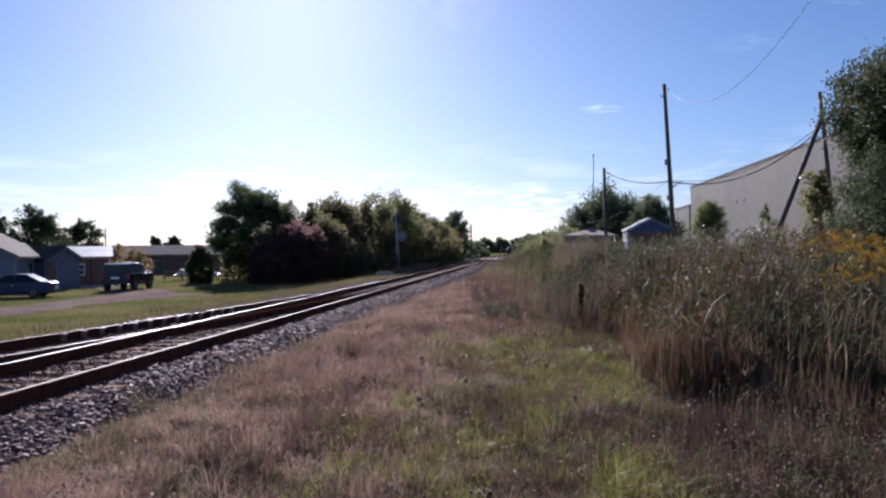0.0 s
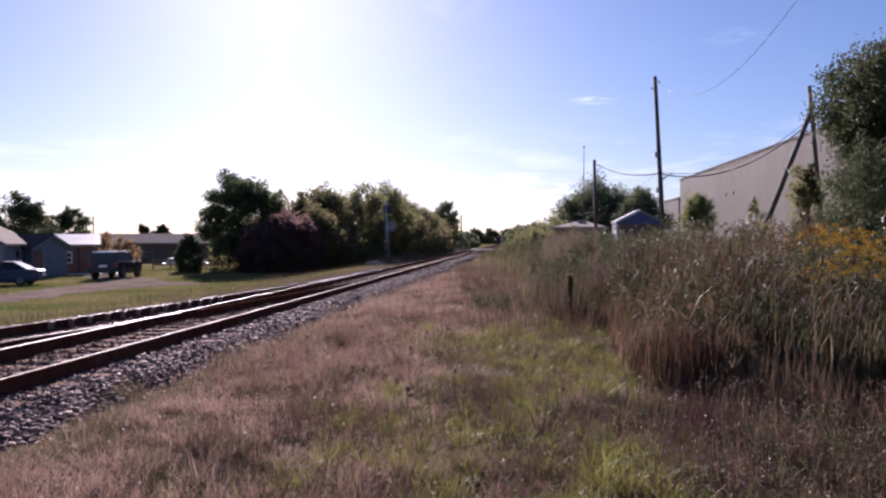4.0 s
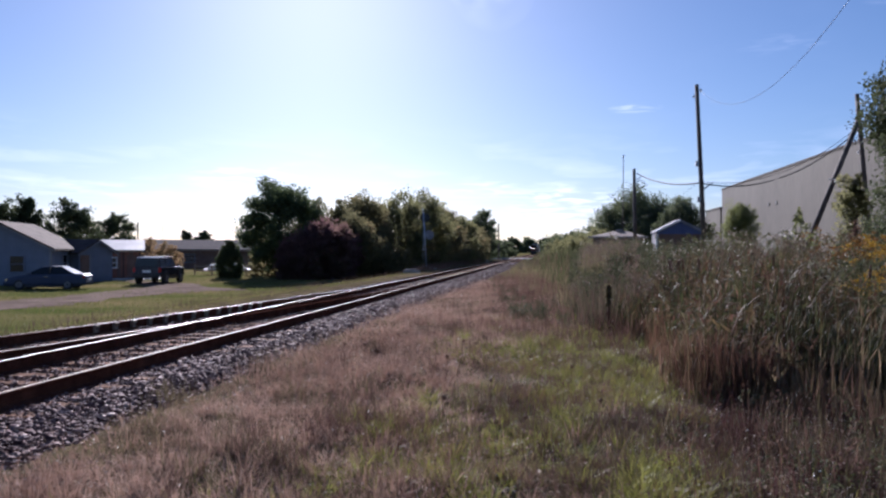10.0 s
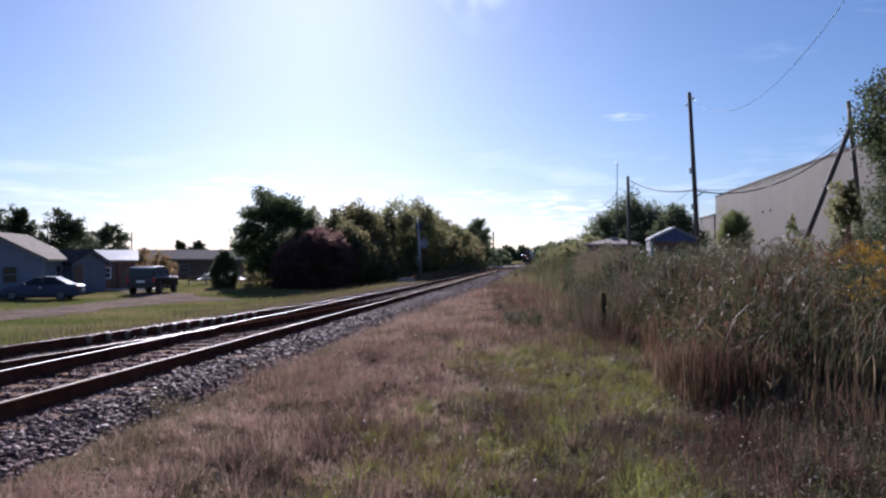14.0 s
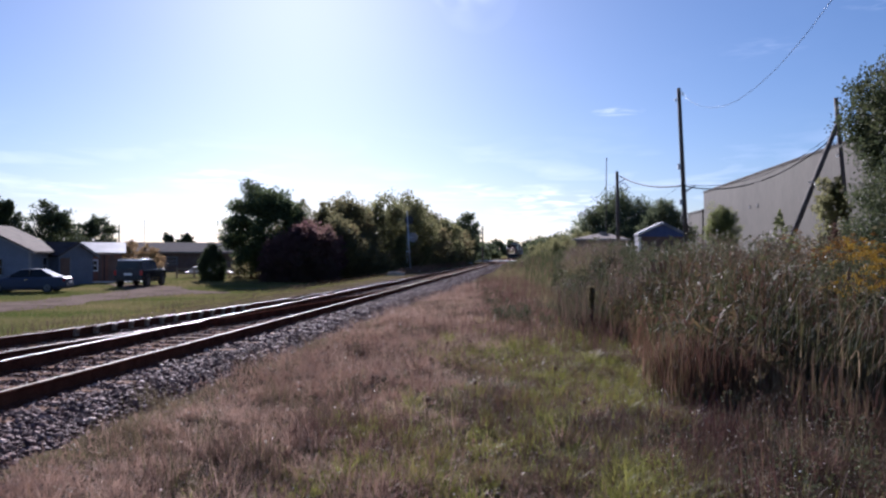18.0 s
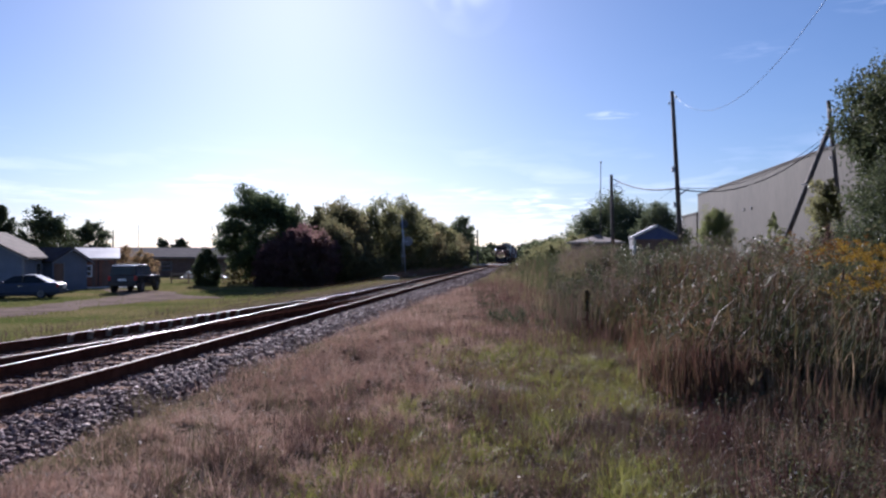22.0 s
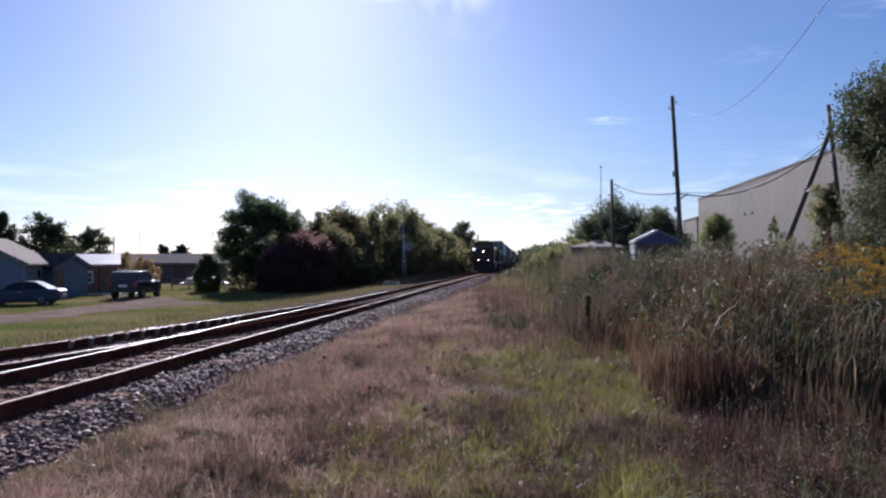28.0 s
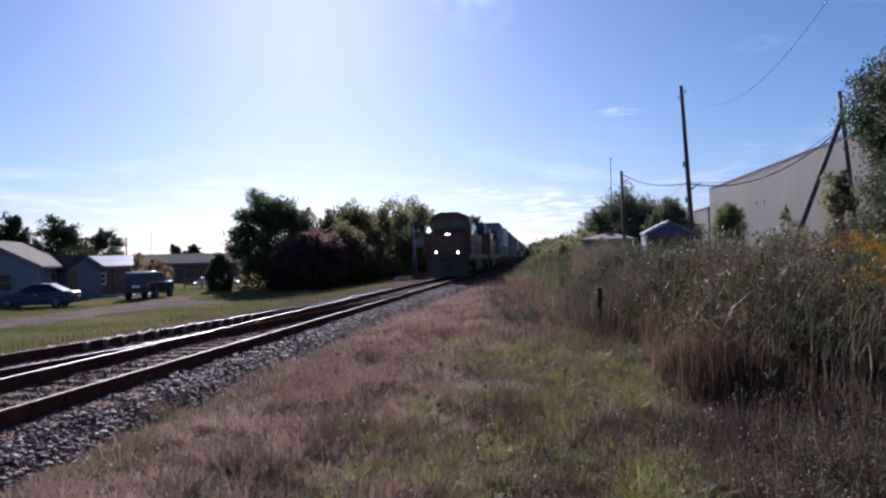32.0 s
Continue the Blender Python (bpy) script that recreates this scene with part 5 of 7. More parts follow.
# thin growth round the spot where the camera stands
x, y = scatter(22000, -4.0, 6.5, -7.0, 4.6)
keep = rng.random(len(x)) < np.clip((x - shoulder(y)) / 1.2, 0.05, 1)
x, y = x[keep], y[keep]
blades("rough_grass", x, y, rng.uniform(0.06, 0.22, len(x)), rng.uniform(0.008, 0.014, len(x)), rng.uniform(0.3, 1.3, len(x)), M_green, "rough meadow grass beside the track", "grass", 1)
x, y = scatter(20000, -4.0, 6.5, -7.0, 4.6)
keep = rng.random(len(x)) < np.clip((x - shoulder(y)) / 1.2, 0.05, 1)
x, y = x[keep], y[keep]
blades("rough_grass", x, y, rng.uniform(0.08, 0.28, len(x)), rng.uniform(0.007, 0.012, len(x)), rng.uniform(0.3, 1.3, len(x)), M_dry, "dry grass mixed into the meadow beside the track", "grass", 1)

# dead leaf litter lying on and in the low grass
lx, ly = scatter(9500, -4.0, 3.8, 4.6, 13.0, 1.3)
keep = lx < reed_edge(ly) + 0.3
lx, ly = lx[keep], ly[keep]
V, F = leaf_cloud(np.stack([lx, ly, land(lx, ly) + rng.uniform(0.02, 0.17, len(lx))], -1), np.full(len(lx), 0.04), 1, 0.014)
tagged(link_mesh("leaf_litter", V, F, M_litter), "bits of dead brown and tan leaves in the grass", "leaf litter", kind="stuff")
lx, ly = scatter(3800, -4.3, 0.5, 10.0, 30.0, 1.3)
keep = lx < reed_edge(ly)
lx, ly = lx[keep], ly[keep]
V, F = leaf_cloud(np.stack([lx, ly, land(lx, ly) + rng.uniform(0.05, 0.25, len(lx))], -1), np.full(len(lx), 0.05), 1, 0.02)
tagged(link_mesh("leaf_litter", V, F, M_litter), "bits of dead leaves and seed heads in the dry grass", "leaf litter", kind="stuff")
# leaf pieces whose paleness imitates glints among the reeds
ly = 9.0 + 14 * rng.random(420) ** 1.2
lx = reed_edge(ly) + 0.2 + 5.0 * rng.random(420)
V, F = leaf_cloud(np.stack([lx, ly, land(lx, ly) + rng.uniform(0.7, 2.0, 420)], -1), np.full(420, 0.1), 2, 0.015)
tagged(link_mesh("glint_leaves", V, F, M_glint), "dead leaves coloured pale as sun glints, caught among the reeds", "dead leaves", kind="stuff")

# withered broad-leaved weeds and curled dead leaves in front of the reed bed
wx, wy = scatter(260, 0.7, 5.6, 4.7, 9.0)
keep = (wx > 0.15 * wy) & (wx < reed_edge(np.maximum(wy, 9.2)) + 0.5 + (9.0 - wy) * 0.6)
wx, wy = wx[keep], wy[keep]
wh = rng.uniform(0.14, 0.5, len(wx))
blades("weed_stems", wx, wy, wh, np.full(len(wx), 0.008), rng.uniform(0.02, 0.3, len(wx)), M_foot, "thin russet stems of the withered weeds", "weeds", 3)
for shade, share, word in ((M_brownweed, 0, "withered brown"), (M_dkweed, 1, "dark green"), (M_deadweed, 2, "dark russet")):
    cs, rs = [], []
    for i in range(share, len(wx), 3):
        for k in range(5):
            cs.append((wx[i] + rng.uniform(-0.06, 0.06), wy[i] + rng.uniform(-0.06, 0.06), wh[i] * (0.25 + 0.18 * k)))
            rs.append(0.07)
    V, F = leaf_cloud(cs, rs, 11, 0.011)
    tagged(link_mesh("withered_weeds", V, F, shade), word + " leaves of low weeds in front of the reeds", "weeds", kind="stuff")
sx, sy = scatter(3400, 0.9, 5.6, 4.6, 8.8)
keep = (sx > 0.2 * sy) & (rng.random(len(sx)) < 0.25 + field(sx, sy, 2.6, 2.0))
sx, sy = sx[keep], sy[keep]
blades("dead_weeds", sx, sy, rng.uniform(0.1, 0.5, len(sx)), rng.uniform(0.005, 0.01, len(sx)), 0.05 + 0.5 * rng.random(len(sx)) ** 2, M_deadweed, "dark russet dead stems in front of the reeds", "weeds", 3, curl=0.3)
sx, sy = scatter(170, 1.0, 5.2, 4.8, 8.4)
sx, sy = sx[sx > 0.22 * sy], sy[sx > 0.22 * sy]
blades("fallen_straw", sx, sy, rng.uniform(0.12, 0.3, len(sx)), rng.uniform(0.006, 0.011, len(sx)), rng.uniform(0.9, 2.2, len(sx)), M_strawpale, "long bleached leaves fallen over the dark weeds", "straw", 4, curl=0.3)
cx, cy = scatter(800, 0.6, 5.4, 4.6, 9.0)
keep = cx > 0.12 * cy
cx, cy = cx[keep], cy[keep]
blades("curled_leaves", cx, cy, rng.uniform(0.05, 0.22, len(cx)), rng.uniform(0.006, 0.015, len(cx)), rng.uniform(0.5, 2.4, len(cx)), M_glint, "curled dead leaves coloured pale as glints, lying in the weeds", "dead leaves", 4, curl=0.45)

# pale fluff that also stands in for glints, and shiny bits of straw caught in the grass
fx, fy = scatter(260, -3.6, 5.2, 4.5, 22, 1.4)
nx, ny = scatter(110, 0.9, 4.6, 5.0, 9.2)
fx, fy = np.concatenate([fx, nx]), np.concatenate([fy, ny])
keep = fx < reed_edge(fy) + 0.6
fx, fy = fx[keep], fy[keep]
stones("fluff_glints", np.stack([fx, fy, land(fx, fy) + rng.uniform(0.08, 0.3, len(fx))], -1), 0.002 + 0.005 * rng.random(len(fx)) ** 2, M_fluff, "specks of pale seed fluff standing in for glints in the grass", "seed fluff")

# goldenrod: stems and feathery sprays of yellow, duller where it has faded
def goldenrod(n, y0, y1, near, spread, h0, h1, material, word):
    gy = rng.uniform(y0, y1, n)
    gx = gy * (near + spread * rng.random(n))
    gh = rng.uniform(h0, h1, n) * (0.88 + 0.2 * field(gx, gy, 2.0, 3.0))
    blades("goldenrod_stems", gx, gy, gh, np.full(n, 0.011), rng.uniform(0.02, 0.2, n), M_reed, "leafy green stems of goldenrod among the reeds", "flowers", 3)
    cs, rs, gs, hs = [], [], [], []
    for i in range(n):
        for k in range(4):
            a = rng.uniform(0, 6.283)
            c = (gx[i] + 0.07 * k * math.cos(a), gy[i] + 0.07 * k * math.sin(a), gh[i] - 0.02 - 0.045 * k)
            if rng.random() < 0.72:
                cs.append(c)
                rs.append(0.055 + 0.012 * k)
            gs.append((c[0], c[1], gh[i] * rng.uniform(0.5, 0.95)))
            hs.append(0.09)
    V, F = leaf_cloud(cs, rs, 44, 0.012, 0.6)
    tagged(link_mesh("goldenrod_flowers", V, F, material), word, "flowers", kind="stuff")
    V, F = leaf_cloud(gs, hs, 9, 0.02)
    tagged(link_mesh("goldenrod_leaves", V, F, M_dkweed), "narrow dark leaves on the goldenrod stems", "flowers", kind="stuff")


goldenrod(150, 9.8, 12.8, 0.39, 0.23, 1.3, 1.95, M_gold, "yellow goldenrod flower sprays above the reeds")
goldenrod(55, 12.5, 15.0, 0.335, 0.1, 1.75, 2.12, M_goldfaded, "faded orange-brown goldenrod sprays behind the reeds")

# drooping grey-tan plumes of tall grass beside the goldenrod
py = rng.uniform(10.4, 15.0, 85)
px = py * rng.uniform(0.215, 0.37, 85)
ph = rng.uniform(1.6, 2.0, 85) * (1 + 0.012 * (py - 10.4))
blades("plume_stems", px, py, ph, np.full(85, 0.008), rng.uniform(0.02, 0.15, 85), M_catdry, "thin brown stems of plumed grass among the reeds", "grass", 3)
cs, rs = [], []
for i in range(85):
    for k in range(4):
        cs.append((px[i] + 0.035 * k, py[i], ph[i] - 0.01 - 0.03 * k))
        rs.append(0.025 + 0.008 * k)
V, F = leaf_cloud(cs, rs, 9, 0.015, 1.4)
tagged(link_mesh("grass_plumes", V, F, M_plume), "drooping grey-tan grass plumes above the reeds", "grass", kind="stuff")
# more glint-coloured leaf pieces along the reed tops
py = rng.uniform(10.5, 15.0, 150)
px = py * rng.uniform(0.22, 0.38, 150)
V, F = leaf_cloud(np.stack([px, py, 2.05 - 0.75 * rng.random(150) ** 1.3], -1), np.full(150, 0.1), 2, 0.017)
tagged(link_mesh("glint_leaves", V, F, M_glint), "curled leaves coloured silvery as glints along the top of the reeds", "dead leaves", kind="stuff")

# yard grass across the track
x, y = scatter(64000, -40, -9.8, 9, 62, 1.0)
keep = rng.random(len(x)) < np.clip(1.4 - y / 80, 0.2, 1)
x, y = x[keep], y[keep]
on_drive = (np.abs(x - drive_line(y)) < 1.7 + 0.4 * np.sin(y * 1.3)) | ((x > drive_line(y)) & (x - drive_line(y) < 1.5 + drive_spur(y)))
keep = ~(on_drive & (rng.random(len(x)) < np.where(np.abs(x - drive_line(y)) < 0.4, 0.4, 0.72 + 0.2 * np.sin(1.7 * y))))
x, y = x[keep], y[keep]
blades("yard_grass", x, y, rng.uniform(0.05, 0.14, len(x)), rng.uniform(0.02, 0.05, len(x)), rng.uniform(0.2, 0.9, len(x)), M_lawn, "short yellowing yard grass beyond the track", "grass", 1)
x, y = scatter(9000, -15.5, -9.9, 9, 62, 1.3)
keep = rng.random(len(x)) < field(x, y, 0.8, 3.0) * np.clip(1 - np.abs(x + 12.2) / 3.0, 0, 1) * 1.2
x, y = x[keep], y[keep]
blades("fringe_weeds", x, y, rng.uniform(0.08, 0.4, len(x)), rng.uniform(0.006, 0.02, len(x)), rng.uniform(0.05, 0.5, len(x)), M_tuft, "dry brown weeds along the far side of the track", "weeds", 3)

x, y = scatter(8000, -12.4, -9.4, 63, 125, 1.2)
keep = rng.random(len(x)) < np.clip(1.25 - np.abs(x + 10.9) / 1.5, 0, 1) * (0.3 + field(x, y, 0.5, 3.0))
x, y = x[keep], y[keep]
blades("dry_brush", x, y, rng.uniform(0.15, 0.7, len(x)), rng.uniform(0.03, 0.06, len(x)), rng.uniform(0.1, 0.6, len(x)), M_brush, "dry brown brush between the track and the tree belt", "weeds", 2)

# dark seed heads on single stalks, cattail heads, a tall dead stalk
def seed_stalk(px, py, h, r):
    z = float(land(px, py))
    root = thing("seed_head_stalk", px, py, z, 0, "dark dried seed head on a thin weed stalk", "weed", "dried seed heads in the grass")
    vs, fs = tube([(0, 0, -0.02), (0.02, 0.01, h * 0.6), (0.03, 0.0, h)], [0.004, 0.003, 0.002], 5)
    link_mesh("stalk", vs, fs, M_brownweed, root)
    bm = ball(0.03, 0, h, r, r, r * 1.25, 2)
    for v in bm.verts:
        v.co += v.normal * random.uniform(-0.15, 0.3) * r
    part("seed_head", bm, M_cattail, root)


for px, py, h in ((-2.66, 10.8, 0.36), (-2.95, 10.75, 0.36), (-1.2, 8.95, 0.4), (-1.22, 10.96, 0.38), (-2.2, 9.6, 0.33), (-1.75, 8.2, 0.33), (-0.6, 8.0, 0.35), (-2.4, 12.0, 0.4), (0.3, 9.5, 0.3), (-1.0, 7.2, 0.32), (-0.2, 6.6, 0.28), (0.5, 7.4, 0.26)):
    seed_stalk(px, py, h, 0.018)
root = thing("mullein_stalk", 1.27, 15.7, float(land(1.27, 15.7)), 0, "tall dead brown mullein stalk with a rough seed spike", "weed")
vs, fs = tube([(0, 0, -0.02), (0.01, 0, 0.5), (-0.01, 0, 0.96)], [0.03, 0.024, 0.018], 7)
link_mesh("stalk", vs, fs, M_cattail, root)
V, F = leaf_cloud([(0, 0, 0.6 + 0.055 * i) for i in range(8)], [0.05, 0.06, 0.075, 0.085, 0.1, 0.11, 0.1, 0.06], 170, 0.02)
tagged(link_mesh("seed_spike", V, F, M_slope, root), kind="stuff")
V, F = leaf_cloud([(0, 0, 0.12), (0.04, 0.03, 0.25), (-0.03, 0, 0.4)], [0.1, 0.08, 0.06], 26, 0.028)
tagged(link_mesh("withered_leaves", V, F, M_brownweed, root), kind="stuff")

cat = thing("cattail_head", 3.0, 10.5, 0, 0, "brown cattail head on a stiff stem in the reed bed", "cattail", "cattail heads")
vs, fs = tube([(0, 0, 0), (0.01, 0, 0.9), (0.0, 0.01, 1.9)], [0.006, 0.005, 0.003], 5)
link_mesh("stem", vs, fs, M_reed, cat)
vs, fs = tube([(0.002, 0.006, 1.5), (0.002, 0.007, 1.52), (0.0, 0.009, 1.66), (0.0, 0.009, 1.68)], [0.004, 0.014, 0.013, 0.004], 8)
link_mesh("head", vs, fs, M_cattail, cat)
for i in range(34):
    yy = 8.8 + 16 * random.random() ** 1.4
    xx = float(reed_edge(yy)) + 0.15 + random.random() ** 1.5 * 5
    s = random.uniform(0.8, 1.12)
    copy_thing(cat, pose(xx, yy, float(land(xx, yy)) - 0.1, random.uniform(-6, 6), random.uniform(-6, 6), random.uniform(0, 360)))


# ---- poles and wires ----
def leaning(base, top, r0, r1):
    return tube([base, tuple((Vector(base) + Vector(top)) / 2), top], [r0, (r0 + r1) / 2, r1], 12)


def utility_pole(x, y, h, dx, dy, r, label, fittings=()):
    root = thing("utility_pole", x, y, float(land(x, y)), 0, label, "utility pole")
    vs, fs = leaning((0, 0, -0.2), (dx, dy, h), r * 1.2, r * 0.85)
    link_mesh("pole", vs, fs, M_wood, root, smooth=True)
    for name, fz, side in fittings:
        k = fz / h
        cx, cy = dx * k + side * (r + 0.05), dy * k - 0.02
        if name == "insulator":
            bm = cyl(cx, cy, fz, 0.04, 0.12, "z", 10, bevel=0.01)
            part(name, bm, M_galv, root, "small grey insulator")
        elif name == "bracket":
            bm = prism([(cx - 0.05, fz - 0.3), (cx + side * 0.35, fz), (cx + side * 0.35, fz + 0.04), (cx - 0.05, fz - 0.2)], cy - 0.02, cy + 0.02, "y")
            part(name, bm, M_galv, root, "steel cable bracket")
        elif name == "coil":
            vs, fs = tube([(cx + side * 0.22 + 0.23 * math.cos(a * 0.42), cy - 0.05, fz + 0.23 * math.sin(a * 0.42)) for a in range(16)], [0.022] * 16, 5)
            link_mesh("cable_coil", vs, fs, M_cable, root, "loop of black spare cable")
        elif name == "box":
            part("junction_box", box(cx - 0.06, cx + 0.06, cy - 0.08, cy + 0.06, fz - 0.12, fz + 0.12, 0.01), M_galv, root, "grey junction box")
    return root


utility_pole(6.62, 32.4, 8.7, -0.42, 0.1, 0.095, "tall weathered wooden utility pole leaning a little", (("insulator", 8.45, 1), ("insulator", 8.2, -1), ("box", 5.4, -1), ("box", 3.9, -1), ("bracket", 4.6, 1)))
utility_pole(5.22, 45.2, 6.52, -0.12, 0, 0.105, "shorter weathered wooden utility pole with cable bracket and coil", (("bracket", 6.1, 1), ("coil", 5.6, 1)))
utility_pole(13.4, 33.0, 8.3, -0.73, 0.0, 0.1, "dark leaning wooden pole propped by a slanting brace", (("insulator", 5.9, -1), ("bracket", 6.6, -1)))
pole_brace = thing("pole_brace", 10.4, 31.4, 0, 0, "slanting wooden prop leaning against the dark pole", "pole brace")
vs, fs = leaning((-1.12, -0.35, -0.2), (2.3, 1.42, 7.25), 0.115, 0.1)
link_mesh("prop", vs, fs, M_wood, pole_brace, smooth=True)
part("floodlight", ball(1.12, 0.5, 4.55, 0.11, 0.1, 0.08, 2), M_white, pole_brace, "small white floodlight head")
part("floodlight_arm", cyl(1.0, 0.52, 4.65, 0.02, 0.4, "x", 8), M_galv, pole_brace)
part("floodlight_hood", ball(1.27, 0.5, 4.36, 0.11, 0.09, 0.07, 2), M_galv, pole_brace)

cable("aerial_cable", sag((5.25, 45.1, 6.3), (6.42, 32.3, 4.6), 0.3), 0.032, M_cable, "thick black aerial cable slung between the poles")
cable("aerial_cable", sag((6.42, 32.3, 4.55), (12.8, 32.9, 6.85), 0.9), 0.024, M_cable, "thick black aerial cable sagging to the propped pole")
cable("support_wire", sag((6.42, 32.3, 4.62), (12.75, 32.9, 6.95), 0.78), 0.011, M_cable, "thin steel support wire above the cable")
cable("guy_wire", sag((5.25, 60, 3.9), (6.45, 32.4, 4.75), 0.5), 0.006, M_cable, "thin drop wire running back to the sheds")
def slack(a, b, drop, end, n=34):
    """Part of a hanging wire, carried on past b."""
    a, b = Vector(a), Vector(b)
    return [a + (b - a) * (end * i / n) - Vector((0, 0, drop * 4 * (end * i / n) * (1 - end * i / n))) for i in range(n + 1)]


cable("service_wire", slack((6.25, 32.5, 8.58), (5.19, 4.36, 9.94), 3.2, 1.14, 90), 0.0065, M_wire, "long slack bare service wire crossing overhead", "wire")

mast = thing("antenna_mast", 7.4, 75.0, 0, 0, "thin pale antenna mast beyond the sheds", "mast")
vs, fs = leaning((0, 0, -0.2), (0.05, 0, 11.0), 0.06, 0.035)
link_mesh("mast", vs, fs, M_wood, mast, smooth=True)
part("cap", ball(0.05, 0, 11.05, 0.1, 0.1, 0.1, 2), M_galv, mast)
for px, py, h, w in ((-64.8, 112.7, 6.6, 0.12), (-76.0, 141.5, 8.7, 0.05), (-41.5, 130, 7.0, 0.06)):
    r = thing("far_pole", px, py, -0.55, 0, "thin far utility pole above the roofs", "utility pole")
    vs, fs = leaning((0, 0, -0.2), (0.05, 0, h), w, w * 0.8)
    link_mesh("pole", vs, fs, M_wood, r)
    part("cap", cyl(0.05, 0, h + 0.02, w * 0.9, 0.05, "z", 8), M_galv, r)
r = thing("far_pole", -9.2, 148, 0, 0, "dark wooden pole beside the track far up the line", "utility pole")
vs, fs = leaning((0, 0, -0.2), (0, 0, 7.2), 0.16, 0.13)
link_mesh("pole", vs, fs, M_wood, r)
r = thing("far_pole", 0.2, 250, 0, 0, "thin far pole beside the line", "utility pole")
vs, fs = leaning((0, 0, -0.2), (0, 0, 7.4), 0.1, 0.08)
link_mesh("pole", vs, fs, M_wood, r)

# ---- trackside signal and cases ----
M_trimgrey = mat("dull_grey_signal_paint", (0.22, 0.21, 0.215), (0.3, 0.29, 0.295), 0.8, 3, 30, 0.1, spec=0.1)
sig = thing("railway_signal", -11.35, 71.1, -0.1, 0, "slim grey railway signal mast with a round target seen from behind", "railway signal")
vs, fs = leaning((0.05, 0, 0), (-0.32, 0, 5.75), 0.075, 0.06)
link_mesh("mast", vs, fs, M_galv, sig, smooth=True)
part("base", cyl(0.05, 0, 0.12, 0.28, 0.26, "z", 16, bevel=0.03), M_white, sig, "white concrete foot")
part("target", cyl(0.28, 0.0, 3.35, 0.46, 0.05, "y", 28, bevel=0.012), M_trimgrey, sig, "round grey signal target")
part("lamp_case", cyl(0.28, 0.16, 3.35, 0.15, 0.28, "y", 14, bevel=0.03), M_black, sig)
part("bracket", box(-0.2, 0.3, -0.03, 0.03, 3.3, 3.38, 0.01), M_galv, sig)
part("upper_target", cyl(-0.12, 0.02, 5.0, 0.42, 0.05, "y", 28, bevel=0.012), M_black, sig, "round black signal target")
part("finial", ball(-0.33, 0, 5.78, 0.09, 0.09, 0.1, 2), M_white, sig, "small bright cap")
part("step", box(-0.38, 0.1, -0.03, 0.03, 1.92, 1.98, 0.01), M_white, sig, "white step bracket")
for i in range(8):
    part("ladder_rung", box(-0.32, -0.05, 0.1, 0.13, 0.4 + 0.4 * i, 0.43 + 0.4 * i), M_galv, sig)
part("ladder_stile", box(-0.34, -0.3, 0.09, 0.14, 0.1, 3.6), M_galv, sig)
for px, py, s, lab in ((-10.5, 68.5, 1.0, "pale switch machine case on long ties beside the track"), (-10.2, 57.0, 1.3, "pale concrete block lying beside the track"), (-9.9, 120, 1.5, "white equipment case beside the track far up the line")):
    e = thing("switch_case", px, py, -0.05, 8, lab, "trackside case")
    part("case", box(-0.5 * s, 0.5 * s, -0.2, 0.2, 0, 0.2 * s, 0.03), M_case, e)
    part("lid", box(-0.4 * s, 0.3 * s, -0.16, 0.16, 0.2 * s, 0.28 * s, 0.03), M_case, e)
    part("foot_plate", box(-0.7 * s, 0.7 * s, -0.25, 0.25, -0.06, 0.0), M_tie, e)

# ---- buildings ----
M_trim = mat("weathered_trim_paint", (0.2, 0.2, 0.21), (0.28, 0.28, 0.3), 0.8, 2, 20, 0.1, spec=0.1)
def gable_house(name, x, y, rz, width, length, eave, ridge, wall, roof, label, category="house", z=None, over=0.3, group="", boards=True):
    """Ridge runs along local y; gable at local y = 0 faces the viewer. Origin at the middle of that gable's foot."""
    z = float(land(x, y)) if z is None else z
    root = thing(name, x, y, z, rz, label, category, group)
    w = width / 2
    bm = prism([(-w, -0.4), (w, -0.4), (w, eave), (0, ridge), (-w, eave)], 0, length, "y")
    body = part("wall", bm, wall, root)
    for s in (-1, 1):
        rise = (ridge - eave) / w
        o = [(0, ridge + 0.02), (s * (w + over), eave - rise * over + 0.02), (s * (w + over), eave - rise * over + 0.14), (0, ridge + 0.16)]
        part("roof", prism(o, -over, length + over, "y"), roof, root)
        part("fascia", prism([(0, ridge - 0.06), (s * (w + over), eave - rise * over - 0.06), (s * (w + over), eave - rise * over + 0.015), (0, ridge + 0.015)], -over - 0.03, -over + 0.01, "y"), M_trim, root, "grey-white rake board")
    if boards:
        i, zz = 0, 0.15
        while zz < ridge - 0.3:
            half = w if zz < eave else w * (ridge - zz) / (ridge - eave)
            part("siding_board", prism([(-0.012, zz), (-0.022, zz), (-0.004, zz + 0.19), (0.0, zz + 0.19)], -half, half, "x"), wall, body)
            zz += 0.2
    return root


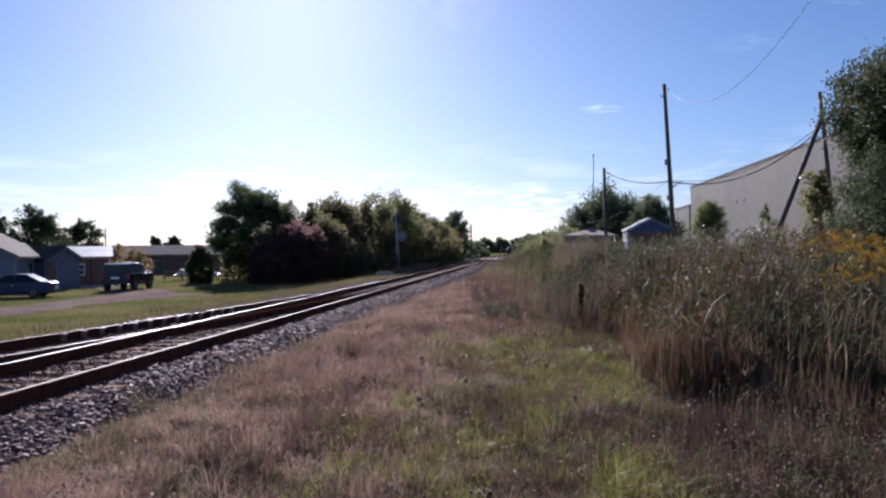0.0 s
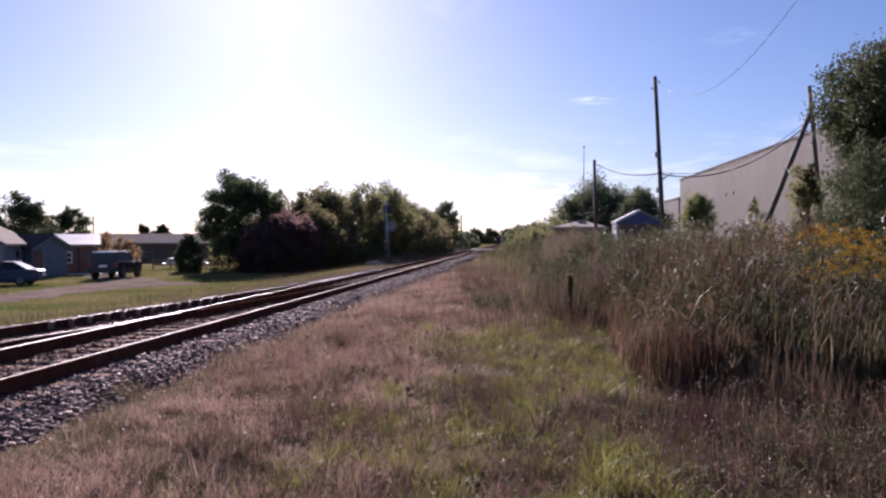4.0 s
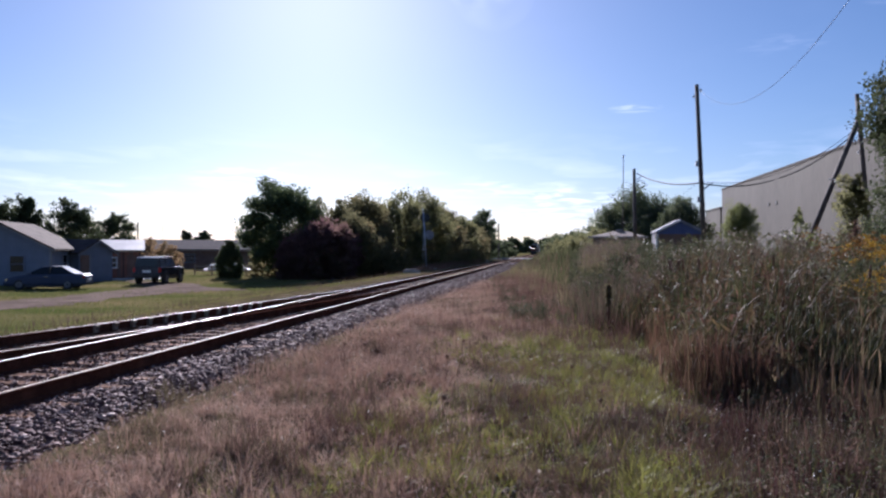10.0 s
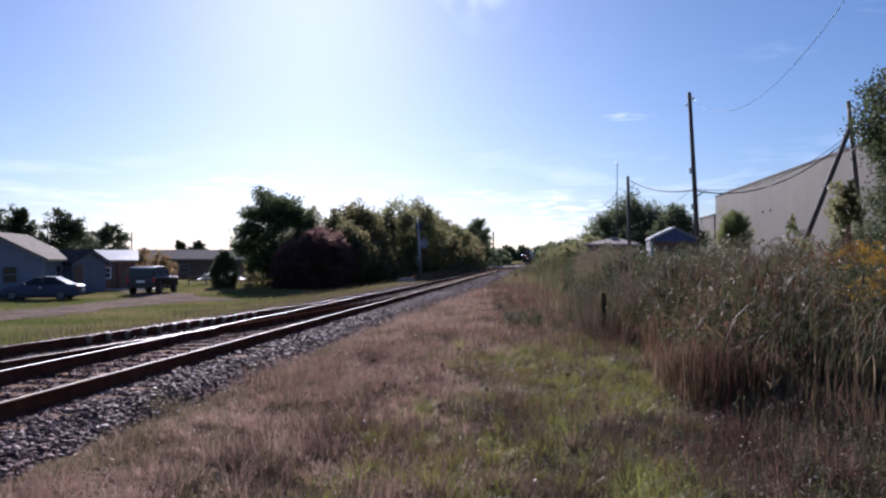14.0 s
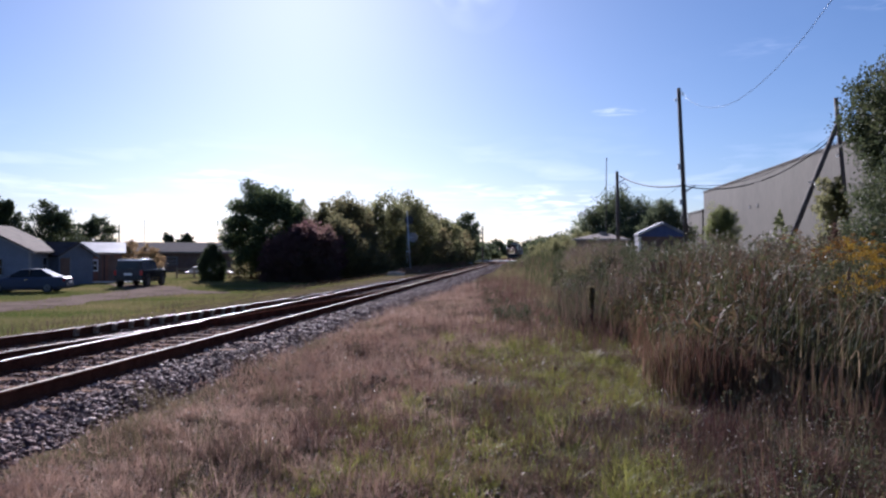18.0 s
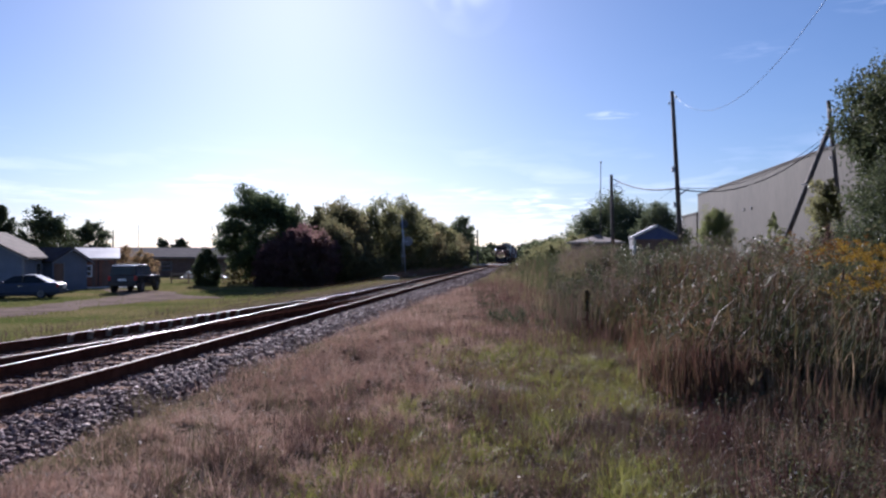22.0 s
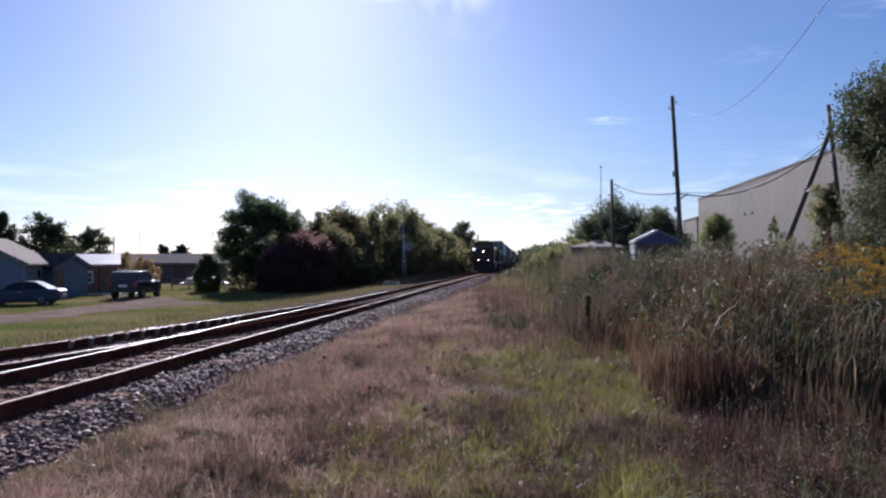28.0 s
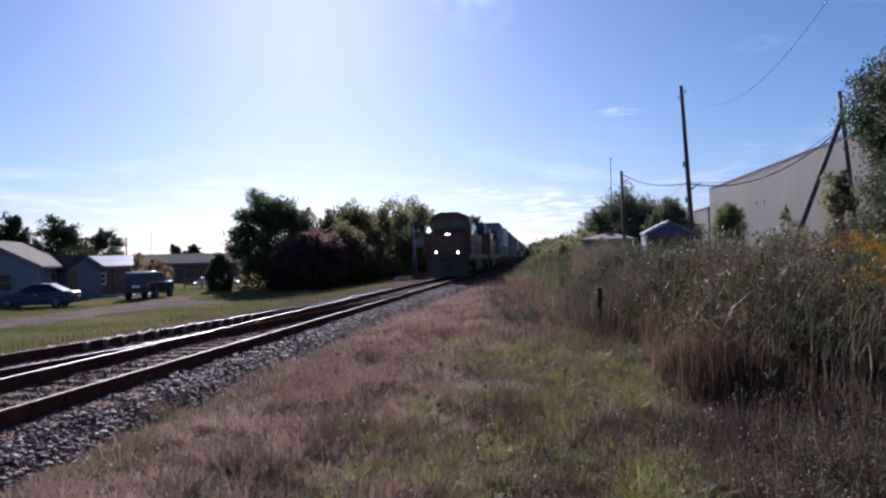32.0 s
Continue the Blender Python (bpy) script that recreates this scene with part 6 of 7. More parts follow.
def window(root, x, y, z, w, h, side="y", out_dir=-1, frame_mat=None):
    """A framed window on a wall of a building; side names the wall's normal."""
    fm = frame_mat or M_trim
    def b(a0, a1, z0, z1, d0, d1):
        d0, d1 = sorted((out_dir * d0, out_dir * d1))
        return box(x + a0, x + a1, y + d0, y + d1, z0, z1, 0.005) if side == "y" else box(x + d0, x + d1, y + a0, y + a1, z0, z1, 0.005)
    fr = part("window", b(-w / 2 - 0.08, w / 2 + 0.08, z + h, z + h + 0.09, -0.01, 0.06), fm, root)
    part("frame", b(-w / 2 - 0.08, w / 2 + 0.08, z - 0.09, z, -0.01, 0.07), fm, fr)
    part("frame", b(-w / 2 - 0.08, -w / 2, z, z + h, -0.01, 0.06), fm, fr)
    part("frame", b(w / 2, w / 2 + 0.08, z, z + h, -0.01, 0.06), fm, fr)
    part("mullion", b(-w / 2, w / 2, z + h / 2 - 0.025, z + h / 2 + 0.025, -0.01, 0.05), fm, fr)
    part("pane", b(-w / 2, w / 2, z, z + h, 0.022, 0.03), M_glass, fr)
    return fr


house = gable_house("house", -33.5, 42.2, 20, 6.1, 6.8, 2.3, 3.85, M_blue, M_rooftan, "single-storey blue-grey clapboard house with a weathered tan shingle roof")
window(house, 1.12, -0.02, 0.85, 0.75, 0.95, frame_mat=M_blue)
window(house, -1.2, -0.02, 0.85, 0.75, 0.95, frame_mat=M_blue)
window(house, 3.05, 3.0, 0.85, 0.9, 1.0, "x", 1)
part("corner_board", box(2.95, 3.08, -0.05, 0.1, -0.3, 2.25), M_trim, house, "pale corner board")
annex = gable_house("annex", -30.9, 48.4, 74, 2.8, 5.5, 2.05, 2.8, M_blue, M_roofdark, "small blue-grey lean-to annex with a dark roof beside the house", "outbuilding")
part("door", box(-1.3, -0.6, -0.06, 0.02, -0.1, 1.85, 0.01), M_brown, annex, "dark brown door")
part("door_frame", box(-0.6, -0.5, -0.08, 0.02, -0.1, 1.95, 0.01), M_trim, annex)
window(annex, -1.42, 2.2, 0.8, 0.7, 0.7, "x", -1, M_brown)
barn = thing("metal_roofed_shed", -32.3, 53.3, -0.55, 30, "low reddish-brown board shed with a bright metal roof", "shed")
part("wall", box(-1.7, 1.7, 0, 4, -0.3, 2.05), M_redwall, barn)
for i in range(12):
    part("board", box(-1.7 + i * 0.283 + 0.01, -1.7 + (i + 1) * 0.283 - 0.01, -0.025, -0.003, -0.2, 2.03), M_brown if i % 3 == 0 else M_redwall, barn)
part("roof", prism([(-0.4, 2.16), (2.2, 2.95), (4.4, 2.1), (4.4, 2.16), (2.2, 3.02), (-0.4, 2.23)], -1.95, 1.95, "x"), M_roofmetal, barn, "pale galvanised metal roof")
for i in range(9):
    x = -1.9 + i * 0.47
    part("roof_rib", prism([(-0.4, 2.232), (2.2, 3.022), (2.2, 3.027), (-0.4, 2.237)], x, x + 0.03, "x"), M_roofmetal, barn)
window(barn, -0.4, -0.03, 0.9, 0.7, 0.7, frame_mat=M_white)
for px in (-1.55, 0.45, 1.6):
    part("porch_post", box(px - 0.05, px + 0.05, -0.42, -0.32, -0.1, 2.04, 0.01), M_roofdark, barn, "dark porch post")
part("door", box(0.7, 1.4, -0.05, 0.0, 0, 1.8, 0.01), M_brown, barn, "brown plank door")
part("door_step", box(-2.0, 3.2, -1.2, -0.2, -0.1, 0.06, 0.02), M_white, barn, "pale concrete slab")

longb = thing("long_low_building", -40.5, 86.0, -0.55, 18, "long low building with a dark roof beyond the yard", "building")
part("wall", box(-9, 9, 0, 8, -0.3, 2.3), M_brown, longb)
part("roof", prism([(-0.6, 2.2), (4, 3.35), (8.6, 2.2), (8.6, 2.35), (4, 3.5), (-0.6, 2.35)], -9.5, 9.5, "x"), M_roofdark, longb)
part("fascia", box(-9.5, 9.5, -0.66, -0.6, 2.14, 2.36), M_tanwall, longb, "pale eave board")
for i in range(4):
    window(longb, -6 + i * 4, -0.01, 0.8, 1.2, 0.9)
part("door", box(-4.2, -3.2, -0.06, 0, 0, 2.0, 0.01), M_roofdark, longb)
low = gable_house("far_shed", -47.0, 76.0, 25, 5.0, 6.0, 2.4, 3.2, M_tanwall, M_rooftan, "tan shed with a low roof beyond the yard", "shed", boards=False)
part("door", box(-0.6, 0.6, -0.05, 0, 0, 2.0, 0.01), M_brown, low)

# yard clutter: boards on trestles, drums, a low rail fence
tr = thing("stacked_boat_trailer", -29.4, 66.5, -0.55, 20, "pale covered trailer parked behind the bush", "trailer")
part("cover", prism([(-1.8, 0.5), (-1.4, 0.95), (1.2, 1.0), (1.9, 0.55)], -0.8, 0.8, "y", 0.08), M_white, tr, "white tarpaulin cover")
part("bed", box(-2.0, 2.0, -0.8, 0.8, 0.38, 0.5, 0.02), M_galv, tr)
for s in (-1, 1):
    part("wheel", cyl(0.0, s * 0.85, 0.3, 0.3, 0.2, "y", 18, bevel=0.03), M_rubber, tr)
part("drawbar", box(1.9, 3.0, -0.05, 0.05, 0.36, 0.46), M_galv, tr)
fence = thing("rail_fence", -27.0, 64.0, -0.55, 10, "low weathered rail fence at the back of the yard", "fence")
for i in range(7):
    part("post", box(-4 + i * 1.5 - 0.05, -4 + i * 1.5 + 0.05, -0.05, 0.05, -0.2, 0.95, 0.01), M_tanwall, fence)
for zz in (0.4, 0.8):
    part("rail", box(-4.1, 5.1, -0.08, -0.05, zz - 0.06, zz + 0.06, 0.008), M_tanwall, fence)

# warehouse on the right, low link beside it, small huts
WX, W0, W1, WH = 17.4, 22.0, 78.2, 8.0
ware = thing("warehouse", WX, W0, 0, 0, "large beige metal-clad warehouse with a plain long wall", "warehouse")
L = W1 - W0
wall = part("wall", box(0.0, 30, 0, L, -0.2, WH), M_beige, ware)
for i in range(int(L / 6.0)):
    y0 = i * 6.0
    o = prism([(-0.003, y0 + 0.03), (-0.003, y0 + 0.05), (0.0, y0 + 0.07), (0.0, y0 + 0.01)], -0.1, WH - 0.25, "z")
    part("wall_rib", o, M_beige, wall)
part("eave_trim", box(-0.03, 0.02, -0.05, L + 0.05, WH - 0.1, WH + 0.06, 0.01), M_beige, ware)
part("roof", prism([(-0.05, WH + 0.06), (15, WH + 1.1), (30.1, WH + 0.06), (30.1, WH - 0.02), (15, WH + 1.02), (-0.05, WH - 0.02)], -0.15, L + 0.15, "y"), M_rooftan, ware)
for i in range(2):
    part("wall_vent", box(-0.05, -0.01, 38 + i * 2, 38.4 + i * 2, 5.4, 5.6, 0.01), M_black, ware)
link = thing("warehouse_link", 17.32, 78.5, 0, 0, "lower beige block at the end of the warehouse", "building")
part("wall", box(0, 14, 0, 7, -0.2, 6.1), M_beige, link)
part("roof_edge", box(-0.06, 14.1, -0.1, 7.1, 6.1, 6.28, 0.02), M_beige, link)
part("door", box(-0.04, 0.0, 3, 4, 0, 2.1, 0.01), M_brown, link)

M_roofblue = mat("blue_grey_roofing", (0.2, 0.2, 0.22), (0.3, 0.3, 0.33), 0.8, 2, 25, 0.3, spec=0.2)
M_gable = mat("deep_blue_gable_paint", (0.07, 0.09, 0.2), (0.1, 0.125, 0.25), 0.7, 2, 20, 0.2)
blueshed = gable_house("blue_shed", 9.58, 56.0, 0, 3.3, 2.4, 3.1, 3.9, M_trim, M_roofblue, "small shed with a deep blue gable and white corner", "shed", over=0.08, boards=False)
part("gable_siding", prism([(-1.66, 2.98), (1.66, 2.98), (1.66, 3.1), (0, 3.9), (-1.66, 3.1)], -0.03, -0.003, "y"), M_gable, blueshed, "deep blue gable siding")
part("front_wall", box(-1.5, 1.66, -0.025, -0.003, 0, 2.975), M_brown, blueshed, "brown board front wall")
for x in (-1.7, 1.66):
    part("corner_board", box(x, x + 0.16, -0.06, 0.08, 0, 2.97, 0.01), M_white, blueshed, "white corner board")
# white on the left rake only: the sunlight there is put into the colour
part("lit_rake_board", prism([(-1.75, 3.06), (-1.75, 3.22), (0, 4.07), (0, 3.91)], -0.2, -0.125, "y"), M_white, blueshed, "left rake board coloured white for its sunlit edge")
part("door", box(-0.5, 0.5, -0.07, -0.028, 0, 2.0, 0.01), M_white, blueshed)
part("door_knob", ball(0.4, -0.09, 1.0, 0.03, 0.03, 0.03, 1), M_galv, blueshed)
M_hutroof = mat("sun_bleached_tan_shingles", (0.2, 0.165, 0.135), (0.3, 0.25, 0.21), 0.85, 2, 25, 0.4, spec=0.15)
hut = thing("tan_hut", 5.7, 61.5, 0.45, -10, "low tan hut with a shallow hipped shingle roof", "hut")
part("wall", box(-1.95, 1.95, 0, 3.5, -0.6, 2.45), M_tanwall, hut)
part("fascia", box(-2.34, 2.34, -0.4, -0.34, 2.36, 2.5), M_case, hut, "pale eave board")
part("roof_cap", box(-0.3, 0.3, 1.5, 2.0, 2.82, 3.1, 0.04), M_case, hut, "pale square roof vent")
bm = bmesh.new()
a = [bm.verts.new(p) for p in ((-2.35, -0.35, 2.45), (2.35, -0.35, 2.45), (2.35, 3.85, 2.45), (-2.35, 3.85, 2.45))]
b = [bm.verts.new(p) for p in ((-0.5, 1.75, 2.96), (0.5, 1.75, 2.96))]
for f in ((a[0], a[1], b[1], b[0]), (a[1], a[2], b[1]), (a[2], a[3], b[0], b[1]), (a[3], a[0], b[0]), (a[3], a[2], a[1], a[0])):
    bm.faces.new(f)
part("roof", bm, M_hutroof, hut)
window(hut, -0.8, -0.01, 0.9, 0.9, 0.8)
part("door", box(0.6, 1.4, -0.05, 0, 0, 2.0, 0.01), M_brown, hut)


# ---- parked vehicles ----
def wheel(root, x, y, r, w):
    t = part("wheel", cyl(x, y, r, r, w, "x", 24, bevel=0.04), M_rubber, root)
    s = 1 if x > 0 else -1
    part("rim", cyl(x + s * (w / 2 - 0.01), y, r, r * 0.62, 0.05, "x", 20, bevel=0.012), M_alloy, t)
    part("hub", cyl(x + s * (w / 2 + 0.02), y, r, r * 0.16, 0.03, "x", 12), M_black, t)


def loft(sections, bm=None):
    """Cross sections (y, [(x, z), ...]) joined front to back, mirrored in x."""
    bm = bm or bmesh.new()
    rings = []
    for y, half in sections:
        pts = [(x, z) for x, z in half] + [(-x, z) for x, z in half[::-1]]
        rings.append([bm.verts.new((x, y, z)) for x, z in pts])
    for r1, r2 in zip(rings, rings[1:]):
        for i in range(len(r1)):
            j = (i + 1) % len(r1)
            bm.faces.new((r1[i], r1[j], r2[j], r2[i]))
    bm.faces.new(rings[0]), bm.faces.new(rings[-1][::-1])
    return bm


def smooth_part(name, bm, material, root, label=""):
    ob = part(name, bm, material, root, label)
    ob.data.polygons.foreach_set("use_smooth", np.ones(len(ob.data.polygons), dtype=bool))
    mod = ob.modifiers.new("bevel", "BEVEL")
    mod.width, mod.segments, mod.limit_method, mod.angle_limit = 0.03, 2, "ANGLE", radians(28)
    ob.modifiers.new("normals", "WEIGHTED_NORMAL")
    return ob


def sedan(x, y, z, rz):
    """Front at local -y."""
    root = thing("sedan_car", x, y, z, rz, "blue-grey four-door sedan parked on the grass by the house", "car")
    def sec(y, w, belt, sill=0.2):
        return (y, [(w * 0.86, sill), (w, sill + 0.18), (w, belt - 0.14), (w * 0.9, belt)])
    smooth_part("body", loft([sec(-2.32, 0.62, 0.58, 0.28), sec(-2.2, 0.8, 0.68, 0.2), sec(-1.6, 0.89, 0.84), sec(-0.9, 0.91, 0.93), sec(0.6, 0.91, 0.96), sec(1.6, 0.9, 0.99), sec(2.2, 0.84, 0.97, 0.24), sec(2.38, 0.72, 0.86, 0.3)]), M_silver, root)
    smooth_part("roof", loft([(-0.25, [(0.60, 1.36), (0.54, 1.41)]), (0.3, [(0.64, 1.40), (0.58, 1.46)]), (0.95, [(0.62, 1.38), (0.55, 1.44)])]), M_silver, root)
    smooth_part("windscreen", loft([(-1.02, [(0.80, 0.92), (0.78, 0.94)]), (-0.24, [(0.60, 1.35), (0.58, 1.39)])]), M_glass, root)
    smooth_part("rear_window", loft([(0.94, [(0.60, 1.35), (0.58, 1.42)]), (1.75, [(0.78, 0.97), (0.76, 1.0)])]), M_glass, root)
    for s in (-1, 1):
        bm = bmesh.new()
        pts = [(-0.95, 0.94), (-0.22, 1.36), (0.92, 1.38), (1.6, 0.98)]
        v = [bm.verts.new((s * (0.83 if zz < 1.1 else 0.63), yy, zz)) for yy, zz in pts]
        w = [bm.verts.new((s * (0.79 if zz < 1.1 else 0.59), yy, zz)) for yy, zz in pts]
        bm.faces.new(v), bm.faces.new(w[::-1])
        for i in range(4):
            bm.faces.new((v[i], v[(i + 1) % 4], w[(i + 1) % 4], w[i]))
        part("side_window", bm, M_glass, root)
        part("window_pillar", prism([(0.28, 0.95), (0.36, 0.95), (0.36, 1.4), (0.3, 1.4)], s * 0.66, s * 0.80, "x"), M_black, root)
        part("mirror", ball(s * 1.0, -0.72, 1.0, 0.1, 0.07, 0.07, 2), M_silver, root)
        part("tail_light", box(min(s * 0.5, s * 0.84), max(s * 0.5, s * 0.84), 2.22, 2.37, 0.7, 0.86, 0.03), M_tail, root)
        part("headlight", box(min(s * 0.45, s * 0.8), max(s * 0.45, s * 0.8), -2.27, -2.12, 0.55, 0.67, 0.03), M_chrome, root)
        part("door_handle", box(min(s * 0.9, s * 0.935), max(s * 0.9, s * 0.935), 0.1, 0.28, 0.78, 0.81, 0.005), M_chrome, root)
        part("sill", box(min(s * 0.78, s * 0.88), max(s * 0.78, s * 0.88), -1.1, 1.1, 0.16, 0.24, 0.02), M_black, root)
        wheel(root, s * 0.8, -1.42, 0.32, 0.2)
        wheel(root, s * 0.8, 1.38, 0.32, 0.2)
    part("rear_bumper", box(-0.8, 0.8, 2.3, 2.44, 0.3, 0.55, 0.05), M_silver, root)
    part("front_bumper", box(-0.75, 0.75, -2.4, -2.25, 0.25, 0.48, 0.05), M_silver, root)
    part("rear_plate", box(-0.26, 0.26, 2.43, 2.46, 0.58, 0.72), M_white, root)
    return root


def suv(x, y, z, rz):
    """Front at local -y."""
    root = thing("sport_utility_vehicle", x, y, z, rz, "dark boxy sport utility vehicle parked on the gravel drive", "car")
    def sec(y, w, belt, sill=0.42):
        return (y, [(w * 0.9, sill), (w, sill + 0.12), (w, belt - 0.1), (w * 0.95, belt)])
    smooth_part("body", loft([sec(-2.3, 0.8, 0.98, 0.5), sec(-2.2, 0.88, 1.06), sec(-1.1, 0.92, 1.12), sec(1.9, 0.92, 1.13), sec(2.25, 0.9, 1.12, 0.46)]), M_darkcar, root)
    smooth_part("cabin", loft([(-0.95, [(0.82, 1.1), (0.8, 1.14)]), (-0.35, [(0.80, 1.1), (0.72, 1.74)]), (0.2, [(0.84, 1.1), (0.74, 1.80)]), (1.9, [(0.84, 1.1), (0.74, 1.79)]), (2.2, [(0.84, 1.1), (0.72, 1.7)])]), M_darkcar, root)
    part("rear_window", prism([(2.225, 1.18), (2.245, 1.18), (2.205, 1.64), (2.185, 1.64)], -0.62, 0.62, "x"), M_glass, root)
    part("windscreen", prism([(-1.0, 1.13), (-0.97, 1.13), (-0.38, 1.7), (-0.41, 1.7)], -0.68, 0.68, "x"), M_glass, root)
    for s in (-1, 1):
        for a, b in ((-0.6, 0.25), (0.33, 1.15), (1.23, 2.05)):
            bm = bmesh.new()
            pts = [(a, 1.16), (b, 1.16), (b - 0.03, 1.66), (max(a + 0.03, -0.25), 1.66)]
            v = [bm.verts.new((s * (0.85 if zz < 1.3 else 0.775), yy, zz)) for yy, zz in pts]
            w = [bm.verts.new((s * (0.80 if zz < 1.3 else 0.72), yy, zz)) for yy, zz in pts]
            bm.faces.new(v), bm.faces.new(w[::-1])
            for i in range(4):
                bm.faces.new((v[i], v[(i + 1) % 4], w[(i + 1) % 4], w[i]))
            part("side_window", bm, M_sideglass, root)
        part("roof_rail", box(min(s * 0.6, s * 0.65), max(s * 0.6, s * 0.65), -0.1, 1.9, 1.83, 1.87, 0.01), M_black, root)
        part("mirror", box(min(s * 0.92, s * 1.12), max(s * 0.92, s * 1.12), -0.72, -0.6, 1.12, 1.28, 0.03), M_black, root)
        part("tail_light", box(min(s * 0.74, s * 0.9), max(s * 0.74, s * 0.9), 2.2, 2.28, 0.78, 1.1, 0.02), M_tail, root)
        part("headlight", box(min(s * 0.5, s * 0.82), max(s * 0.5, s * 0.82), -2.33, -2.2, 0.78, 0.95, 0.02), M_chrome, root)
        part("wheel_arch", cyl(s * 0.9, 1.35, 0.42, 0.46, 0.08, "x", 20), M_black, root)
        part("wheel_arch", cyl(s * 0.9, -1.4, 0.42, 0.46, 0.08, "x", 20), M_black, root)
        part("running_board", box(min(s * 0.82, s * 0.98), max(s * 0.82, s * 0.98), -0.9, 0.9, 0.36, 0.42, 0.015), M_black, root)
        wheel(root, s * 0.84, -1.4, 0.39, 0.25)
        wheel(root, s * 0.84, 1.35, 0.39, 0.25)
    part("rear_bumper", box(-0.86, 0.86, 2.2, 2.4, 0.45, 0.68, 0.04), M_black, root)
    part("front_bumper", box(-0.84, 0.84, -2.45, -2.25, 0.45, 0.7, 0.04), M_black, root)
    part("rear_plate", box(-0.26, 0.26, 2.27, 2.3, 0.78, 0.92), M_white, root)
    part("rear_wiper", box(-0.3, 0.02, 2.24, 2.27, 1.2, 1.23), M_black, root)
    return root


sedan(-27.75, 39.0, -0.55, 286).scale = (0.9, 0.9, 0.9)
suv(-25.7, 47.5, -0.55, 188)


# ---- the train ----
TRAIN = []          # each rolling thing and its distance behind the front of the train


def rolling(name, back, label, category, group=""):
    root = thing(name, MID, 515 + back, RAIL_Z, 0, label, category, group)
    TRAIN.append((root, back))
    return root


def bogie(root, y, axles, r, gauge_half=0.755, length=4.2):
    """A truck: side frames, wheels on axles."""
    for s in (-1, 1):
        bm = prism([(y - length / 2, 0.62), (y - length / 2 + 0.4, 0.78), (y + length / 2 - 0.4, 0.78), (y + length / 2, 0.62), (y + length / 2 - 0.3, 0.42), (y + 0.4, 0.5), (y, 0.32), (y - 0.4, 0.5), (y - length / 2 + 0.3, 0.42)], s * 1.0, s * 1.14, "x")
        part("truck_frame", bm, M_truck, root)
    for a in axles:
        part("axle", cyl(0, y + a, r, 0.09, 1.9, "x", 10), M_truck, root)
        for s in (-1, 1):
            part("wheel", cyl(s * gauge_half, y + a, r, r, 0.14, "x", 24, bevel=0.02), M_truck, root)


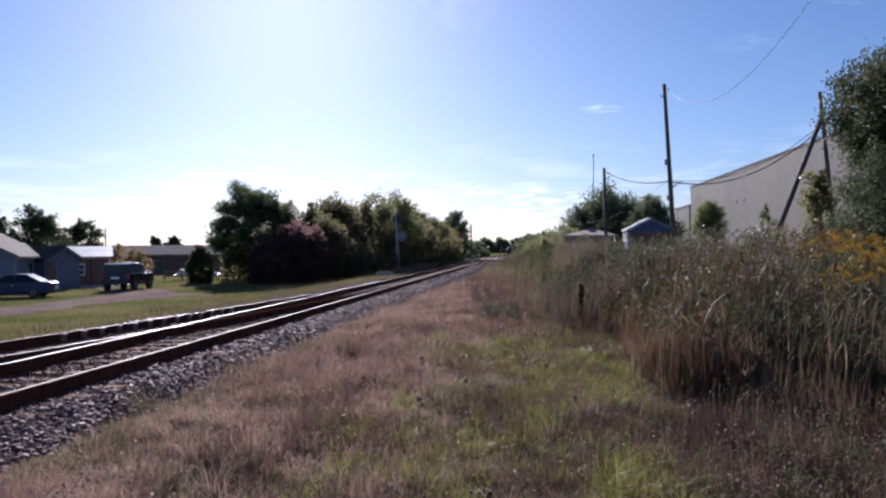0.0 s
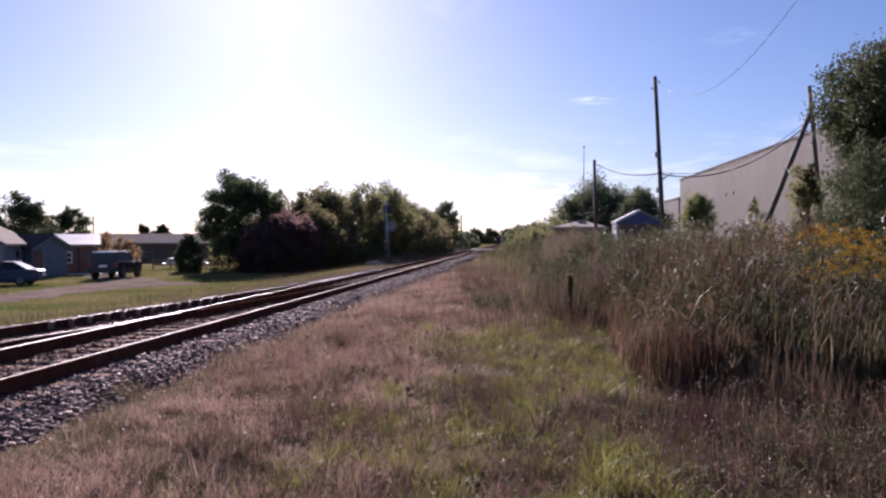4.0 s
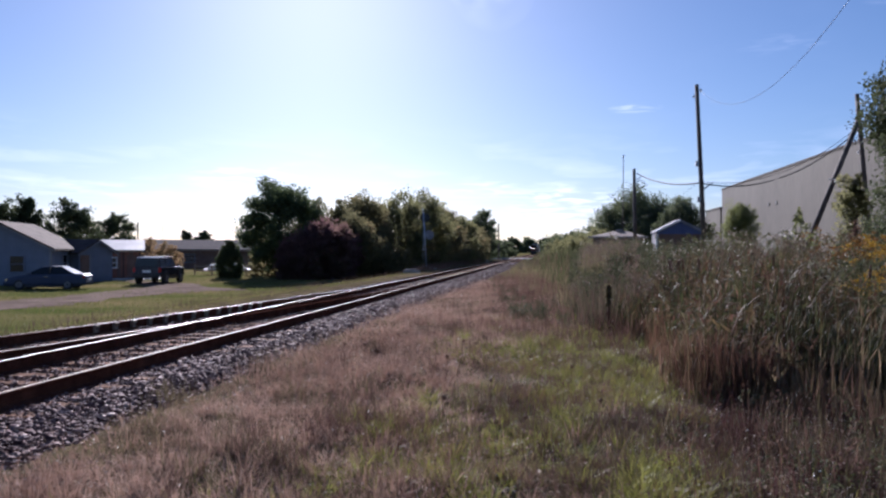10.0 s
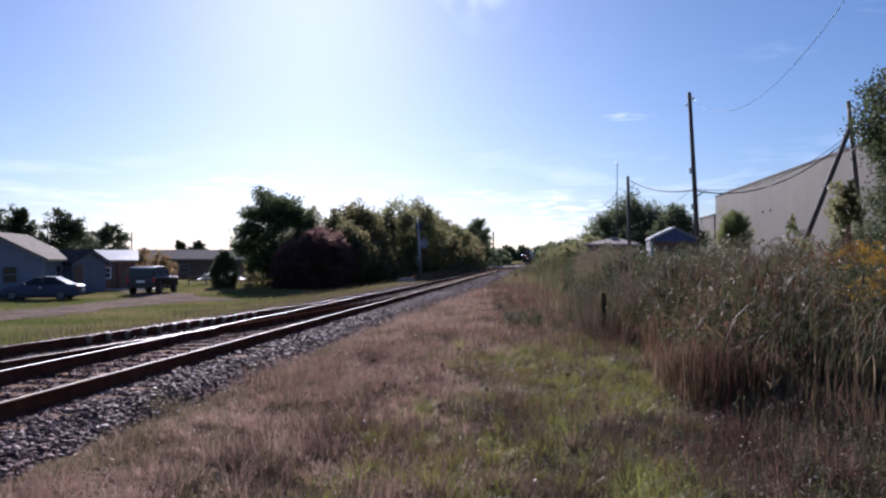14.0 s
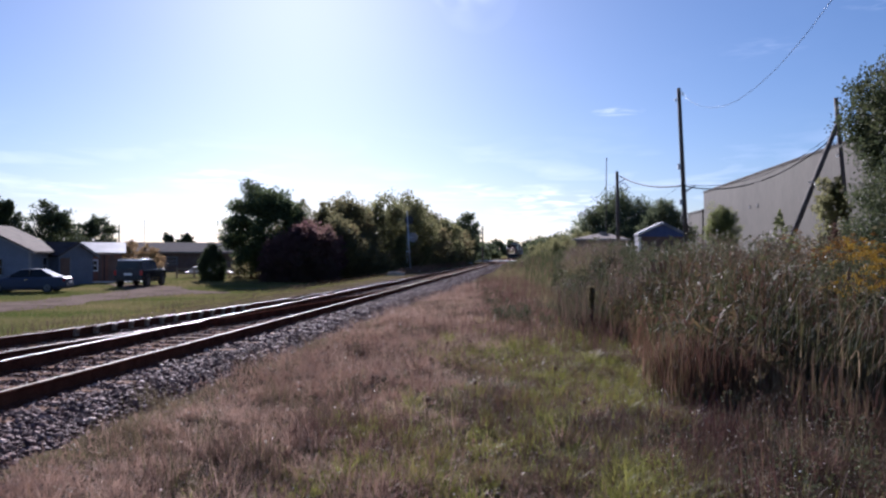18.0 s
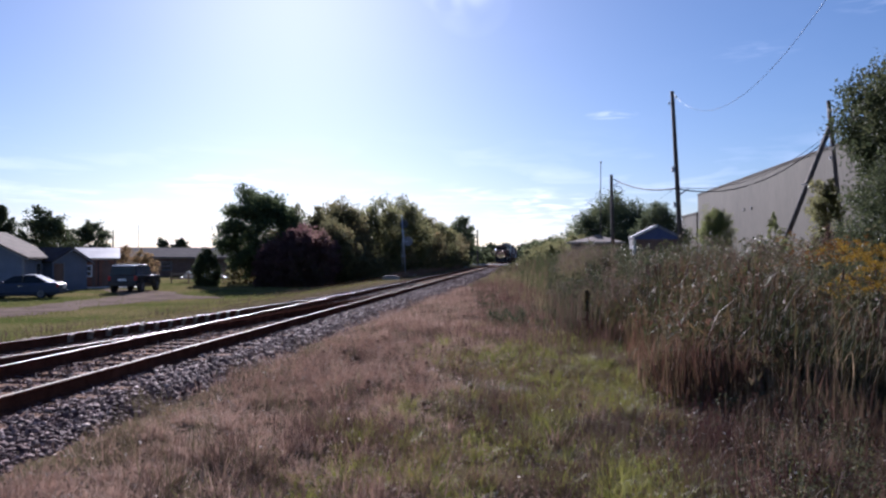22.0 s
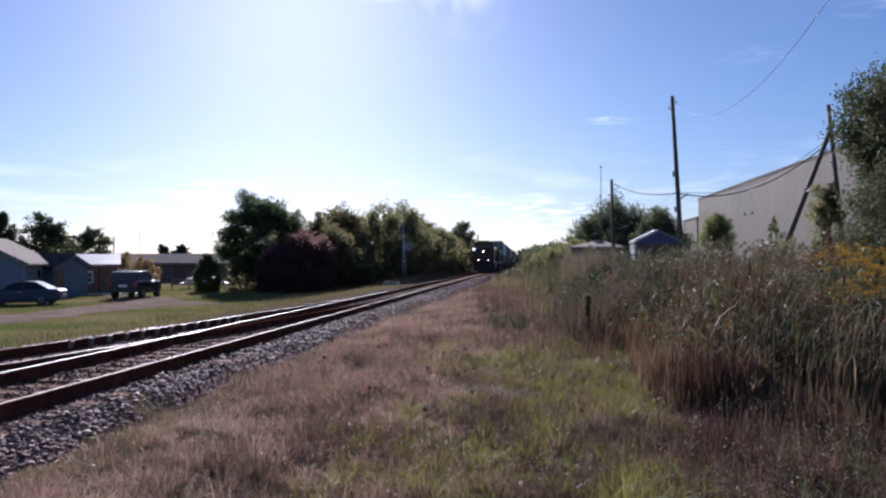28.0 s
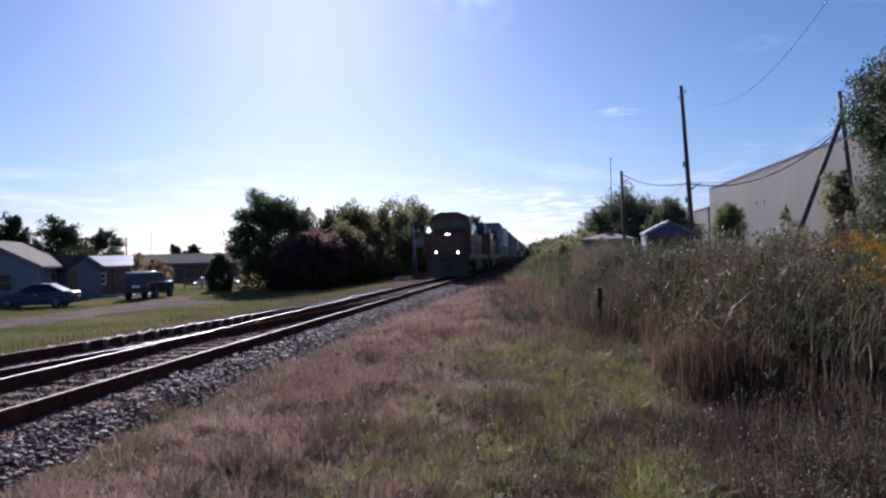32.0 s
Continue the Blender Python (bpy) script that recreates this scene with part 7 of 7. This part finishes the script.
def locomotive(back, lit):
    """Front at local y = 0, facing down the line towards the viewer."""
    root = rolling("locomotive", back, "orange and black six-axle diesel freight locomotive" + (" with headlights on" if lit else " coupled behind the first"), "locomotive", "locomotives of the train")
    Ln = 22.3
    part("underframe", box(-1.5, 1.5, 0.7, Ln - 0.6, 1.22, 1.62, 0.04), M_black, root)
    part("side_sill_stripe", box(-1.515, 1.515, 1.0, Ln - 0.8, 1.5, 1.585), M_yellow, root, "yellow sill stripe")
    part("pilot", prism([(0.55, 0.12), (0.75, 0.12), (0.95, 1.25), (0.6, 1.25)], -1.4, 1.4, "x", 0.02), M_black, root, "black snow plough pilot")
    part("anticlimber", box(-1.25, 1.25, 0.42, 0.72, 1.3, 1.62, 0.03), M_black, root)
    part("coupler", box(-0.14, 0.14, 0.0, 0.7, 0.75, 1.02, 0.04), M_truck, root)
    part("rear_coupler", box(-0.14, 0.14, Ln - 0.65, Ln, 0.75, 1.02, 0.04), M_truck, root)
    # nose
    nose = part("nose", prism([(1.05, 1.62), (1.05, 2.95), (1.2, 3.2), (1.9, 3.42), (2.6, 3.42), (2.6, 1.62)], -1.12, 1.12, "x", 0.06), M_orange, root, "blunt orange nose")
    part("nose_stripe", box(-1.0, 1.0, 1.03, 1.06, 2.2, 2.32), M_dkgreen, nose, "dark nose stripe")
    part("nose_door", box(-1.02, -0.5, 1.02, 1.06, 1.66, 2.15, 0.01), M_orange, nose)
    # cab
    cab = part("cab", prism([(-1.52, 1.62), (1.52, 1.62), (1.52, 3.75), (1.28, 4.35), (0.6, 4.58), (-0.6, 4.58), (-1.28, 4.35), (-1.52, 3.75)], 2.3, 5.2, "y", 0.05), M_orange, root, "orange crew cab")
    part("cab_roof", prism([(-1.36, 4.3), (-0.64, 4.6), (0.64, 4.6), (1.36, 4.3), (1.36, 4.36), (0.64, 4.67), (-0.64, 4.67), (-1.36, 4.36)], 2.2, 5.3, "y"), M_dkgreen, cab, "dark cab roof")
    for s in (-1, 1):
        part("windscreen", box(min(s * 0.12, s * 1.2), max(s * 0.12, s * 1.2), 2.27, 2.31, 3.5, 4.1, 0.02), M_glass, cab)
        part("side_window", box(min(s * 1.5, s * 1.535), max(s * 1.5, s * 1.535), 3.0, 4.3, 3.1, 3.85, 0.01), M_glass, cab)
        part("number_board", box(min(s * 0.62, s * 1.18), max(s * 0.62, s * 1.18), 2.24, 2.28, 4.16, 4.36, 0.01), M_black, cab)
        part("mirror", box(min(s * 1.56, s * 1.82), max(s * 1.56, s * 1.82), 2.9, 2.94, 3.3, 3.75, 0.01), M_chrome, cab, "shiny wing mirror")
        for k, yy in enumerate((0.62, 0.9)):
            part("handrail_post", box(min(s * 1.36, s * 1.4), max(s * 1.36, s * 1.4), yy, yy + 0.04, 1.6, 2.6), M_dkgreen, root)
        part("handrail", box(min(s * 0.5, s * 1.4), max(s * 0.5, s * 1.4), 0.62, 0.66, 2.56, 2.6), M_dkgreen, root, "dark front handrail")
        for k in range(11):
            part("handrail_post", box(min(s * 1.46, s * 1.49), max(s * 1.46, s * 1.49), 6 + k * 1.45, 6.03 + k * 1.45, 1.62, 2.65), M_black, root)
        part("handrail", box(min(s * 1.46, s * 1.49), max(s * 1.46, s * 1.49), 6, 20.6, 2.62, 2.66), M_black, root, "black side handrail")
        for k in range(4):
            part("step", box(min(s * 1.05, s * 1.5), max(s * 1.05, s * 1.5), 0.75, 1.1, 0.35 + 0.3 * k, 0.39 + 0.3 * k), M_black, root)
    # hood, radiator, dynamic brake
    hood = part("hood", prism([(-0.95, 1.62), (0.95, 1.62), (0.95, 3.95), (0.7, 4.3), (-0.7, 4.3), (-0.95, 3.95)], 5.2, 21.2, "y", 0.04), M_orange, root, "orange engine hood")
    part("radiator_wing", prism([(-1.5, 3.65), (-0.9, 3.4), (0.9, 3.4), (1.5, 3.65), (1.45, 4.55), (-1.45, 4.55)], 16.6, 20.8, "y", 0.04), M_dkgreen, root, "dark overhanging radiator")
    part("brake_blister", prism([(-1.25, 3.3), (1.25, 3.3), (1.25, 4.3), (1.0, 4.5), (-1.0, 4.5), (-1.25, 4.3)], 5.25, 8.6, "y", 0.04), M_orange, root, "orange brake grid housing")
    part("exhaust", box(-0.4, 0.4, 11.6, 12.8, 4.28, 4.52, 0.03), M_black, root)
    part("horn", cyl(0.5, 9.4, 4.45, 0.08, 0.5, "y", 10, 0.04), M_galv, root)
    for s in (-1, 1):
        for k in range(10):
            part("hood_door", box(min(s * 0.95, s * 0.975), max(s * 0.95, s * 0.975), 8.8 + k * 0.78, 9.5 + k * 0.78, 1.75, 3.3, 0.008), M_orange, hood)
        for k in range(6):
            part("louvre", box(min(s * 1.44, s * 1.5), max(s * 1.44, s * 1.5), 16.9, 20.5, 3.72 + k * 0.12, 3.78 + k * 0.12), M_black, root)
    part("fuel_tank", prism([(-1.35, 0.45), (-1.1, 0.3), (1.1, 0.3), (1.35, 0.45), (1.4, 1.2), (-1.4, 1.2)], 8.2, 14.2, "y", 0.04), M_black, root, "black fuel tank")
    bogie(root, 4.3, (-1.85, 0, 1.85), 0.52, length=5.2)
    bogie(root, 18.0, (-1.85, 0, 1.85), 0.52, length=5.2)
    lamp = M_lamp if lit else M_glass
    for s in (-1, 1):
        part("ditch_light_housing", cyl(s * 0.75, 0.62, 1.79, 0.14, 0.2, "y", 16), M_black, root)
        part("ditch_light", ball(s * 0.75, 0.5, 1.79, 0.068, 0.04, 0.068, 2), lamp, root, "lit ditch light" if lit else "")
    part("headlight_housing", box(-0.32, 0.32, 0.98, 1.1, 2.92, 3.2, 0.03), M_black, nose)
    for s in (-1, 1):
        part("headlight", ball(s * 0.07, 0.97, 3.06, 0.056, 0.04, 0.056, 2), lamp, nose, "lit headlight" if lit else "")
    if lit:
        # added glowing panel in place of the wing mirror's glint
        part("glint_panel", prism([(-1.62, 3.25), (-1.3, 3.32), (-1.5, 3.66)], 2.18, 2.24, "y"), M_cabglint, cab, "glowing panel standing in for a bright glint at the cab")
    return root


locomotive(0, True)
locomotive(22.6, False)

SHADES = [((0.12, 0.12, 0.125), (0.17, 0.17, 0.175)), ((0.5, 0.5, 0.48), (0.62, 0.62, 0.6)), ((0.1, 0.045, 0.035), (0.14, 0.062, 0.045)), ((0.045, 0.055, 0.08), (0.065, 0.08, 0.11)), ((0.13, 0.105, 0.085), (0.18, 0.145, 0.12))]
M_box = [mat("container_paint", a, b, 0.55, 0.8, 10, 0.08) for a, b in SHADES]
M_well = mat("well_car_brown", (0.09, 0.05, 0.035), (0.16, 0.09, 0.06), 0.7, 1, 12, 0.15)
COLOUR_WORDS = ["grey", "white", "rust-red", "dark blue", "tan"]
PLAN = [(3, 0), (0, 1), (2, 3), (4, 0), (0, 2), (3, 1), (2, 0), (0, 4), (1, 2), (3, 0), (4, 2), (0, 1)]


def corrugated(x, y0, y1, z0, z1, s):
    """A ribbed container side."""
    bm = bmesh.new()
    n = int((y1 - y0) / 0.28)
    ys, xs = [], []
    for i in range(n):
        a = y0 + (y1 - y0) * i / n
        st = (y1 - y0) / n
        ys += [a, a + st * 0.35, a + st * 0.5, a + st * 0.85]
        xs += [x, x, x - s * 0.036, x - s * 0.036]
    ys.append(y1), xs.append(x)
    lo = [bm.verts.new((xx, yy, z0)) for xx, yy in zip(xs, ys)]
    hi = [bm.verts.new((xx, yy, z1)) for xx, yy in zip(xs, ys)]
    for i in range(len(ys) - 1):
        bm.faces.new((lo[i], lo[i + 1], hi[i + 1], hi[i]))
    return bm


def container(back, z, length, colour):
    root = rolling("shipping_container", back, COLOUR_WORDS[colour] + " ribbed steel shipping container stacked on the well car", "container", "containers of the train")
    root.location.z = RAIL_Z + z
    m, w, h = M_box[colour], 1.22, 2.8
    part("core", box(-w + 0.045, w - 0.045, 0.08, length - 0.08, 0.1, h - 0.05), m, root)
    part("roof", box(-w + 0.02, w - 0.02, 0.02, length - 0.02, h - 0.06, h - 0.005, 0.01), m, root)
    for s in (-1, 1):
        part("ribbed_side", corrugated(s * (w - 0.005), 0.1, length - 0.1, 0.12, h - 0.1, s), m, root)
        part("bottom_rail", box(min(s * (w - 0.06), s * w), max(s * (w - 0.06), s * w), 0, length, 0, 0.14), m, root)
        part("top_rail", box(min(s * (w - 0.06), s * w), max(s * (w - 0.06), s * w), 0, length, h - 0.1, h), m, root)
        for yy in (0.0, length - 0.14):
            part("corner_post", box(min(s * (w - 0.14), s * w), max(s * (w - 0.14), s * w), yy, yy + 0.14, 0, h, 0.01), m, root)
    for k in range(4):
        part("door_bar", box(-0.9 + k * 0.6 - 0.02, -0.9 + k * 0.6 + 0.02, 0.03, 0.07, 0.2, h - 0.2), M_galv, root)
    return root


def well_car(back):
    root = rolling("well_car", back, "brown steel container well car", "rail car", "well cars of the train")
    for s in (-1, 1):
        part("side_sill", prism([(2.4, 0.35), (17.6, 0.35), (18.4, 1.0), (19.6, 1.15), (19.6, 1.35), (0.4, 1.35), (0.4, 1.15), (1.6, 1.0)], s * 1.3, s * 1.45, "x"), M_well, root)
        for k in range(9):
            part("side_post", box(min(s * 1.45, s * 1.52), max(s * 1.45, s * 1.52), 3 + k * 1.7, 3.1 + k * 1.7, 0.38, 1.34), M_well, root)
    part("well_floor", box(-1.3, 1.3, 2.6, 17.4, 0.3, 0.36), M_well, root)
    for yy in (0.3, 17.7):
        part("end_platform", box(-1.3, 1.3, yy, yy + 2.0, 0.95, 1.2, 0.03), M_well, root)
    part("coupler", box(-0.12, 0.12, -0.3, 0.4, 0.75, 1.0, 0.03), M_truck, root)
    bogie(root, 1.3, (-0.85, 0.85), 0.45, length=2.6)
    bogie(root, 18.7, (-0.85, 0.85), 0.45, length=2.6)
    return root


first = None
for i, (lower, upper) in enumerate(PLAN):
    back = 45.6 + i * 20.3
    if first is None:
        first = well_car(back)
    else:
        c = copy_thing(first, pose(MID, 515 + back, RAIL_Z))
        TRAIN.append((c, back))
    container(back + 3.9, 0.36, 12.19, lower)
    container(back + 2.5 if upper == 1 else back + 3.9, 3.17, 14.6 if upper == 1 else 12.19, upper)


# ---- nearest ballast stones, one by one ----
stone_meshes = []
for k in range(6):
    form = bmesh.new()
    bmesh.ops.create_icosphere(form, subdivisions=1, radius=1)
    for v in form.verts:
        v.co *= random.uniform(0.65, 1.3)
    me = bpy.data.meshes.new("stone")
    form.to_mesh(me)
    form.free()
    me.materials.append(M_stone_single)
    stone_meshes.append(me)
for i in range(290):
    yy = 5.2 + 4.6 * random.random()
    xx = random.uniform(-5.1, -3.9)
    o = new("stone", stone_meshes[i % 6])
    o.parent = bed
    r = random.uniform(0.016, 0.036)
    o.location = (xx, yy, float(bed_height(xx, yy)) + random.uniform(0.015, 0.04))
    o.scale = (r * random.uniform(0.8, 1.3), r, r * random.uniform(0.55, 0.85))
    o.rotation_euler = (random.uniform(-0.4, 0.4), random.uniform(-0.4, 0.4), random.uniform(0, 6.28))


# ---- what moves ----
def motions():
    """The train comes down the line at a steady pace."""
    for ob, back in TRAIN:
        z = ob.location.z
        walk(ob, [(t, pose(MID, 51.0 + 14.5 * (32.0 - t) + back, z)) for t in (0.0, 4.0, 8.0, 12.0, 16.0, 20.0, 24.0, 28.0, 32.0)])


motions()
